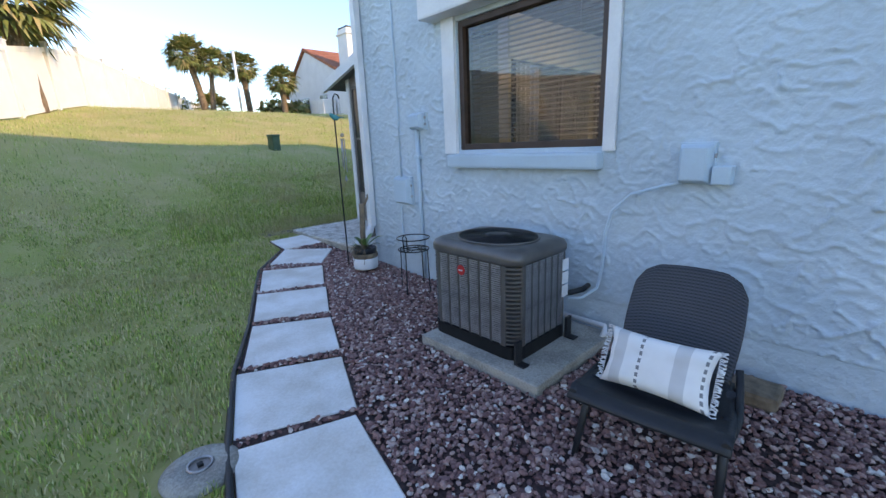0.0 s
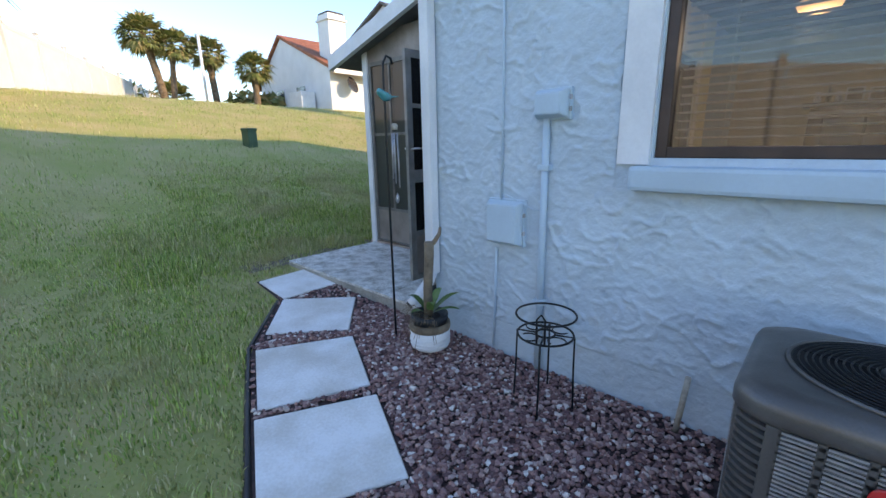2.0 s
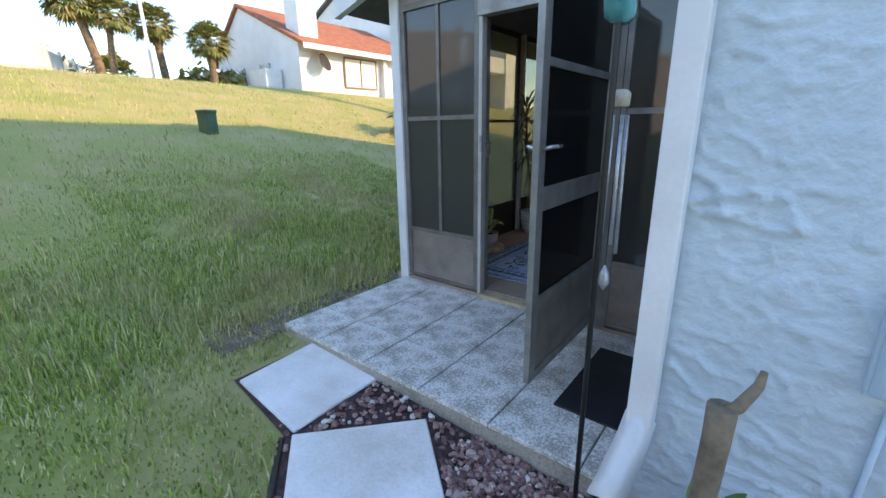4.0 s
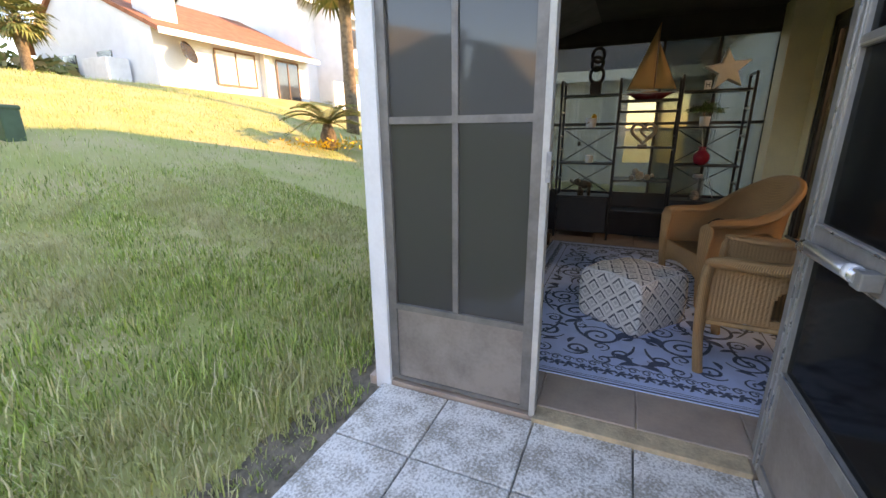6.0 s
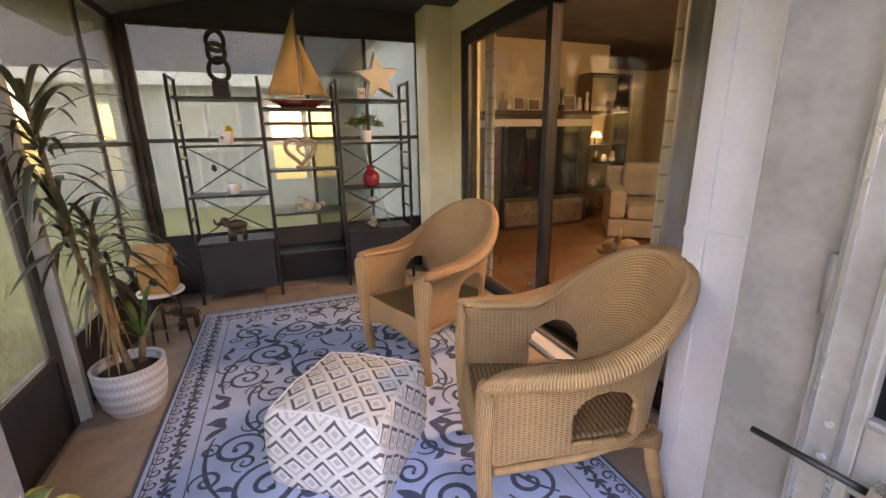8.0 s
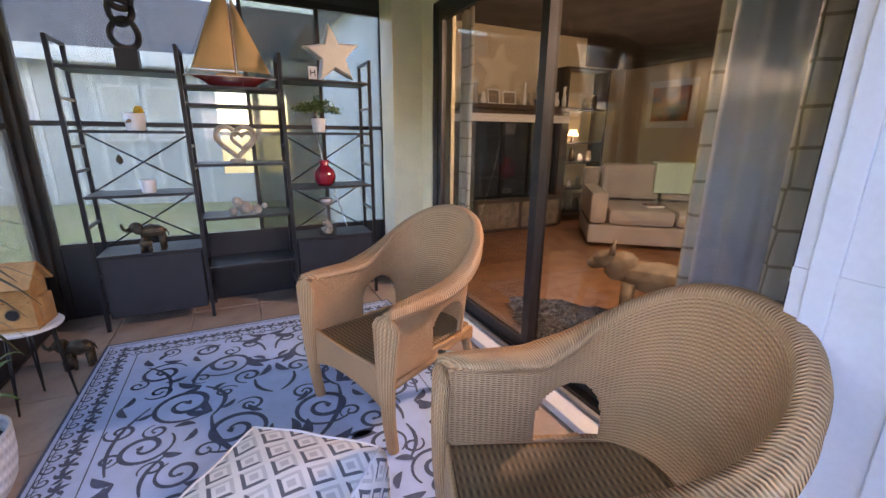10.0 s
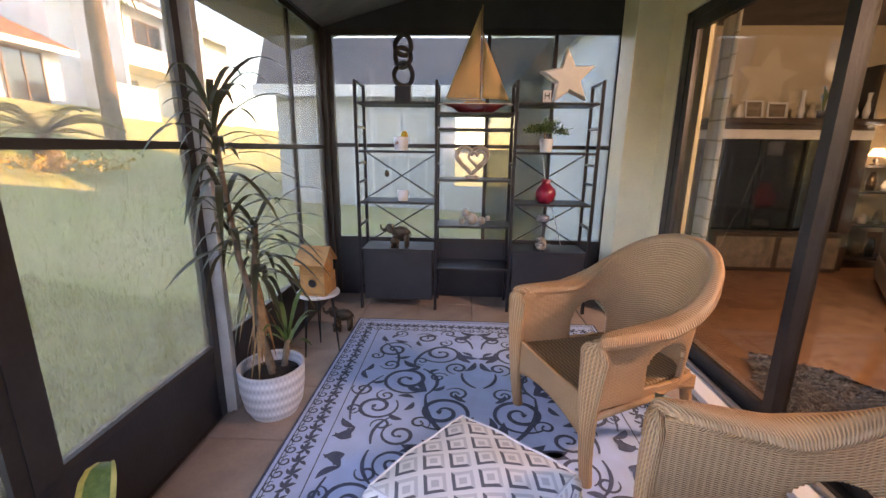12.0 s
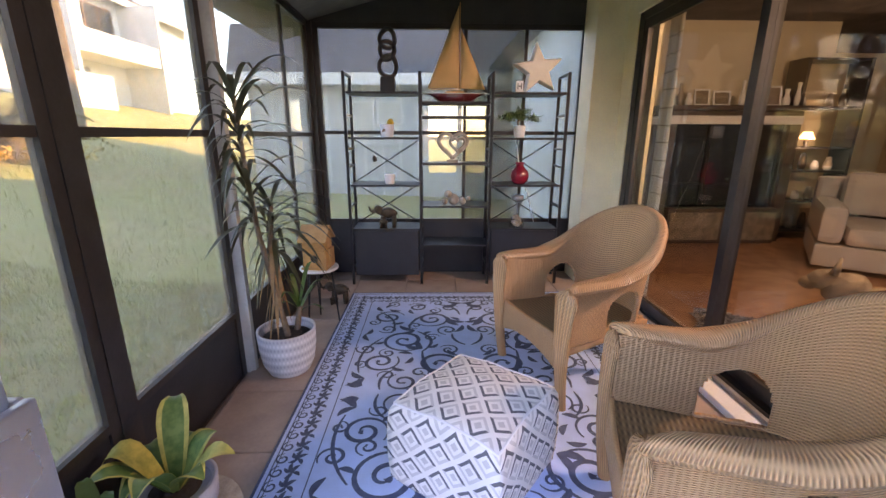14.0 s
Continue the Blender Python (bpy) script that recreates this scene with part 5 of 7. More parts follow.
    for x, y, r, a0, turns, w, sg in ((0.48, 0.13, 0.06, 1.0, 1.4, 0.007, -1), (0.20, 0.31, 0.05, 4.0, 1.3, 0.006, 1), (0.44, 0.52, 0.05, 0.2, 1.4, 0.006, 1), (0.80, 0.55, 0.06, 2.0, 1.4, 0.007, 1), (0.86, 0.36, 0.05, 3.5, 1.3, 0.006, -1), (1.14, 0.22, 0.05, 0.0, 1.3, 0.006, -1), (0.17, 0.50, 0.045, 2.0, 1.3, 0.006, -1), (0.66, 0.24, 0.05, 5.0, 1.3, 0.006, 1), (0.92, 0.66, 0.045, 0.0, 1.3, 0.006, -1), (1.28, 0.55, 0.05, 3.0, 1.4, 0.006, 1), (1.30, 0.20, 0.05, 2.0, 1.3, 0.006, -1), (0.30, 0.67, 0.04, 3.0, 1.3, 0.006, 1)):
        strokes.append(spiral(x, y, r, a0, turns, w, sg))
    for x, y, a, L, w in ((0.40, 0.08, 0.6, 0.10, 0.016), (0.56, 0.20, 2.2, 0.09, 0.015), (0.22, 0.40, 1.0, 0.09, 0.016), (0.70, 0.30, 5.4, 0.08, 0.014), (0.92, 0.44, 1.8, 0.10, 0.016), (1.08, 0.38, 0.3, 0.09, 0.015), (0.38, 0.36, 2.6, 0.09, 0.016), (0.60, 0.55, 1.9, 0.08, 0.014), (1.20, 0.60, 5.6, 0.08, 0.014), (1.00, 0.10, 3.9, 0.09, 0.015), (1.26, 0.28, 1.4, 0.09, 0.015), (0.06, 0.62, 1.2, 0.09, 0.018), (0.06, 0.62, 0.3, 0.08, 0.015)):
        strokes.append(leaf(x, y, a, L, w))
    for sx in (1, -1):
        for sy in (1, -1):
            for k, (pts, ws) in enumerate(strokes):
                ribbon(dark, [(sx * a * 0.93, sy * b) for a, b in pts], [w * 1.02 for w in ws], zz + 0.00004 * k)
    bmesh.ops.recalc_face_normals(dark, faces=dark.faces[:])
    # border: lines, and sprigs between them
    def line(i, w):
        for a, b in (((-hx + i, -hy + i), (hx - i, -hy + i)), ((hx - i, -hy + i), (hx - i, hy - i)), ((hx - i, hy - i), (-hx + i, hy - i)), ((-hx + i, hy - i), (-hx + i, -hy + i))):
            ribbon(dark, [a, b], [w, w], zz + 0.0006)
    line(0.006, 0.006), line(0.03, 0.0025), line(0.045, 0.002), line(0.195, 0.0025)
    def sprig(x, y, a, k):
        for da, L in ((0, 0.055), (0.8, 0.045), (-0.8, 0.045), (2.3, 0.04), (-2.3, 0.04)):
            ribbon(dark, *leaf(x, y, a + da + 0.2 * k, L, 0.009), zz)
        ribbon(dark, *spiral(x + 0.062 * math.cos(a + 1.57), y + 0.062 * math.sin(a + 1.57), 0.025, a, 1.2, 0.004), zz)
    n = 38
    for i in range(n):
        x = -hx + 0.12 + (2 * hx - 0.24) * i / (n - 1)
        for s in (-1, 1):
            sprig(x, s * (hy - 0.12), 0 if s > 0 else math.pi, i % 3 - 1)
    for i in range(1, 23):
        y = -hy + 0.12 + (2 * hy - 0.24) * i / 23
        for s in (-1, 1):
            sprig(s * (hx - 0.12), y, 1.57 * s, i % 3 - 1)
    bmesh.ops.recalc_face_normals(dark, faces=dark.faces[:])
    for f in dark.faces:
        if f.normal.z < 0:
            f.normal_flip()
    part("scroll_print", dark, M_SLATE, ob, "slate blue printed scrollwork")


rug()


# ---- wicker armchairs ----
def wicker_chair():
    ob = thing("wicker_armchair", "brown wicker barrel armchair standing on the rug", "armchair")
    # local: x to the side, y to the front, z from the floor
    def plan(u):
        """The shell seen from above: along one arm, round the back, along the other."""
        t = 2 * u - 1
        s = abs(t)
        if s > 0.55:
            k = (s - 0.55) / 0.45
            return Vector((math.copysign(0.262 + 0.024 * k, t), -0.05 + 0.40 * k))
        a = s / 0.55 * math.pi / 2
        return Vector((math.copysign(0.262 * math.sin(a) ** 0.9, t), -0.05 - 0.235 * math.cos(a)))
    def rim(u):
        s = abs(2 * u - 1)
        return 0.635 + 0.275 * (0.5 + 0.5 * math.cos(math.pi * min(s / 0.72, 1))) ** 0.85 - 0.02 * max(0, s - 0.85)
    def flare(u):
        s = abs(2 * u - 1)
        return 0.06 * (1 - min(s / 0.7, 1) ** 2)
    def shell(u, v):
        p = plan(u)
        z = 0.33 + (rim(u) - 0.33) * v
        out = p.normalized()
        q = p + out * (flare(u) * v ** 1.3)
        return Vector((q.x, q.y, z))
    def keep(u, v):
        s = abs(2 * u - 1)
        z = 0.33 + (rim(u) - 0.33) * v
        return not (((s - 0.555) / 0.14) ** 2 + (max(z - 0.45, 0) / 0.115) ** 2 < 1 and z > 0.37)
    bm = B(); sheet(bm, 170, 70, shell, 2.0, 0.45, keep); thicken(bm, 0.022); part("back_shell", bm, M_WEAVE, ob)
    # rolled rim
    pts = []
    for i in range(61):
        u = i / 60
        p = shell(u, 1)
        pts.append(p + Vector((0, 0, 0.004)))
    bm = B()
    uvl = bm.loops.layers.uv.verify()
    def roll(u, v):
        i = min(int(u * 60), 59)
        f = u * 60 - i
        p = pts[i].lerp(pts[i + 1], f)
        d = (pts[i + 1] - pts[i]).normalized()
        o = Vector((plan(u).x, plan(u).y, 0)).normalized()
        s = abs(2 * u - 1)
        wide = 0.032 + 0.034 * min(max((s - 0.35) / 0.3, 0), 1)
        a = v * math.tau
        up = Vector((0, 0, 1))
        k = 1 if s < 0.93 else math.sqrt(max(0, 1 - ((s - 0.93) / 0.07) ** 2))
        return p + o * (wide * k * math.cos(a) + wide * 0.35) + up * 0.032 * k * math.sin(a)
    sheet(bm, 90, 10, roll, 2.0, 0.12)
    for f in bm.faces:
        for lp in f.loops:
            lp[uvl].uv = (lp[uvl].uv.y, lp[uvl].uv.x)
    part("rolled_rim", bm, M_WEAVE, ob)
    for s in (-1, 1):
        # front of the arm: a panel under the roll that drops to the leg
        bm = B()
        def front(u, v):
            a = v * math.tau
            z = 0.64 - 0.64 * u
            w = (0.060 * (1 - u) ** 1.5 + 0.026) * math.sqrt(min(1, u / 0.07 + 0.02))
            y = 0.365 + 0.02 * math.sin(u * 3) - 0.03 * u
            return Vector((s * (0.290 + 0.012 * (1 - u)) + w * math.cos(a), y + 0.026 * math.sin(a) * math.sqrt(min(1, u / 0.07 + 0.02)), z))
        sheet(bm, 26, 12, front, 0.65, 0.2)
        part("front_leg", bm, M_WEAVE, ob)
        bm = B(); tube(bm, [(s * 0.20, -0.22, 0.36), (s * 0.20, -0.26, 0.18), (s * 0.205, -0.31, 0.0)], [0.026, 0.024, 0.02], 10); part("rear_leg", bm, M_WRAP, ob)
        bm = B(); tube(bm, [(s * 0.215, -0.235, 0.355), (s * 0.27, 0.04, 0.325), (s * 0.285, 0.34, 0.30)], 0.014, 8); part("side_rail", bm, M_WRAP, ob)
        # lower arch apron at the side
        bm = B(); sheet(bm, 20, 6, lambda u, v: Vector((s * (0.225 + 0.055 * u), -0.26 + 0.60 * u, 0.335 + 0.02 * v - (0.05 * (1 - v) * (abs(2 * u - 1) ** 2)))), 0.6, 0.08); part("side_apron", thicken(bm, 0.012), M_WEAVE, ob)
    bm = B(); sheet(bm, 24, 8, lambda u, v: Vector((-0.275 + 0.55 * u, 0.36 + 0.012 * math.sin(u * math.pi), 0.26 - 0.07 * abs(2 * u - 1) ** 2 * (1 - v) + 0.125 * v)), 0.63, 0.2); part("front_apron", thicken(bm, 0.016), M_WEAVE, ob)
    bm = B(); sheet(bm, 24, 24, lambda u, v: Vector(((u - 0.5) * (0.54 - 0.14 * (1 - v)), -0.25 + 0.61 * v, 0.37 - 0.018 * math.sin(u * math.pi) * math.sin(v * math.pi))), 0.62, 0.66); part("seat", thicken(bm, 0.018), M_SEAT, ob, "dark slatted wicker seat")
    return ob


M_SEAT = pattern_mat("wicker_seat", "weave", (0.13, 0.07, 0.03), (0.42, 0.25, 0.12), 0.05, 0.022, 0.55, 0.8, 0.004)
chair = wicker_chair()
chair.matrix_world = pose(5.955, 4.505, FZ + 0.006, 0, 0, 21)
tagged(chair, group="porch armchairs")
two = copy_thing(chair, pose(4.755, 4.43, FZ + 0.006, 0, 0, -17))
two["label"] = "brown wicker barrel armchair with a mint cushion edge"


def seat_cushion():
    bm = B(); soft_slab(bm, 0.40, 0.34, 0.06, 12)
    ob = part("cushion", bm, M_MINT)
    ob.matrix_world = pose(5.178, 4.505, 0.63, 0, 90, -17)
    tagged(ob, "pale mint cushion tucked over the chair arm", "cushion")


seat_cushion()


def pouf():
    bm = B()
    uvl = bm.loops.layers.uv.verify()
    h, s = 0.37, 0.47
    bmesh.ops.create_cube(bm, size=2)
    bmesh.ops.subdivide_edges(bm, edges=bm.edges[:], cuts=15, use_grid_fill=True)
    for f in bm.faces:
        nrm = f.normal.copy()
        for lp in f.loops:
            c = lp.vert.co
            if abs(nrm.z) > 0.5:
                lp[uvl].uv = (c.x * s / 2, c.y * s / 2)
            elif abs(nrm.x) > 0.5:
                lp[uvl].uv = (c.y * s / 2 * nrm.x, c.z * h / 2 + 0.37)
            else:
                lp[uvl].uv = (-c.x * s / 2 * nrm.y, c.z * h / 2 + 0.37)
        f.smooth = True
    def stuffed(x, y, z):
        bulge = 1 + 0.045 * (1 - z * z) - 0.03 * (1 - max(abs(x), abs(y)) * min(abs(x), abs(y)))
        k = 0.95 if abs(z) > 0.99 else 1
        top = 0.09 * (1 - max(x * x, y * y)) * max(z, 0) - 0.05 * max(z, 0) * (x * x * y * y)
        return Vector((x * s / 2 * bulge * k, y * s / 2 * bulge * k, (z * 0.5 + 0.5) * h + top * 0.35 + 0.012 * noise.noise((x * 1.7, y * 1.7, z * 2))))
    for v in bm.verts:
        v.co = stuffed(*v.co)
    ob = thing("pouf", "white fabric pouf with grey chevron print", "pouf", pose(5.17, 5.19, FZ + 0.004, 0, 0, 52))
    part("cover", bm, M_POUF, ob)
    for a in range(4):
        q = Matrix.Rotation(a * math.pi / 2, 3, "Z")
        pts = [stuffed(*(q @ Vector((-1 + i / 6, 1, 1)))) for i in range(13)]
        bm = B(); tube(bm, pts, 0.005, 6); part("piping", bm, M_WHITE, ob, "pale fabric piping")


pouf()


# ---- shelving and what stands on it ----
def bookcase():
    ob = thing("bookcase", "black metal three-bay open bookcase before the window", "bookcase")
    X0, X1 = 7.42, 7.70
    for y in (6.085, 5.46, 4.855, 4.225):
        for x in (X0, X1):
            bm = B(); box(bm, x - 0.012, x + 0.012, y - 0.012, y + 0.012, FZ, 2.02, 0.002); part("post", bm, M_BLACK, ob)
        for z in (0.35, 0.55, 0.90, 1.25, 1.40, 1.68, 2.008):
            bm = B(); box(bm, X0 + 0.012, X1 - 0.012, y - 0.009, y + 0.009, z - 0.009, z + 0.009); part("rung", bm, M_BLACK, ob)
    for a, b, zs in ((6.07, 5.475, (0.71, 1.10, 1.50, 1.865)), (5.445, 4.87, (0.56, 0.915, 1.285, 1.675, 1.79)), (4.84, 4.24, (0.71, 1.10, 1.50, 1.865))):
        for z in zs:
            bm = B(); box(bm, X0 - 0.012, X1 + 0.012, b, a, z - 0.018, z, 0.002); part("shelf_board", bm, M_BLACKP, ob)
        if len(zs) == 4:
            bm = B(); box(bm, X0, X1, b + 0.01, a - 0.01, 0.27, 0.688, 0.006); part("storage_box", bm, M_RESIN, ob, "black closed storage box")
            for p, q in (((a, 1.48), (b, 1.10)), ((b, 1.48), (a, 1.10)), ((a, 1.08), (b, 0.71)), ((b, 1.08), (a, 0.71))):
                bm = B(); tube(bm, [(X1, p[0], p[1]), (X1, q[0], q[1])], 0.006, 6); part("cross_brace", bm, M_BLACK, ob)


bookcase()
SX = 7.53


def torus_path(r, n=28, squash=1.0, plane="yz", twist=0.0):
    return [(twist * math.sin(2 * a), r * math.cos(a), r * squash * math.sin(a)) for a in [i * math.tau / n for i in range(n)]]


def knot():
    ob = thing("knot_sculpture", "black looped knot sculpture on a square base", "sculpture", pose(SX, 5.73, 1.865))
    bm = B(); box(bm, -0.05, 0.05, -0.06, 0.06, 0, 0.12, 0.004); part("base", bm, M_RESIN, ob)
    for z, r, t in ((0.21, 0.072, 0.03), (0.33, 0.06, -0.03), (0.42, 0.062, 0.03)):
        bm = B(); tube(bm, [(t * math.sin(a * 2) + 0.01, r * math.cos(a), z + 1.15 * r * math.sin(a)) for a in [i * math.tau / 28 for i in range(28)]], 0.019, 9, closed=True); part("loop", bm, M_RESIN, ob)


def star():
    bm = B()
    rows = []
    R, r, t = 0.215, 0.095, 0.055
    out = [(((R if i % 2 == 0 else r) * math.sin(i * math.pi / 5)), ((R if i % 2 == 0 else r) * math.cos(i * math.pi / 5))) for i in range(10)]
    loft(bm, [[(-t, 0.85 * y, 0.85 * z) for y, z in out], [(-t * 0.55, y, z) for y, z in out], [(t * 0.55, y, z) for y, z in out], [(t, 0.85 * y, 0.85 * z) for y, z in out]], False)
    ob = part("star_decoration", bm, M_STARP)
    ob.matrix_world = pose(SX, 4.47, 1.865 + 0.185, -6, 0, 0)
    tagged(ob, "cream paper star standing on the bookcase", "star decoration")
    ob = thing("letter_tag", "small white card with a letter on the shelf", "card", pose(SX - 0.08, 4.63, 1.865))
    bm = B(); box(bm, -0.004, 0.004, -0.03, 0.03, 0, 0.09, 0.002); part("card", bm, M_WHITE, ob)
    for y0, y1 in ((0.012, 0.018), (-0.018, -0.012)):
        bm = B(); box(bm, -0.006, -0.004, y0, y1, 0.025, 0.07); part("stroke", bm, M_BLACK, ob)
    bm = B(); box(bm, -0.006, -0.004, -0.012, 0.012, 0.045, 0.053); part("stroke", bm, M_BLACK, ob)


def sailboat():
    ob = thing("model_sailboat", "model sailboat with tan sails and red hull", "model boat", pose(SX - 0.02, 5.16, 1.79))
    def hull(u, v):
        a = (v - 0.5) * math.pi
        t = 2 * u - 1
        w = 0.055 * (1 - abs(t) ** 2.5)
        return Vector((w * math.sin(a) if w > 0 else 0, t * (0.285 - 0.10 * math.cos(a) * abs(t)), 0.035 - 0.085 * math.cos(a) * (1 - t * t) ** 0.7 + 0.0))
    bm = B(); sheet(bm, 24, 12, hull); bm.transform(pose(0, 0, 0.03)); part("hull", bm, M_HULL, ob)
    bm = B()
    prism(bm, [(0.052 * (1 - abs(t) ** 2.5), 0.285 * t) for t in [i / 10 - 1 for i in range(21)]] + [(-0.052 * (1 - abs(t) ** 2.5), 0.285 * t) for t in [1 - i / 10 for i in range(1, 20)]], 0.062, 0.07); part("deck", bm, M_WHITE, ob)
    bm = B(); box(bm, -0.03, 0.03, -0.07, 0.09, 0.07, 0.085, 0.004); part("cabin", bm, M_WOOD, ob)
    bm = B(); tube(bm, [(0, -0.03, 0.065), (0, -0.03, 0.76)], [0.006, 0.004], 8); part("mast", bm, M_WOOD, ob)
    bm = B(); tube(bm, [(0, -0.03, 0.10), (0, 0.22, 0.10)], 0.004, 6); part("boom", bm, M_WOOD, ob)
    def sail(a, b, c, bulge):
        a, b, c = Vector(a), Vector(b), Vector(c)
        bm = B()
        grid(bm, 12, 12, lambda u, v: a.lerp(b, u).lerp(c, v) + Vector((-bulge * math.sin(u * math.pi) * math.sin(v * math.pi) - 0.002, 0, 0)))
        bmesh.ops.remove_doubles(bm, verts=bm.verts[:], dist=1e-5)
        return thicken(bm, 0.002)
    part("mainsail", sail((0, -0.025, 0.11), (0, 0.235, 0.11), (0, -0.022, 0.74), 0.03), M_SAIL, ob)
    part("jib", sail((0, -0.04, 0.11), (0, -0.25, 0.10), (0, -0.036, 0.58), 0.03), M_SAIL, ob)
    for p, q in (((0, -0.03, 0.75), (0, 0.275, 0.07)), ((0, -0.03, 0.6), (0, -0.28, 0.07)), ((0.045, -0.03, 0.07), (0, -0.03, 0.6)), ((-0.045, -0.03, 0.07), (0, -0.03, 0.6))):
        bm = B(); tube(bm, [p, q], 0.0012, 4); part("rigging", bm, M_DARK, ob)
    bm = B(); box(bm, -0.03, 0.03, -0.09, 0.09, -0.0, 0.012, 0.003); part("stand", bm, M_HULL, ob)


def pot_at(name, label, y, z, r, h, m, cat="pot"):
    ob = thing(name, label, cat, pose(SX - 0.04, y, z))
    bm = B(); lathe(bm, [(r * 0.78, 0), (r * 0.85, 0.006), (r, h * 0.95), (r, h), (r * 0.88, h), (r * 0.84, h * 0.8)], seg=26); part("body", bm, m, ob)
    bm = B(); lathe(bm, [(r * 0.85, h * 0.8), (r * 0.3, h * 0.86)], seg=20); part("soil", bm, M_SOIL, ob)
    return ob


def shelf_items():
    knot(), star(), sailboat()
    ob = pot_at("bird_planter", "white planter shaped like a bird with yellow crest", 5.745, 1.50, 0.06, 0.105, M_WHITE, cat="planter")
    bm = B(); lathe(bm, [(0.02, 0), (0.03, 0.02), (0.012, 0.05)], (-0.02, -0.03, 0.10), 12); part("crest", bm, M_FOIL, ob)
    bm = B(); tube(bm, [(-0.055, 0.02, 0.06), (-0.09, 0.035, 0.045)], [0.012, 0.003], 8); part("beak", bm, M_BARK, ob)
    pot_at("small_pot", "small plain white ceramic pot on the shelf", 5.735, 1.10, 0.046, 0.085, M_WHITE)
    ob = thing("hanging_ornament", "small dark ornament hanging below the shelf", "ornament", pose(SX - 0.06, 5.86, 1.29))
    bm = B(); lathe(bm, [(0.004, 0), (0.022, 0.02), (0.016, 0.045), (0.004, 0.06)], seg=12); part("body", bm, M_BRONZEFIG, ob)
    bm = B(); tube(bm, [(0, 0, 0.06), (0, 0, 0.20)], 0.001, 4); part("thread", bm, M_BLACK, ob)
    elephant((SX - 0.03, 5.76, 0.71), 0.8, "bronze elephant figurine with raised trunk and calf")
    # hearts
    ob = thing("heart_sculpture", "pale wooden double heart sculpture on the shelf", "sculpture", pose(SX - 0.04, 5.18, 1.285))
    def heart(s, y0, z0, x0):
        return [(x0, y0 + s * 0.0625 * 16 * math.sin(t) ** 3 / 16, z0 + s * 0.0625 * (13 * math.cos(t) - 5 * math.cos(2 * t) - 2 * math.cos(3 * t) - math.cos(4 * t)) / 16) for t in [i * math.tau / 40 for i in range(40)]]
    bm = B(); tube(bm, heart(1.95, 0.0, 0.155, 0), 0.017, 8, closed=True); part("large_heart", bm, M_LIGHTWOOD, ob)
    bm = B(); tube(bm, heart(1.05, -0.04, 0.16, -0.01), 0.012, 8, closed=True); part("small_heart", bm, M_LIGHTWOOD, ob)
    bm = B(); box(bm, -0.03, 0.03, -0.05, 0.05, 0, 0.03, 0.008); part("foot", bm, M_LIGHTWOOD, ob)
    # driftwood and shells
    ob = thing("frog_figurine", "weathered grey garden figurine on the shelf", "figurine", pose(SX - 0.05, 5.15, 0.915))
    bm = B()
    for x, y, z, r in ((0, 0.02, 0.05, 0.05), (-0.03, 0.07, 0.10, 0.035), (0, -0.06, 0.035, 0.035), (-0.02, -0.11, 0.06, 0.022), (0, 0.10, 0.03, 0.03)):
        bmesh.ops.create_icosphere(bm, subdivisions=2, radius=r, matrix=pose(x, y, z))
    part("body", bm, M_LIGHTWOOD, ob)
    # bonsai
    ob = pot_at("bonsai", "small green bonsai in a white pot", 4.605, 1.50, 0.052, 0.10, M_WHITE, cat="bonsai")
    bm = B(); tube(bm, [(0, 0, 0.08), (0.0, 0.02, 0.13), (0, -0.01, 0.17)], [0.012, 0.009, 0.006], 7); part("trunk", bm, M_BARK, ob)
    V, Fc = [], []
    for i in range(900):
        c = ((0, 0.11, 0.165), (0, 0.05, 0.19), (0, -0.03, 0.21), (0, -0.11, 0.165), (0, 0, 0.17))[i % 5]
        p = np.array(c) + rng.normal(0, 1, 3) * (0.028, 0.032, 0.014)
        a, b = rng.normal(0, 1, 3), rng.normal(0, 1, 3)
        a, b = a / np.linalg.norm(a) * 0.012, b / np.linalg.norm(b) * 0.007
        k = len(V)
        V += [p - a, p + b, p + a, p - b]
        Fc.append([k, k + 1, k + 2, k + 3])
    o = from_arrays("crown", [tuple(v) for v in V], Fc, M_GREENLEAF); o.parent = ob
    # vase, jar, cord
    ob = thing("red_vase", "deep red ruffled ceramic vase on the shelf", "vase", pose(SX - 0.04, 4.585, 1.10))
    bm = B(); lathe(bm, [(0.045, 0), (0.07, 0.025), (0.083, 0.07), (0.075, 0.115), (0.04, 0.15), (0.03, 0.165), (0.045, 0.19), (0.038, 0.19), (0.024, 0.165)], seg=32)
    for v in bm.verts:
        a = math.atan2(v.co.y, v.co.x); v.co.x *= 1 + 0.03 * math.cos(10 * a); v.co.y *= 1 + 0.03 * math.cos(10 * a)
    part("body", bm, M_RED, ob)
    ob = thing("glass_jar", "clear glass jar of shells with silver lid", "jar", pose(SX - 0.05, 4.59, 0.71))
    bm = B(); lathe(bm, [(0.06, 0), (0.068, 0.012), (0.068, 0.19), (0.045, 0.225), (0.045, 0.25)], seg=28); part("glass", bm, M_CLEAR, ob).visible_shadow = False
    bm = B(); lathe(bm, [(0.05, 0.25), (0.05, 0.285), (0.046, 0.29)], seg=28); part("lid", bm, M_COIL, ob, "silver screw lid")
    bm = B()
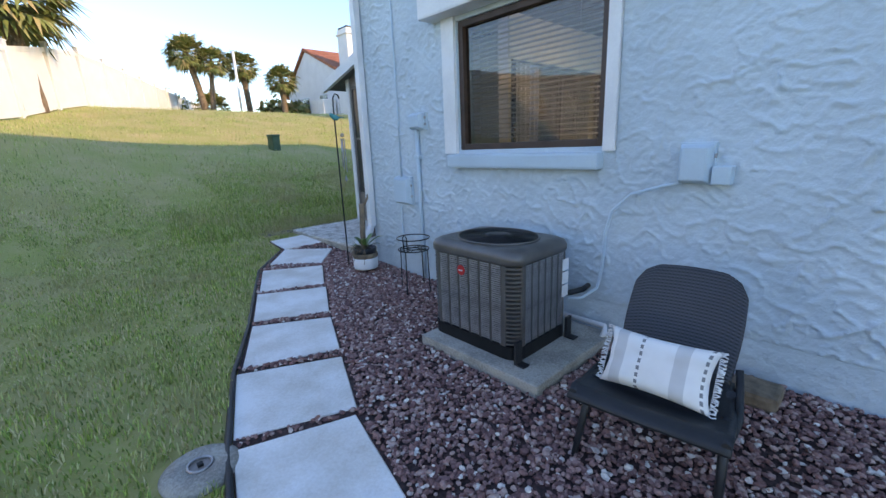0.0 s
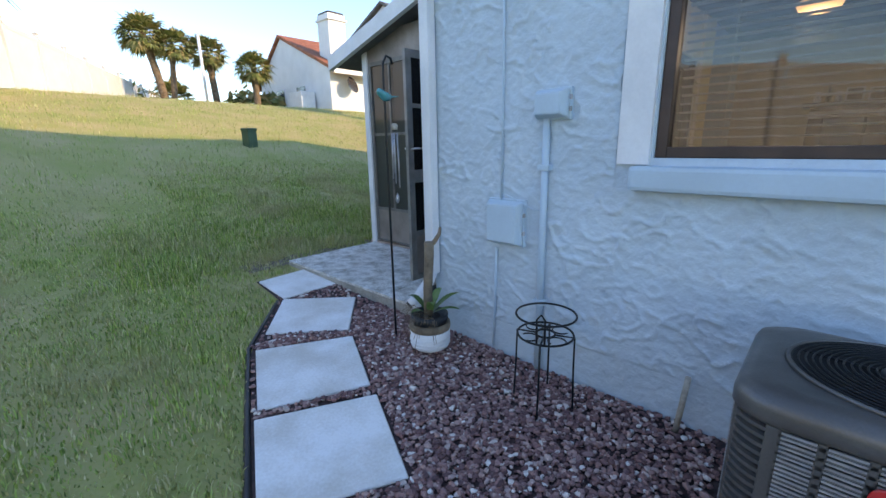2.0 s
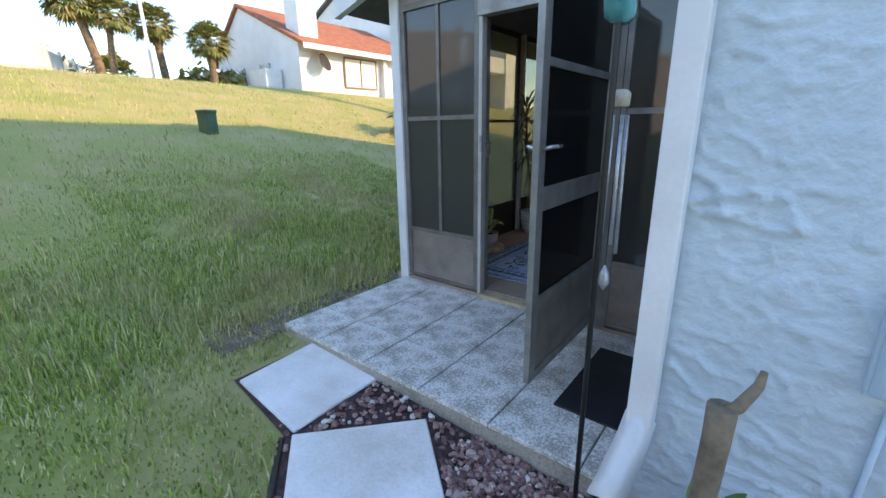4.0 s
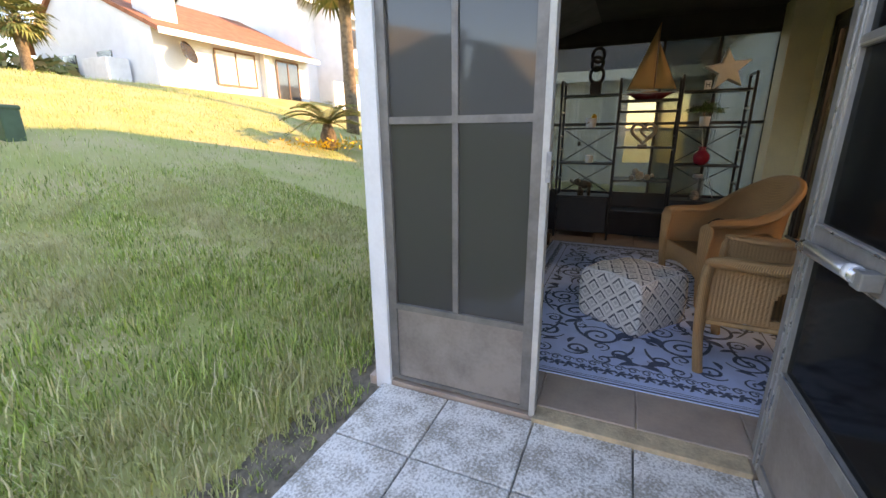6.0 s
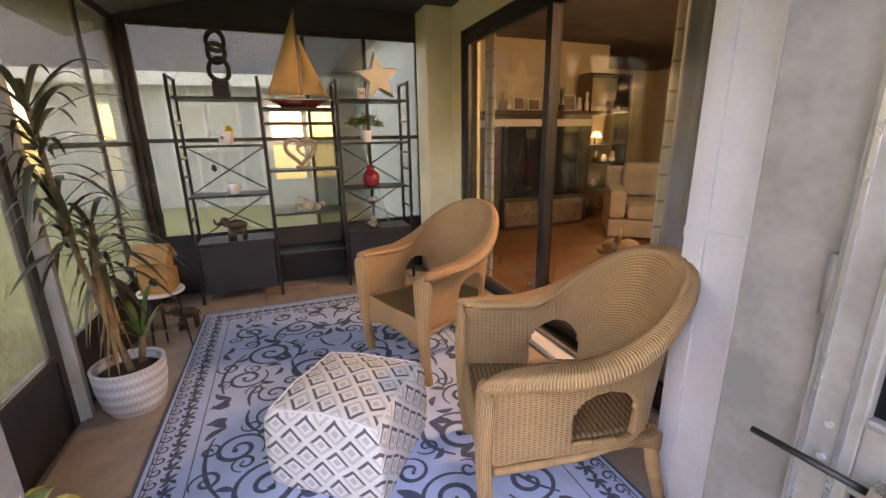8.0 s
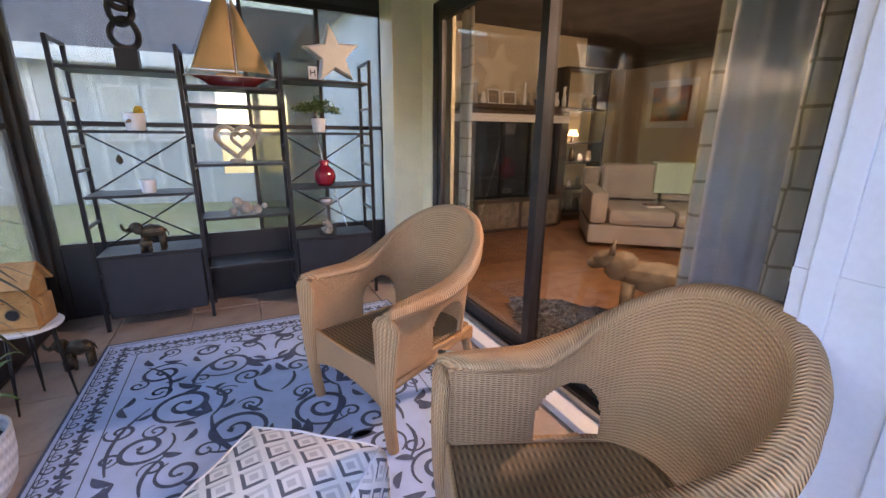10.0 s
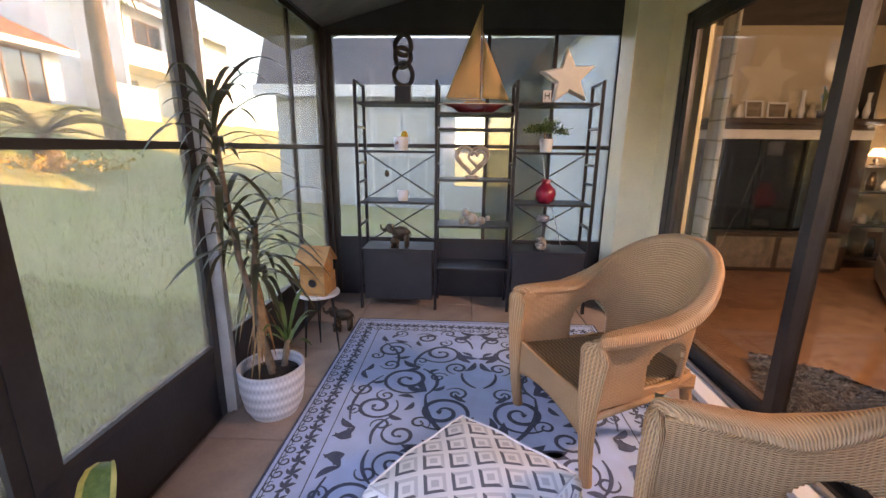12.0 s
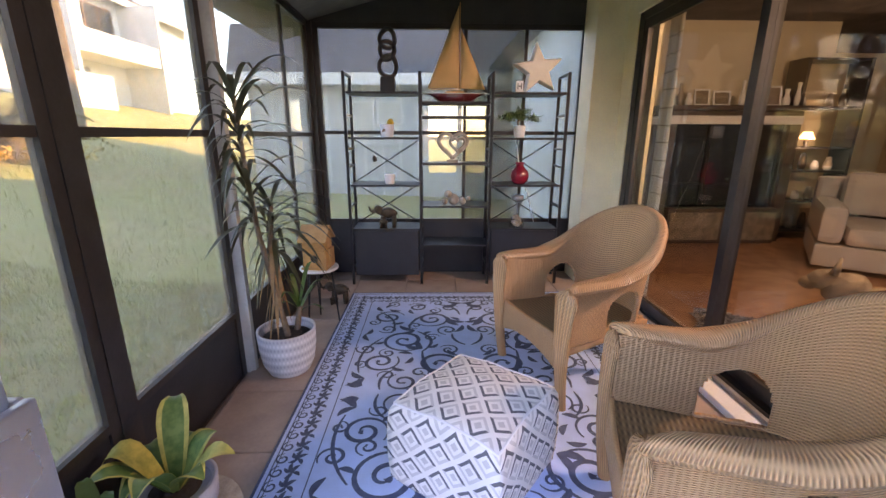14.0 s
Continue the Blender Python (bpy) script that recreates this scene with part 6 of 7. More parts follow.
    for i in range(26):
        a, r = rng.uniform(0, 6.28), rng.uniform(0, 0.045)
        bmesh.ops.create_icosphere(bm, subdivisions=1, radius=rng.uniform(0.012, 0.02), matrix=pose(r * math.cos(a), r * math.sin(a), rng.uniform(0.02, 0.10)))
    tagged(part("shells", bm, M_LIGHTWOOD, ob), kind="stuff")
    run("lamp_cord", "thin white electric cord behind the shelves", [(SX + 0.1, 4.60, 1.48), (SX + 0.11, 4.57, 1.3), (SX + 0.1, 4.52, 1.12), (SX + 0.1, 4.45, 0.9), (SX + 0.1, 4.40, 0.73)], 0.004, M_WHITE, "cord")


def elephant(at, k, label):
    """A standing elephant as one plain figure."""
    bm = B()
    def blob(x, y, z, sx, sy, sz):
        bmesh.ops.create_icosphere(bm, subdivisions=2, radius=1, matrix=pose(x, y, z) @ Matrix.Diagonal((sx, sy, sz, 1)))
    blob(0, 0, 0.16, 0.055, 0.10, 0.065), blob(0, 0.11, 0.20, 0.045, 0.05, 0.05), blob(-0.035, 0.10, 0.19, 0.012, 0.035, 0.045), blob(0.035, 0.10, 0.19, 0.012, 0.035, 0.045)
    for x in (-0.03, 0.03):
        for y in (-0.065, 0.06):
            tube(bm, [(x, y, 0), (x, y, 0.13)], [0.022, 0.026], 10)
    tube(bm, [(0, 0.14, 0.20), (0, 0.175, 0.175), (0, 0.20, 0.19), (0, 0.21, 0.235)], [0.022, 0.018, 0.014, 0.010], 8)
    tube(bm, [(0, -0.095, 0.18), (0, -0.115, 0.12)], [0.008, 0.004], 6)
    for s in (-1, 1):
        tube(bm, [(s * 0.02, 0.14, 0.18), (s * 0.025, 0.18, 0.165)], [0.006, 0.002], 6)
    blob(-0.07, 0.05, 0.07, 0.03, 0.05, 0.035)
    for y in (0.02, 0.08):
        tube(bm, [(-0.07, y, 0), (-0.07, y, 0.06)], 0.014, 8)
    ob = part("elephant_figurine", bm, M_BRONZEFIG)
    ob.matrix_world = pose(*at) @ Matrix.Diagonal((k, k, k, 1))
    tagged(ob, label, "figurine")


shelf_items()


# ---- plants and small table by the window ----
def side_table():
    ob = thing("side_table", "small round white side table with dark legs", "side table", pose(6.63, 6.17, FZ))
    bm = B(); lathe(bm, [(0.13, 0.405), (0.135, 0.412), (0.135, 0.42), (0.13, 0.425)], seg=36); part("tabletop", bm, M_WHITE, ob)
    for i in range(3):
        a = i * math.tau / 3 + 0.4
        for s in (-1, 1):
            b = a + s * 0.12
            bm = B(); tube(bm, [(0.09 * math.cos(b), 0.09 * math.sin(b), 0.405), (0.125 * math.cos(a), 0.125 * math.sin(a), 0.0)], 0.005, 6); part("leg", bm, M_BLACK, ob)


side_table()


def birdhouse():
    ob = thing("birdhouse", "natural pine birdhouse standing on the side table", "birdhouse", pose(6.62, 6.17, FZ + 0.425, 0, 0, -6))
    bm = B(); box(bm, -0.07, 0.07, -0.08, 0.08, 0.0, 0.215); part("body", bm, M_WOOD, ob)
    bm = B()
    v = [bm.verts.new(p) for p in ((-0.07, -0.08, 0.215), (0.07, -0.08, 0.215), (0, -0.08, 0.285), (-0.07, 0.08, 0.215), (0.07, 0.08, 0.215), (0, 0.08, 0.285))]
    for f in ((0, 2, 1), (3, 4, 5), (0, 3, 5, 2), (1, 2, 5, 4), (0, 1, 4, 3)):
        bm.faces.new([v[i] for i in f])
    part("gable", bm, M_WOOD, ob)
    for s in (-1, 1):
        bm = B(); boxm(bm, pose(s * 0.050, 0, 0.249, 0, s * 45, 0), 0.145, 0.20, 0.013, 0.002); part("roof_board", bm, M_WOOD, ob)
    # no hole is cut: a dark disc paints its shaded inside
    bm = B(); lathe(bm, [(0.024, 0), (0.024, 0.003)], seg=20); bm.transform(pose(-0.0705, 0, 0.075, 0, -90, 0)); part("entrance_hole", bm, M_DARK, ob)
    bm = B(); tube(bm, [(-0.071, 0.026 * math.cos(a * math.tau / 20), 0.075 + 0.026 * math.sin(a * math.tau / 20)) for a in range(20)], 0.003, 5, closed=True); part("hole_rim", bm, M_BARK, ob)
    bm = B(); box(bm, -0.083, -0.07, -0.07, 0.07, 0.125, 0.136); part("ledge", bm, M_WOOD, ob)
    bm = B(); box(bm, -0.09, 0.085, -0.09, 0.09, -0.0, 0.010); part("base_board", bm, M_WOOD, ob)
    bm = B(); box(bm, -0.03, 0.06, -0.10, -0.08, 0.02, 0.14, 0.003); part("side_box", bm, M_WOOD, ob)


birdhouse()
elephant((6.98, 6.12, FZ), 0.72, "small dark elephant figurine on the floor tiles")


def dracaena():
    ob = thing("dracaena_plant", "tall dracaena with drooping leaves in white pot", "potted plant", pose(5.98, 6.20, FZ))
    bm = B()
    prof = [(0.10, 0.0), (0.13, 0.06), (0.145, 0.15), (0.15, 0.26)]
    sheet(bm, 40, 12, lambda u, v: Vector((np.interp(v * 0.26, [p[1] for p in prof], [p[0] for p in prof]) * math.cos(u * math.tau), np.interp(v * 0.26, [p[1] for p in prof], [p[0] for p in prof]) * math.sin(u * math.tau), v * 0.26)), 1.056, 0.275, closed_u=True)
    part("pot", thicken(bm, -0.012), M_POTW, ob)
    bm = B(); lathe(bm, [(0.09, 0.0), (0.136, 0.21), (0.08, 0.225)], seg=28); part("soil", bm, M_SOIL, ob)
    stems = [[(0.02, 0.0, 0.2), (-0.03, 0.03, 0.50), (-0.09, 0.06, 0.85), (-0.13, 0.07, 1.2), (-0.15, 0.075, 1.50)], [(-0.03, -0.02, 0.2), (-0.02, 0.02, 0.45), (-0.03, 0.03, 0.75), (0.02, 0.02, 0.98)], [(0.05, -0.04, 0.2), (0.08, -0.06, 0.36)]]
    for s in stems:
        bm = B(); tube(bm, s, [0.018 - 0.002 * i for i in range(len(s))], 8); part("stem", bm, M_BARK, ob)
    def tuft(c, n, L, drop, z0, m=M_DRAC):
        for i in range(n):
            a = i * 2.4 + rng.uniform(-0.3, 0.3)
            blade_leaf(ob, (c[0], c[1], c[2] - z0 * i / n), a, L * rng.uniform(0.7, 1.1) * (0.55 if math.sin(a) > 0.3 else 1), rng.uniform(0.06, 0.24) * (1 - i / n) + 0.03, 0.014, m, drop * rng.uniform(0.4, 1.2) * (0.4 + i / n))
    tuft(stems[0][-1], 34, 0.36, 0.20, 0.34)
    tuft((-0.12, 0.07, 1.10), 20, 0.34, 0.22, 0.25)
    tuft(stems[1][-1], 36, 0.37, 0.26, 0.30)
    tuft(stems[2][-1], 9, 0.2, 0.02, 0.05, M_GREENLEAF)
    for i in range(16):
        a = rng.uniform(0, 6.28)
        z = rng.uniform(0.5, 0.85)
        blade_leaf(ob, (-0.02, 0.02, z), a, rng.uniform(0.06, 0.12), -0.06, 0.010, M_DRY, rng.uniform(0.18, 0.3), "dry_leaf")


M_DRY = mat("dry_leaf", (0.36, 0.20, 0.09), 0.8, vary=0.4, scale=15)
dracaena()


def leaf_margin(leaf, base, az, length, up, width, droop, n=7):
    """The pale yellow border along both sides of a strap leaf."""
    b, d, s = Vector(base), Vector((math.cos(az), math.sin(az), 0)), Vector((-math.sin(az), math.cos(az), 0))
    bm = B()
    for g in (-1, 1):
        rows = []
        for i in range(n + 1):
            t = i / n
            c = b + d * length * t + Vector((0, 0, up * math.sin(t * math.pi * 0.6) * 1.2 - droop * t * t))
            w = width * (math.sin(math.pi * min(t * 0.85 + 0.13, 1)) + 0.02)
            rows.append([bm.verts.new(c + s * g * w * k + Vector((0, 0, 0.25 * w * k + 0.0015))) for k in (0.70, 1.03)])
        for p, q in zip(rows, rows[1:]):
            bm.faces.new((p[0], p[1], q[1], q[0])).smooth = True
    part("leaf_margin", bm, M_SNAKE2, leaf, "yellow leaf margin")


def snake_plant():
    ob = thing("snake_plant", "yellow-edged snake plant in a grey pot", "potted plant", pose(4.94, 6.23, FZ))
    bm = B(); lathe(bm, [(0.19, 0), (0.195, 0.03), (0.19, 0.05), (0.12, 0.052)], seg=32); part("log_stand", bm, M_LIGHTWOOD, ob, "round cut log under the pot")
    bm = B(); lathe(bm, [(0.085, 0.05), (0.125, 0.11), (0.13, 0.19), (0.115, 0.19), (0.11, 0.17)], seg=30); part("pot", bm, M_POTG, ob)
    bm = B(); lathe(bm, [(0.112, 0.165), (0.03, 0.178)], seg=20); part("soil", bm, M_SOIL, ob)
    for i in range(10):
        a = i * 2.4
        L, up, droop = rng.uniform(0.14, 0.21), rng.uniform(0.10, 0.22), 0.02 if i % 3 else 0.08
        leaf = blade_leaf(ob, (0.02 * math.cos(a), 0.02 * math.sin(a), 0.17), a, L, up, 0.048, M_SNAKE2 if i % 4 == 2 else M_SNAKE, droop)
        leaf_margin(leaf, (0.02 * math.cos(a), 0.02 * math.sin(a), 0.17), a, L, up, 0.048, droop)
    ob = thing("aloe_plant", "dark green aloe in a small pot on the floor", "potted plant", pose(4.66, 6.24, FZ))
    bm = B(); lathe(bm, [(0.07, 0), (0.10, 0.10), (0.09, 0.10)], seg=24); part("pot", bm, M_POTG, ob)
    for i in range(7):
        a = i * 2.4
        blade_leaf(ob, (0, 0, 0.09), a, rng.uniform(0.06, 0.12), rng.uniform(0.16, 0.30), 0.024, M_GREENLEAF)


M_POTG = mat("grey_pot", (0.36, 0.37, 0.42), 0.6, vary=0.2, scale=8)
M_SNAKE2 = mat("yellow_leaf", (0.66, 0.54, 0.14), 0.45, second=(0.30, 0.30, 0.07), scale=12)
snake_plant()

# ---- living room behind the sliding door ----
bm = B(); box(bm, WX + 0.2, 11.9, -3.2, DY - 0.16, 0.05, 0.165)
structure("floor_inside", bm, M_FLOORWOOD, "brown wood floor of the living room", "floor")
bm = B(); box(bm, 9.65, 9.85, 0.0, DY - 0.16, 0.17, 3.1); box(bm, 11.7, 11.9, -3.2, 0.0, 0.17, 3.1); box(bm, 9.85, 11.9, -0.002, 0.15, 0.17, 3.1); box(bm, WX + 0.2, 11.9, -3.4, -3.2, 0.17, 3.1)
structure("wall_room", bm, M_ROOMWALL, "tan living room walls", "wall")
bm = B(); box(bm, WX + 0.2, 11.9, -3.4, DY - 0.16, 3.1, 3.2)
structure("ceiling_room", bm, M_ROOMWALL, "tan living room ceiling", "ceiling")


def curtain(x0, x1, y):
    bm = B(); sheet(bm, 70, 12, lambda u, v: Vector((x0 + (x1 - x0) * u, y + 0.028 * math.sin(u * (x1 - x0) * 62) * (0.6 + 0.4 * (1 - v)), 0.22 + 2.15 * v)), (x1 - x0) * 1.5, 2.15)
    tagged(part("curtain", bm, M_CURTAIN), "white curtain with a beige honeycomb print", "curtain", "door curtains")


curtain(7.0, 7.20, DY - 0.16)
curtain(4.66, 4.93, DY - 0.17)
curtain(5.14, 5.20, DY - 0.13)
bm = B(); sheet(bm, 60, 12, lambda u, v: Vector((4.90 + 0.27 * u, DY - 0.15 + 0.022 * math.sin(u * 17) * (0.7 + 0.3 * (1 - v)), 0.22 + 2.15 * v)), 0.5, 2.15)
tagged(part("curtain", thicken(bm, 0.002), M_BLUECLOTH), "slate blue lining of the drawn-back curtain", "curtain", "door curtains")


def photo_frame(m, w, h):
    ob = thing("photo_frame", "small pale photo frame on the mantel shelf", "photo frame", m, "mantel frames")
    for y0, y1, z0, z1 in ((-w, -w + 0.02, 0, h), (w - 0.02, w, 0, h), (-w + 0.02, w - 0.02, 0, 0.02), (-w + 0.02, w - 0.02, h - 0.02, h)):
        bm = B(); box(bm, -0.012, 0.008, y0, y1, z0, z1, 0.002); part("frame_bar", bm, M_WHITE, ob)
    bm = B(); box(bm, -0.002, 0.004, -w + 0.02, w - 0.02, 0.02, h - 0.02); part("picture_card", bm, M_STATUE, ob)


def fireplace():
    """A dark hearth wall that faces the porch, with a white band, a dark shelf and a low console."""
    ob = thing("fireplace", "dark fireplace with a white band and wooden mantel shelf", "fireplace", pose(9.12, 1.62, 0.165))
    for y0, y1 in ((0.72, 0.86), (-0.86, -0.72)):
        bm = B(); box(bm, -0.06, 0.5, y0, y1, 0, 1.50, 0.006); part("surround_side", bm, M_DARKWOOD, ob)
    bm = B(); box(bm, 0.25, 0.5, -0.72, 0.72, 0, 1.50); part("fire_back", bm, M_DARK, ob)
    bm = B(); box(bm, 0.02, 0.03, -0.70, 0.70, 0.48, 1.50); part("fire_glass", bm, M_GLASSFIRE, ob, "dark glass doors")
    for y in (-0.70, -0.235, 0.235, 0.70):
        bm = B(); box(bm, -0.01, 0.019, y - 0.02, y + 0.02, 0.48, 1.50); part("door_bar", bm, M_BLACK, ob)
    bm = B(); box(bm, -0.08, 0.5, -0.86, 0.86, 1.50, 1.60, 0.006); part("white_band", bm, M_WHITE, ob, "white painted band")
    bm = B(); box(bm, -0.06, 0.5, -0.86, 0.86, 1.60, 1.66); part("frieze", bm, M_DARKWOOD, ob)
    bm = B(); box(bm, -0.14, 0.5, -0.95, 0.95, 1.66, 1.72, 0.01); part("mantel", bm, M_DARKWOOD, ob, "dark wooden mantel shelf")
    bm = B(); box(bm, -0.16, 0.0, -0.72, 0.72, 0.0, 0.46, 0.008); con = part("console", bm, M_DARKWOOD, ob, "low dark console")
    for y in (-0.36, 0.36):
        bm = B(); box(bm, -0.175, -0.161, y - 0.33, y + 0.33, 0.05, 0.41, 0.004); part("console_door", bm, M_STATUE, con)
    top = ob.matrix_world @ pose(0.02, 0, 1.72)
    for i, (y, h, r) in enumerate(((0.80, 0.16, 0.05), (0.68, 0.26, 0.035), (0.57, 0.15, 0.05), (-0.10, 0.30, 0.035), (-0.22, 0.18, 0.045), (-0.66, 0.2, 0.05), (-0.80, 0.28, 0.035))):
        o = thing("mantel_vase", "small pale vase standing on the mantel", "vase", top @ pose(0, y, 0), "mantel ornaments")
        bm = B(); lathe(bm, [(r * 0.7, 0), (r, h * 0.3), (r * 0.45, h * 0.7), (r * 0.6, h)], seg=14); part("body", bm, (M_WHITE, M_LIGHTWOOD, M_WHITE)[i % 3], o)
    photo_frame(top @ pose(0, 0.40, 0, 0, 8), 0.10, 0.20)
    photo_frame(top @ pose(0, 0.15, 0, 0, 8), 0.11, 0.18)
    photo_frame(top @ pose(0, -0.48, 0, 0, 8), 0.12, 0.24)
    o = thing("mantel_plant", "small dark spiky plant on the mantel", "potted plant", top @ pose(0, -0.33, 0))
    bm = B(); lathe(bm, [(0.04, 0), (0.055, 0.09), (0.045, 0.09)], seg=16); part("pot", bm, M_BLACKP, o)
    for i in range(9):
        blade_leaf(o, (0, 0, 0.08), i * 2.4, 0.05 + 0.01 * (i % 3), 0.16 + 0.03 * (i % 4), 0.012, M_GREENLEAF)


fireplace()


def sofa():
    ob = thing("sofa", "beige fabric sofa with a folded green throw", "sofa", pose(7.80, 0.74, 0.165, 0, 0, 51.5) @ Matrix.Diagonal((1.06, 1.06, 1.1, 1)))
    # local: x along the seat, y to the front
    bm = B(); box(bm, -1.3, 0.52, -0.75, 0.36, 0.05, 0.26, 0.03); part("base", bm, M_SOFA, ob)
    for a, b in ((-1.1, -0.4), (-0.39, 0.31)):
        bm = B(); box(bm, a, b, -0.5, 0.38, 0.265, 0.44, 0.06); part("seat_cushion", bm, M_SOFA, ob)
        bm = B(); box(bm, a, b, -0.62, -0.40, 0.45, 0.88, 0.07); part("back_cushion", bm, M_SOFA, ob)
    bm = B(); box(bm, -1.3, 0.52, -0.8, -0.63, 0.26, 0.82, 0.05); part("backrest", bm, M_SOFA, ob)
    for a in (0.32, -1.3):
        bm = B(); box(bm, a, a + 0.2, -0.62, 0.36, 0.265, 0.62, 0.07); part("armrest", bm, M_SOFA, ob)
    bm = B(); box(bm, -0.75, -0.30, -0.64, -0.36, 0.86, 0.91, 0.02); box(bm, -0.75, -0.30, -0.385, -0.35, 0.55, 0.90, 0.012); part("throw", bm, M_MINT, ob, "pale green patterned throw")
    o = thing("book", "closed dark book lying on the sofa seat", "book", ob.matrix_world @ pose(-0.2, 0.1, 0.44, 0, 0, 20))
    bm = B(); box(bm, -0.1, 0.1, -0.07, 0.07, 0.003, 0.03); part("pages", bm, M_WHITE, o)
    bm = B(); box(bm, -0.105, 0.105, -0.075, 0.075, 0.03, 0.036); box(bm, -0.105, 0.105, -0.075, 0.075, 0, 0.003); part("cover", bm, M_HULL, o)


sofa()


def statue():
    bm = B()
    def blob(x, y, z, sx, sy, sz, ry=0):
        bmesh.ops.create_icosphere(bm, subdivisions=2, radius=1, matrix=pose(x, y, z, 0, ry) @ Matrix.Diagonal((sx, sy, sz, 1)))
    blob(0, 0, 0.36, 0.24, 0.11, 0.12), blob(-0.22, 0, 0.42, 0.10, 0.08, 0.12, 30), blob(-0.31, 0, 0.46, 0.09, 0.06, 0.07, -20), blob(-0.38, 0, 0.42, 0.05, 0.045, 0.045)
    for s in (-1, 1):
        tube(bm, [(-0.28, s * 0.04, 0.51), (-0.27, s * 0.055, 0.60)], [0.022, 0.006], 8)
        tube(bm, [(-0.16, s * 0.06, 0.32), (-0.17, s * 0.065, 0)], [0.045, 0.03], 8)
        tube(bm, [(0.16, s * 0.06, 0.32), (0.17, s * 0.065, 0)], [0.05, 0.032], 8)
    tube(bm, [(0.23, 0, 0.40), (0.28, 0, 0.28)], [0.02, 0.01], 6)
    ob = part("animal_statue", bm, M_STATUE)
    ob.matrix_world = pose(5.98, 2.60, 0.168, 0, 0, -140) @ Matrix.Diagonal((1.12, 1.12, 1.0, 1))
    tagged(ob, "weathered carved wooden animal statue on the floor", "statue")


statue()
def fur_rug():
    """Long grey hair on an uneven hide."""
    ob = thing("fur_rug", "grey mottled shaggy fur rug on the wood floor", "rug", pose(6.22, 3.18, 0.166))
    r = lambda a: 0.40 * (1 + 0.18 * math.sin(3 * a + 1) + 0.10 * math.sin(7 * a))
    bm = B(); prism(bm, [(r(a) * math.cos(a), 0.85 * r(a) * math.sin(a)) for a in [i * math.tau / 40 for i in range(40)]], 0.0, 0.02); part("hide", bm, M_FUR, ob)
    V, Fc = [], []
    for i in range(9000):
        a, k = rng.uniform(0, math.tau), math.sqrt(rng.random())
        p = np.array([k * r(a) * math.cos(a), 0.85 * k * r(a) * math.sin(a), 0.018])
        q = rng.uniform(0, math.tau)
        d = np.array([math.cos(q), math.sin(q), 0]) * rng.uniform(0.02, 0.05)
        w = np.array([-math.sin(q), math.cos(q), 0]) * 0.0022
        h = np.array([0, 0, rng.uniform(0.025, 0.05)])
        j = len(V); V += [p - w, p + w, p + d * 0.6 + h + w, p + d * 1.6 + h * 0.8]; Fc.append([j, j + 1, j + 2, j + 3])
    o = from_arrays("hair", [tuple(v) for v in V], Fc, M_HAIR); o.parent = ob; tagged(o, kind="stuff")


M_HAIR = island_mat("grey_hair", [(0, (0.09, 0.085, 0.09)), (0.5, (0.26, 0.25, 0.26)), (1, (0.55, 0.53, 0.52))], 0.8, bump=0.0)
fur_rug()
bm = B(); soft_slab(bm, 0.55, 0.45, 0.16)
ob = part("floor_cushion", bm, M_WHITE); ob.matrix_world = pose(5.74, 2.90, 0.27, 8, 0, 40)
tagged(ob, "white cushion lying by the glass door", "cushion")


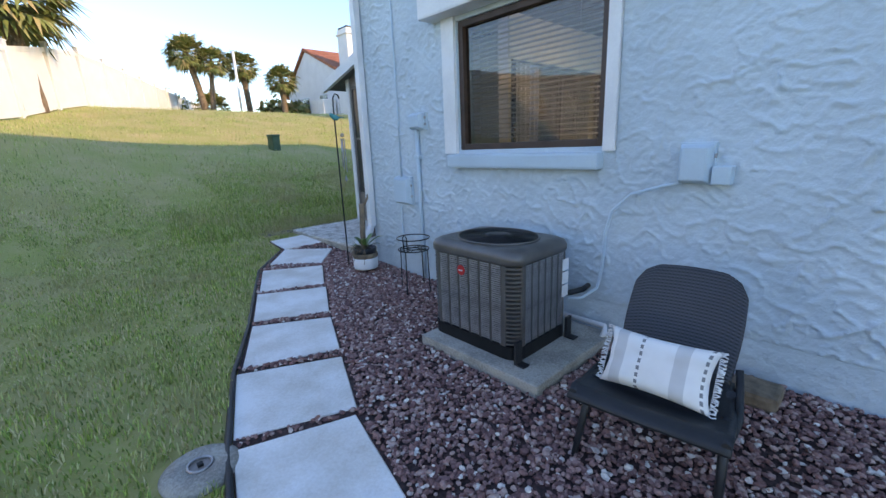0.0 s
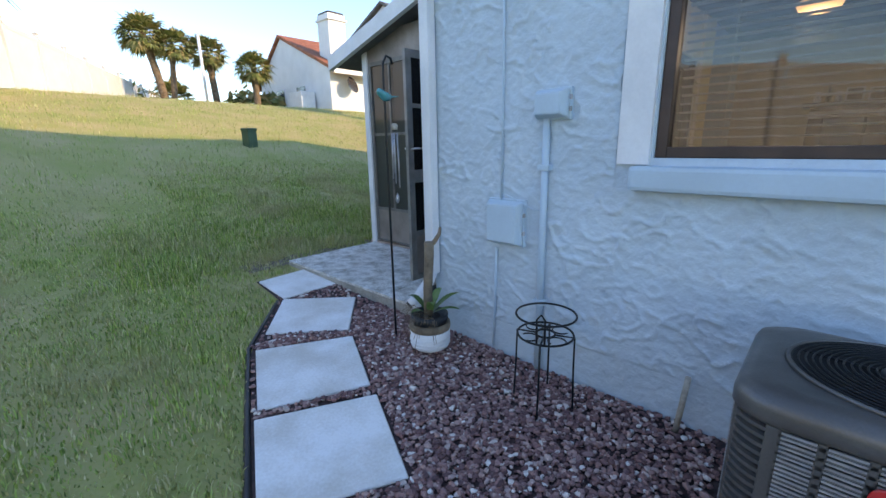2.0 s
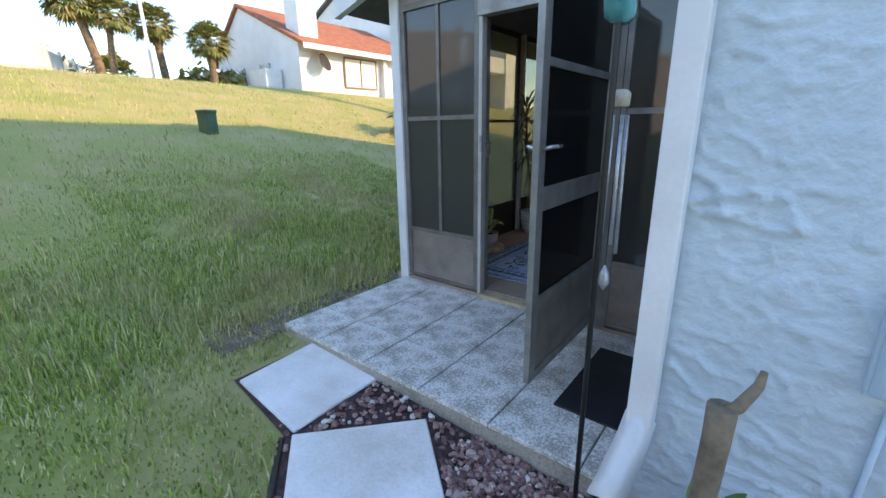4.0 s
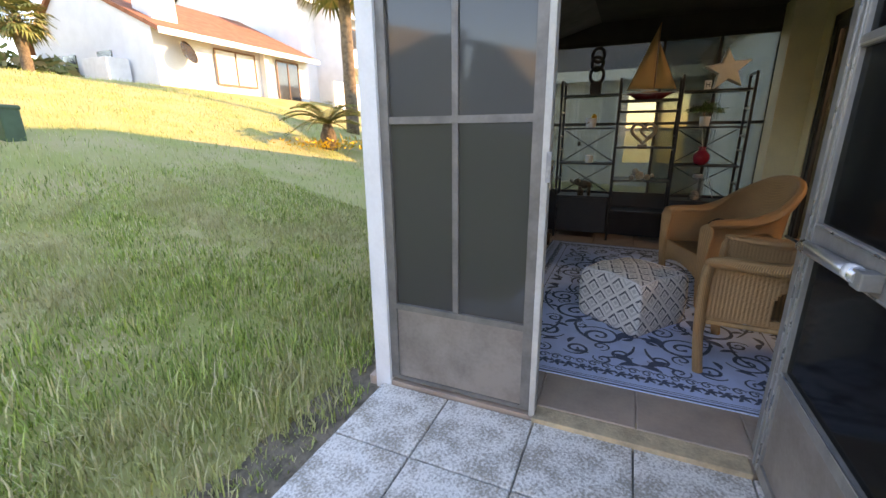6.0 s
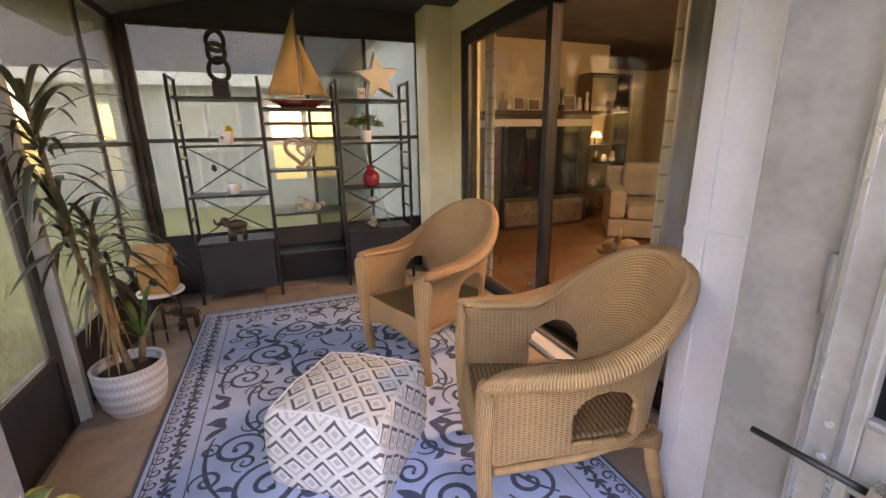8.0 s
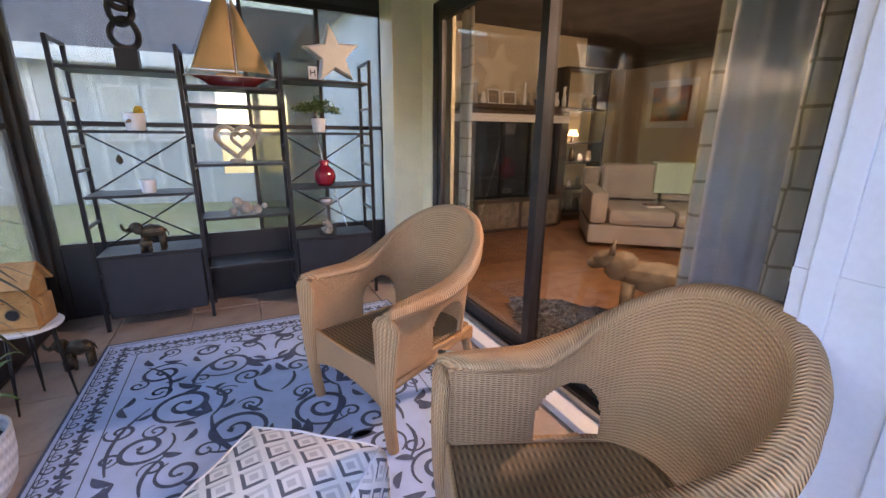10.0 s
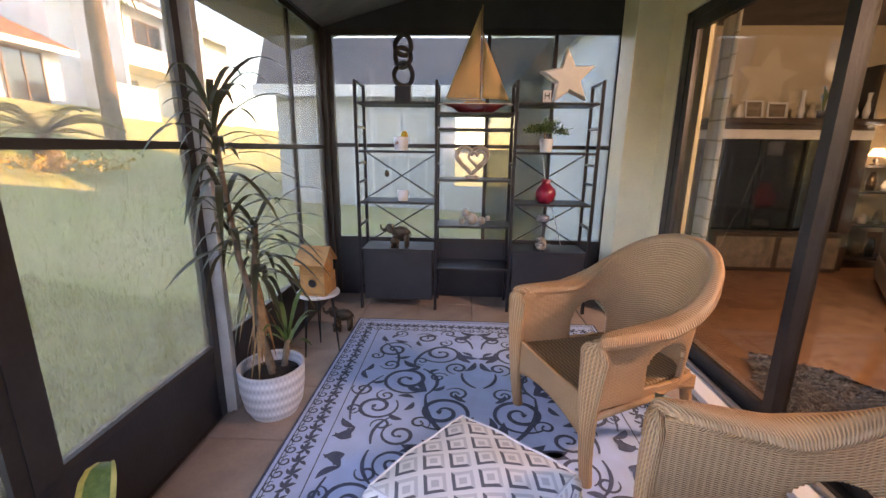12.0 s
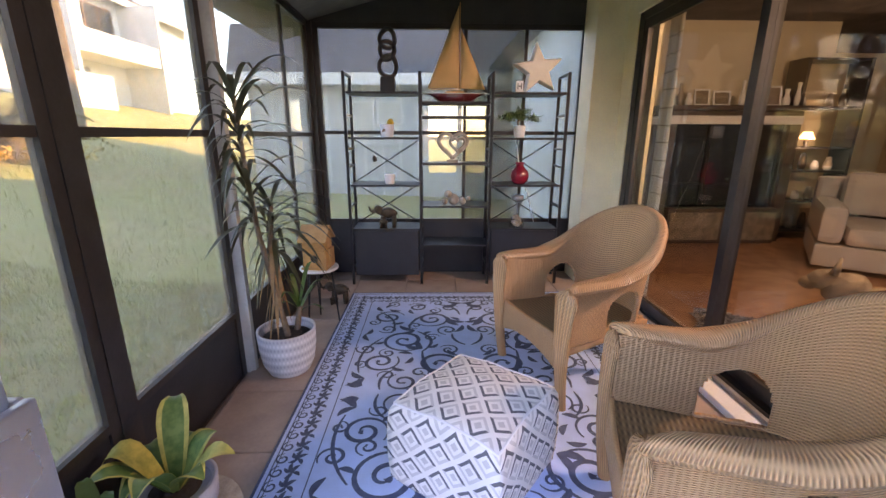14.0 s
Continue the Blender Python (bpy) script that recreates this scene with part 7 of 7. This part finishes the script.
def room_rest():
    ob = thing("picture", "framed orange sunset picture on the room wall", "picture", pose(10.4, -3.19, 2.15) @ Matrix.Diagonal((1.15, 1.0, 1.15, 1)))
    bm = B(); box(bm, -0.5, 0.5, 0.0, 0.03, -0.42, 0.42, 0.005); part("frame", bm, M_WHITE, ob)
    bm = B(); box(bm, -0.38, 0.38, 0.031, 0.036, -0.3, 0.3); part("canvas", bm, M_PICT, ob)
    ob = thing("wall_shelf_unit", "tall dark shelf unit with small objects", "bookcase", pose(9.35, 0.30, 0.165, 0, 0, 90))
    for x in (-0.4, 0.4):
        bm = B(); box(bm, x - 0.02, x + 0.02, -0.15, 0.15, 0, 2.3); part("side", bm, M_BLACKP, ob)
    for z in (0.1, 0.5, 0.9, 1.2, 1.7, 2.27):
        bm = B(); box(bm, -0.38, 0.38, -0.15, 0.15, z, z + 0.025); part("shelf_board", bm, M_BLACKP, ob)
    for i in range(14):
        o = thing("shelf_ornament", "small pale ornament on the dark shelf unit", "ornament", ob.matrix_world @ pose(-0.27 + 0.18 * (i % 4), 0, (0.125, 0.525, 0.925, 1.725, 0.925)[i % 5]), "shelf ornaments")
        h = 0.12 + 0.05 * (i % 3)
        bm = B(); lathe(bm, [(0.04, 0), (0.05, h * 0.4), (0.025, h)], seg=12); part("body", bm, (M_WHITE, M_LIGHTWOOD, M_BRONZEFIG)[i % 3], o)
    ob = thing("table_lamp", "small lit table lamp on the dark shelf unit", "table lamp", pose(9.24, 0.50, 1.39))
    bm = B(); lathe(bm, [(0.05, 0), (0.05, 0.012), (0.012, 0.02), (0.03, 0.05), (0.01, 0.10)], seg=20); part("stand", bm, M_BLACKP, ob)
    bm = B(); lathe(bm, [(0.085, 0.10), (0.045, 0.19)], seg=20); part("shade", bm, M_LAMP, ob)
    lamp = new("lamp_light", bpy.data.lights.new("lamp_light", "POINT")); lamp.data.energy, lamp.data.color, lamp.data.shadow_soft_size = 0.5, (1.0, 0.86, 0.68), 0.05
    lamp.location = (9.08, 0.50, 1.46)
    ob = thing("ceiling_lamp", "warm lit ceiling lamp in the living room", "ceiling lamp", pose(5.5, 2.35, 2.62))
    bm = B(); lathe(bm, [(0.02, -0.22), (0.13, -0.20), (0.16, -0.14), (0.15, -0.12)], seg=24); part("bowl", bm, M_LAMP, ob)
    bm = B(); tube(bm, [(0, 0, -0.13), (0, 0, 0.48)], 0.012, 8); part("rod", bm, M_BRONZE, ob)
    lamp = new("ceiling_light", bpy.data.lights.new("ceiling_light", "POINT")); lamp.data.energy, lamp.data.color, lamp.data.shadow_soft_size = 8, (1.0, 0.91, 0.76), 0.15
    lamp.location = (5.5, 2.35, 2.30)


room_rest()

# ---- beyond the lawn ----
def fence():
    p0, d = Vector((-8.2, -0.6)), Vector((0.42, 0.907))
    ob = thing("fence", "tall white vinyl privacy fence along the bank", "fence")
    n = 22
    for i in range(n + 1):
        p = p0 + d * (2.1 * i)
        z = ground_z(p.x, p.y)
        bm = B(); boxm(bm, pose(p.x, p.y, z + 0.95, 0, 0, -24.8), 0.13, 0.13, 2.0, 0.008); part("post", bm, M_VINYLFENCE, ob)
        bm = B(); boxm(bm, pose(p.x, p.y, z + 1.97, 0, 0, -24.8), 0.16, 0.16, 0.05, 0.015); part("post_cap", bm, M_VINYLFENCE, ob)
        if i == n:
            break
        q = p + d * 2.1
        z2 = ground_z(q.x, q.y)
        m = (p + q) / 2
        tilt = math.degrees(math.atan2(z2 - z, 2.1))
        bm = B(); boxm(bm, pose(m.x, m.y, (z + z2) / 2 + 0.92, 0, 0, -24.8) @ pose(0, 0, 0, tilt), 0.03, 1.97, 1.66); part("panel", bm, M_VINYLFENCE, ob)
        for h in (0.10, 1.77):
            bm = B(); boxm(bm, pose(m.x, m.y, (z + z2) / 2 + h, 0, 0, -24.8) @ pose(0, 0, 0, tilt), 0.06, 1.97, 0.13, 0.006); part("rail", bm, M_VINYLFENCE, ob)


fence()
M_WALLW = mat("white_stucco", (0.74, 0.75, 0.76), 0.85, vary=0.08, scale=2, bump=0.3, bump_scale=20)
M_TRUNK = mat("palm_trunk", (0.24, 0.17, 0.11), 0.95, vary=0.5, scale=9, bump=0.9, bump_scale=22, distance=0.05)


def gable_body(bm, x0, x1, y0, y1, z0, zw, yr, zr):
    """Walls with gable ends across y, ridge along x at yr."""
    a = [bm.verts.new((x, y, z)) for x in (x0, x1) for y, z in ((y0, z0), (y0, zw), (yr, zr), (y1, zw), (y1, z0))]
    bm.faces.new(a[:5]), bm.faces.new(a[5:][::-1])
    for i in (0, 3):
        bm.faces.new((a[i], a[i + 5], a[i + 6], a[i + 1]))
    bm.faces.new((a[4], a[0], a[5], a[9]))
    bmesh.ops.recalc_face_normals(bm, faces=bm.faces[:])


def roof_slab(bm, x0, x1, ya, za, yb, zb, t=0.16):
    v = [bm.verts.new((x, y, z + d)) for d in (0, t) for x in (x0, x1) for y, z in ((ya, za), (yb, zb))]
    for f in ((0, 1, 3, 2), (4, 6, 7, 5), (0, 4, 5, 1), (2, 3, 7, 6), (0, 2, 6, 4), (1, 5, 7, 3)):
        bm.faces.new([v[i] for i in f])
    bmesh.ops.recalc_face_normals(bm, faces=bm.faces[:])


M_SHUT = mat("pale_window_blind", (0.62, 0.60, 0.55), 0.5, vary=0.1)
M_GLASSDARK = mat("far_window_glass", (0.05, 0.055, 0.06), 0.08, vary=0.2, spec=0.8)


def far_window(parent, x0, x1, y, z0, z1, m=None):
    w = part("window", box(B(), x0, x1, y - 0.04, y + 0.05, z0, z1), m or M_GLASSDARK, parent)
    for a, b, c, d in ((x0 - 0.07, x0, z0 - 0.07, z1 + 0.07), (x1, x1 + 0.07, z0 - 0.07, z1 + 0.07), (x0, x1, z1, z1 + 0.07), (x0, x1, z0 - 0.07, z0), ((x0 + x1) / 2 - 0.03, (x0 + x1) / 2 + 0.03, z0, z1)):
        part("window_frame", box(B(), a, b, y - 0.07, y - 0.041, c, d), M_WOODTRIM, w)


M_WOODTRIM = mat("brown_window_trim", (0.20, 0.10, 0.06), 0.6, vary=0.2)


def house_a():
    ob = thing("house", "white stucco house with red tiled roof and chimney", "house")
    z0 = 2.6
    bm = B(); gable_body(bm, 13.1, 21.2, 21.5, 29.3, z0, 5.25, 26.3, 7.35); part("wall", bm, M_WALLW, ob)
    bm = B(); roof_slab(bm, 12.95, 21.5, 20.9, 4.98, 26.3, 7.38); part("roof", bm, M_ROOF, ob, "weathered red tile roof")
    bm = B(); roof_slab(bm, 12.95, 21.5, 26.3, 7.38, 29.9, 4.86); part("roof", bm, M_ROOF, ob)
    bm = B(); box(bm, 12.95, 21.5, 20.84, 20.9, 4.90, 5.12); part("fascia", bm, M_WHITE, ob)
    bm = B(); box(bm, 13.5, 14.5, 21.9, 22.9, 5.0, 7.9); ch = part("chimney", bm, M_WALLW, ob, "tall white stucco chimney")
    bm = B(); box(bm, 13.42, 14.58, 21.82, 22.98, 7.6, 7.68); part("chimney_band", bm, M_WALLW, ch)
    bm = B(); box(bm, 13.55, 14.45, 21.95, 22.85, 7.9, 8.0); part("chimney_cap", bm, M_DARK, ch)
    far_window(ob, 15.6, 17.6, 21.48, 3.5, 4.8, M_SHUT)
    far_window(ob, 19.0, 20.4, 21.48, 2.9, 4.8)
    bm = B(); box(bm, 18.0, 18.25, 21.2, 21.5, z0, 5.0); part("pillar", bm, M_WALLW, ob)
    for y in (24.0, 26.4):
        bm = B(); box(bm, 13.06, 13.1, y, y + 0.9, 3.6, 4.6); part("window", bm, M_GLASSDARK, ob)
    bm = B(); lathe(bm, [(0.03, 0), (0.25, 0.05), (0.42, 0.16)], seg=20); bm.transform(pose(14.1, 21.2, 4.4, 70, 0, 20)); part("satellite_dish", bm, M_GLASSDARK, ob)
    bm = B(); box(bm, 12.2, 13.0, 22.9, 24.4, 2.9, 4.2, 0.03); part("utility_enclosure", bm, M_WHITE, ob)


def house_b():
    ob = thing("house", "two-storey white stucco house with grey roof", "house")
    z0 = 2.2
    bm = B(); gable_body(bm, 22.2, 36, 22.6, 34, z0, 8.5, 28.0, 11.2); part("wall", bm, M_WALLW, ob)
    bm = B(); roof_slab(bm, 21.9, 36.4, 21.9, 8.3, 28.0, 11.3); part("roof", bm, M_GREYROOF, ob)
    bm = B(); roof_slab(bm, 21.9, 36.4, 28.0, 11.3, 34.6, 8.3); part("roof", bm, M_GREYROOF, ob)
    bm = B(); box(bm, 21.9, 36.4, 21.84, 21.9, 8.2, 8.5); part("fascia", bm, M_WHITE, ob)
    bm = B(); box(bm, 23.6, 29.4, 20.6, 22.6, 5.1, 6.1); bal = part("balcony", bm, M_WALLW, ob, "white solid balcony parapet")
    bm = B(); box(bm, 23.4, 23.6, 20.5, 22.6, z0, 8.3); part("pillar", bm, M_WALLW, ob)
    bm = B(); box(bm, 29.4, 29.6, 20.5, 22.6, z0, 8.3); part("pillar", bm, M_WALLW, ob)
    far_window(ob, 24.4, 26.2, 22.58, 6.3, 7.8)
    far_window(ob, 27.0, 28.8, 22.58, 6.3, 7.8)
    far_window(ob, 24.4, 26.6, 22.58, 2.8, 4.7)
    far_window(ob, 30.6, 33.0, 22.58, 3.1, 4.7, M_SHUT)
    bm = B(); box(bm, 20.9, 24.0, 19.6, 19.75, 2.2, 4.0); part("yard_wall", bm, M_WALLW, ob)


def house_c():
    """The neighbour seen through the end window of the porch, with an open passage under its roof."""
    ob = thing("house", "pale neighbouring house with a dark blue-grey roof", "house")
    wall_c = mat("neighbour_siding", (0.52, 0.55, 0.56), 0.7, vary=0.12, scale=3)
    roof_c = mat("neighbour_shingle", (0.038, 0.048, 0.075), 0.9, vary=0.3, scale=3, bump=0.3, bump_scale=12)
    for y0, y1, z0, z1 in ((5.45, 9.6, 0.0, 2.7), (1.0, 4.1, 0.0, 2.7), (4.1, 5.45, 0.0, 0.65), (4.1, 5.45, 2.3, 2.7)):
        bm = B(); box(bm, 14.0, 14.15, y0, y1, z0, z1); part("wall", bm, wall_c, ob)
    bm = B(); box(bm, 14.15, 19.0, 9.45, 9.6, 0.0, 2.7); part("wall", bm, wall_c, ob)
    for y in (4.72,):
        bm = B(); box(bm, 14.02, 14.12, y - 0.06, y + 0.06, 0.65, 2.3); part("passage_post", bm, M_LIGHTWOOD, ob)
    bm = B(); box(bm, 14.03, 14.11, 4.1, 4.66, 1.42, 1.50); box(bm, 14.03, 14.11, 4.78, 5.45, 1.42, 1.50); part("passage_rail", bm, M_LIGHTWOOD, ob)
    batten = None
    for i in range(20):
        y = 1.05 + i * 0.42
        if 4.05 < y < 5.45:
            continue
        if batten is None:
            bm = B(); box(bm, 13.97, 14.0, 0, 0.06, 0.0, 2.7); batten = mesh("batten", bm, M_WHITE)
        o = new("batten", batten); o.location.y = y; o.parent = ob
    def slope(xa, za, xb, zb, y0, y1, y2, y3, t=0.16):
        v = B()
        q = [v.verts.new((x, y, z + d)) for d in (0, t) for x, y, z in ((xa, y0, za), (xa, y1, za), (xb, y2, zb), (xb, y3, zb))]
        for f in ((0, 1, 2, 3), (4, 7, 6, 5), (0, 4, 5, 1), (1, 5, 6, 2), (2, 6, 7, 3), (3, 7, 4, 0)):
            v.faces.new([q[i] for i in f])
        bmesh.ops.recalc_face_normals(v, faces=v.faces[:])
        return v
    part("roof", slope(13.6, 2.66, 16.5, 4.30, 0.6, 9.85, 10.9, 0.6), roof_c, ob, "dark blue-grey shingle roof")
    part("roof", slope(19.4, 2.66, 16.5, 4.30, 0.6, 9.85, 10.9, 0.6), roof_c, ob)
    bm = B(); box(bm, 13.54, 13.6, 0.6, 9.9, 2.60, 2.84); part("fascia", bm, M_WHITE, ob)
    for y in (6.1, 6.75):
        bm = B(); box(bm, 13.95, 14.0, y, y + 0.5, 1.35, 2.25); w = part("window", bm, M_SHUT, ob, "window with a pale drawn blind")
        for a, b, c, d in ((y - 0.05, y, 1.3, 2.3), (y + 0.5, y + 0.55, 1.3, 2.3), (y, y + 0.5, 2.25, 2.3), (y, y + 0.5, 1.3, 1.35)):
            part("window_frame", box(B(), 13.93, 13.99, a, b, c, d), M_WHITE, w)


house_a(), house_b(), house_c()


def palm(x, y, zt, r=0.16, lean=(0.3, 0), fr=1.5, n=44):
    """A cabbage palm: a rough trunk, and a round head of folded fans on stalks."""
    z0 = ground_z(x, y) - 0.1
    ob = thing("palm_tree", "tall cabbage palm with a round shaggy head", "palm tree", pose(x, y, z0), "palms on the bank")
    h = zt - z0
    bm = B()
    pts = [(lean[0] * (i / 9) ** 1.5, lean[1] * (i / 9) ** 1.5, h * i / 9) for i in range(10)]
    tube(bm, pts, [r * (1.15 - 0.25 * i / 9) * (1 + 0.06 * (i % 2)) for i in range(10)], 10)
    part("trunk", bm, M_TRUNK, ob)
    V, Fc = [], []
    top = np.array(pts[-1])
    for i in range(n):
        az, el = i * 2.4 + rng.uniform(-0.2, 0.2), math.asin(min(max(1 - 1.75 * (i + 0.5) / n, -0.95), 0.98))
        d = np.array([math.cos(az) * math.cos(el), math.sin(az) * math.cos(el), math.sin(el)])
        L = fr * rng.uniform(0.42, 0.62)
        c = top + d * L + (0, 0, -0.08 * fr)
        side = np.cross(d, (0, 0, 1.0)); side /= np.linalg.norm(side) + 1e-6
        up = np.cross(side, d)
        k = len(V)
        w = 0.02
        V += [top - side * w, top + side * w, c + side * w, c - side * w]; Fc.append([k, k + 1, k + 2, k + 3])
        for j in range(15):
            a = (j - 7) / 7 * 1.75
            q = d * math.cos(a) + side * math.sin(a)
            ln = fr * rng.uniform(0.38, 0.55) * (1 - 0.1 * abs(a))
            tip = c + q * ln + np.array((0, 0, -0.22 * ln * rng.uniform(0.5, 1.6)))
            mid = c + q * ln * 0.55 + up * 0.03 * fr
            s = np.cross(q, up) * 0.035 * fr
            k = len(V)
            V += [c, mid + s, tip, mid - s]; Fc.append([k, k + 1, k + 2, k + 3])
    o = from_arrays("crown", [tuple(v) for v in V], Fc, M_LEAF); o.parent = ob
    return ob


palm(7.6, 28.7, 7.1, 0.17, (-0.6, 0), 1.35, 64)
palm(7.9, 28.4, 6.7, 0.13, (0.3, 0), 1.2, 56)
palm(10.55, 29.8, 6.8, 0.17, (-0.2, 0), 1.3, 60)
palm(10.6, 24.5, 5.35, 0.15, (0.0, 0), 1.1, 60)
palm(8.6, 31.0, 4.3, 0.2, (0, 0), 1.5)
palm(0.15, 17.8, 6.1, 0.2, (-0.3, 0.0), 2.0, 60)
palm(14.85, 14.3, 6.5, 0.19, (0.1, 0.1), 1.7, 50)


def cycad(x, y):
    z = ground_z(x, y)
    ob = thing("sago_palm", "low sago palm with yellow flowers below", "sago palm", pose(x, y, z))
    bm = B(); tube(bm, [(0, 0, -0.05), (0, 0, 0.35), (0, 0, 0.62)], [0.22, 0.20, 0.10], 10); part("trunk", bm, M_TRUNK, ob)
    V, Fc = [], []
    for i in range(34):
        az, el = i * 2.4, rng.uniform(0.15, 1.1)
        for j in range(22):
            t = (j + 1) / 22
            L = 1.4
            p = np.array([math.cos(az) * math.cos(el) * L * t, math.sin(az) * math.cos(el) * L * t, 0.6 + math.sin(el) * L * t - 0.75 * t * t * L * 0.7])
            s = np.array([-math.sin(az), math.cos(az), 0])
            w = 0.20 * math.sin(math.pi * (0.1 + 0.85 * t))
            k = len(V)
            f = np.array([math.cos(az), math.sin(az), 0]) * 0.03
            V += [p - f, p + s * w + (0, 0, 0.05), p + f, p - s * w + (0, 0, 0.05)]
            Fc += [[k, k + 1, k + 2], [k, k + 2, k + 3]]
    o = from_arrays("crown", [tuple(v) for v in V], Fc, M_LEAF); o.parent = ob
    V, Fc = [], []
    for i in range(500):
        a, r = rng.uniform(0, 6.28), rng.uniform(0.2, 1.1)
        p = np.array([r * math.cos(a) * 1.5, r * math.sin(a), rng.uniform(0.0, 0.22)])
        q, s = rng.normal(0, 0.05, 3), rng.normal(0, 0.04, 3)
        k = len(V); V += [p, p + q, p + q + s]; Fc.append([k, k + 1, k + 2])
    o = from_arrays("flower_bed", [tuple(v) for v in V], Fc, M_FOIL); o.parent = ob; tagged(o, "low yellow flowers", kind="stuff")


cycad(11.15, 12.45)


def lone(name, label, cat, bm, m):
    tagged(part(name, bm, m), label, cat)


def transformer():
    z = ground_z(5.2, 13.15)
    ob = thing("utility_pedestal", "green plastic utility pedestal on the lawn", "utility pedestal", pose(5.2, 13.15, z, 0, 0, 15))
    bm = B(); box(bm, -0.13, 0.13, -0.13, 0.13, -0.1, 0.40, 0.02); part("body", bm, M_GREEN, ob)
    bm = B(); box(bm, -0.145, 0.145, -0.145, 0.145, 0.38, 0.45, 0.03); part("cap", bm, M_GREEN, ob)


transformer()
bm = B(); tube(bm, [(8.95, 26.75, ground_z(9, 26.7) - 0.2), (8.95, 26.75, 7.0)], 0.07, 10)
lone("utility_pole", "slim white utility pole behind the bank", "pole", bm, M_WHITE)
for i, (x, y, s) in enumerate(((11.6, 28.6, 0.9), (12.2, 26.5, 0.7), (6.4, 33.0, 1.2))):
    V, Fc = [], []
    for j in range(500):
        p = rng.normal(0, 0.42, 3) * s + (0, 0, 0.55 * s)
        a, b = rng.normal(0, 0.14, 3), rng.normal(0, 0.08, 3)
        k = len(V); V += [p - a, p + b, p + a, p - b]; Fc.append([k, k + 1, k + 2, k + 3])
    o = from_arrays("shrub", [tuple(v) for v in V], Fc, M_LEAF)
    o.location = (x, y, ground_z(x, y))
    tagged(o, "round green shrub on the bank", "shrub", "shrubs on the bank")

# ---- pieces of the landing, porch floor and side wall ----
def tiles(parent, xs_, ys_, z0, z1, gap, m, name="tile"):
    made = {}
    for x0, x1 in zip(xs_, xs_[1:]):
        for y0, y1 in zip(ys_, ys_[1:]):
            key = (round(x1 - x0, 3), round(y1 - y0, 3))
            if key not in made:
                bm = B(); box(bm, gap, x1 - x0 - gap, gap, y1 - y0 - gap, 0, z1 - z0)
                bmesh.ops.bevel(bm, geom=[e for e in bm.edges if all(v.co.z > (z1 - z0) * 0.9 for v in e.verts)], offset=0.004, segments=1, affect="EDGES")
                made[key] = mesh(name, bm, m)
            o = new(name, made[key])
            o.location = (x0, y0, z0 + 0.002 * rng.random())
            o.parent = parent


tiles(bpy.data.objects["pavement"], [2.64, 3.0, 3.435, 3.865], [4.135, 4.30, 4.73, 5.16, 5.59, 6.03, 6.42], 0.12, 0.155, 0.004, M_PATIO, "paving_tile")
tiles(bpy.data.objects["floor"], [3.95, 4.4, 4.85, 5.3, 5.75, 6.2, 6.65, 7.1, 7.55, 7.78], [3.8, 4.25, 4.7, 5.15, 5.6, 6.05, 6.42], FZ - 0.013, FZ - 0.002, 0.003, M_TILE, "floor_tile")
siding = bpy.data.objects["wall_corner"]
for x in (4.16, 4.33, 4.50):
    bm = B(); box(bm, x, x + 0.05, WY, WY + 0.010, FZ, 2.66, 0.003); part("siding_batten", bm, M_WHITE, siding)
bm = B(); box(bm, 3.96, 4.58, WY, WY + 0.007, 1.20, 1.235, 0.002); part("siding_seam", bm, M_WHITE, siding)
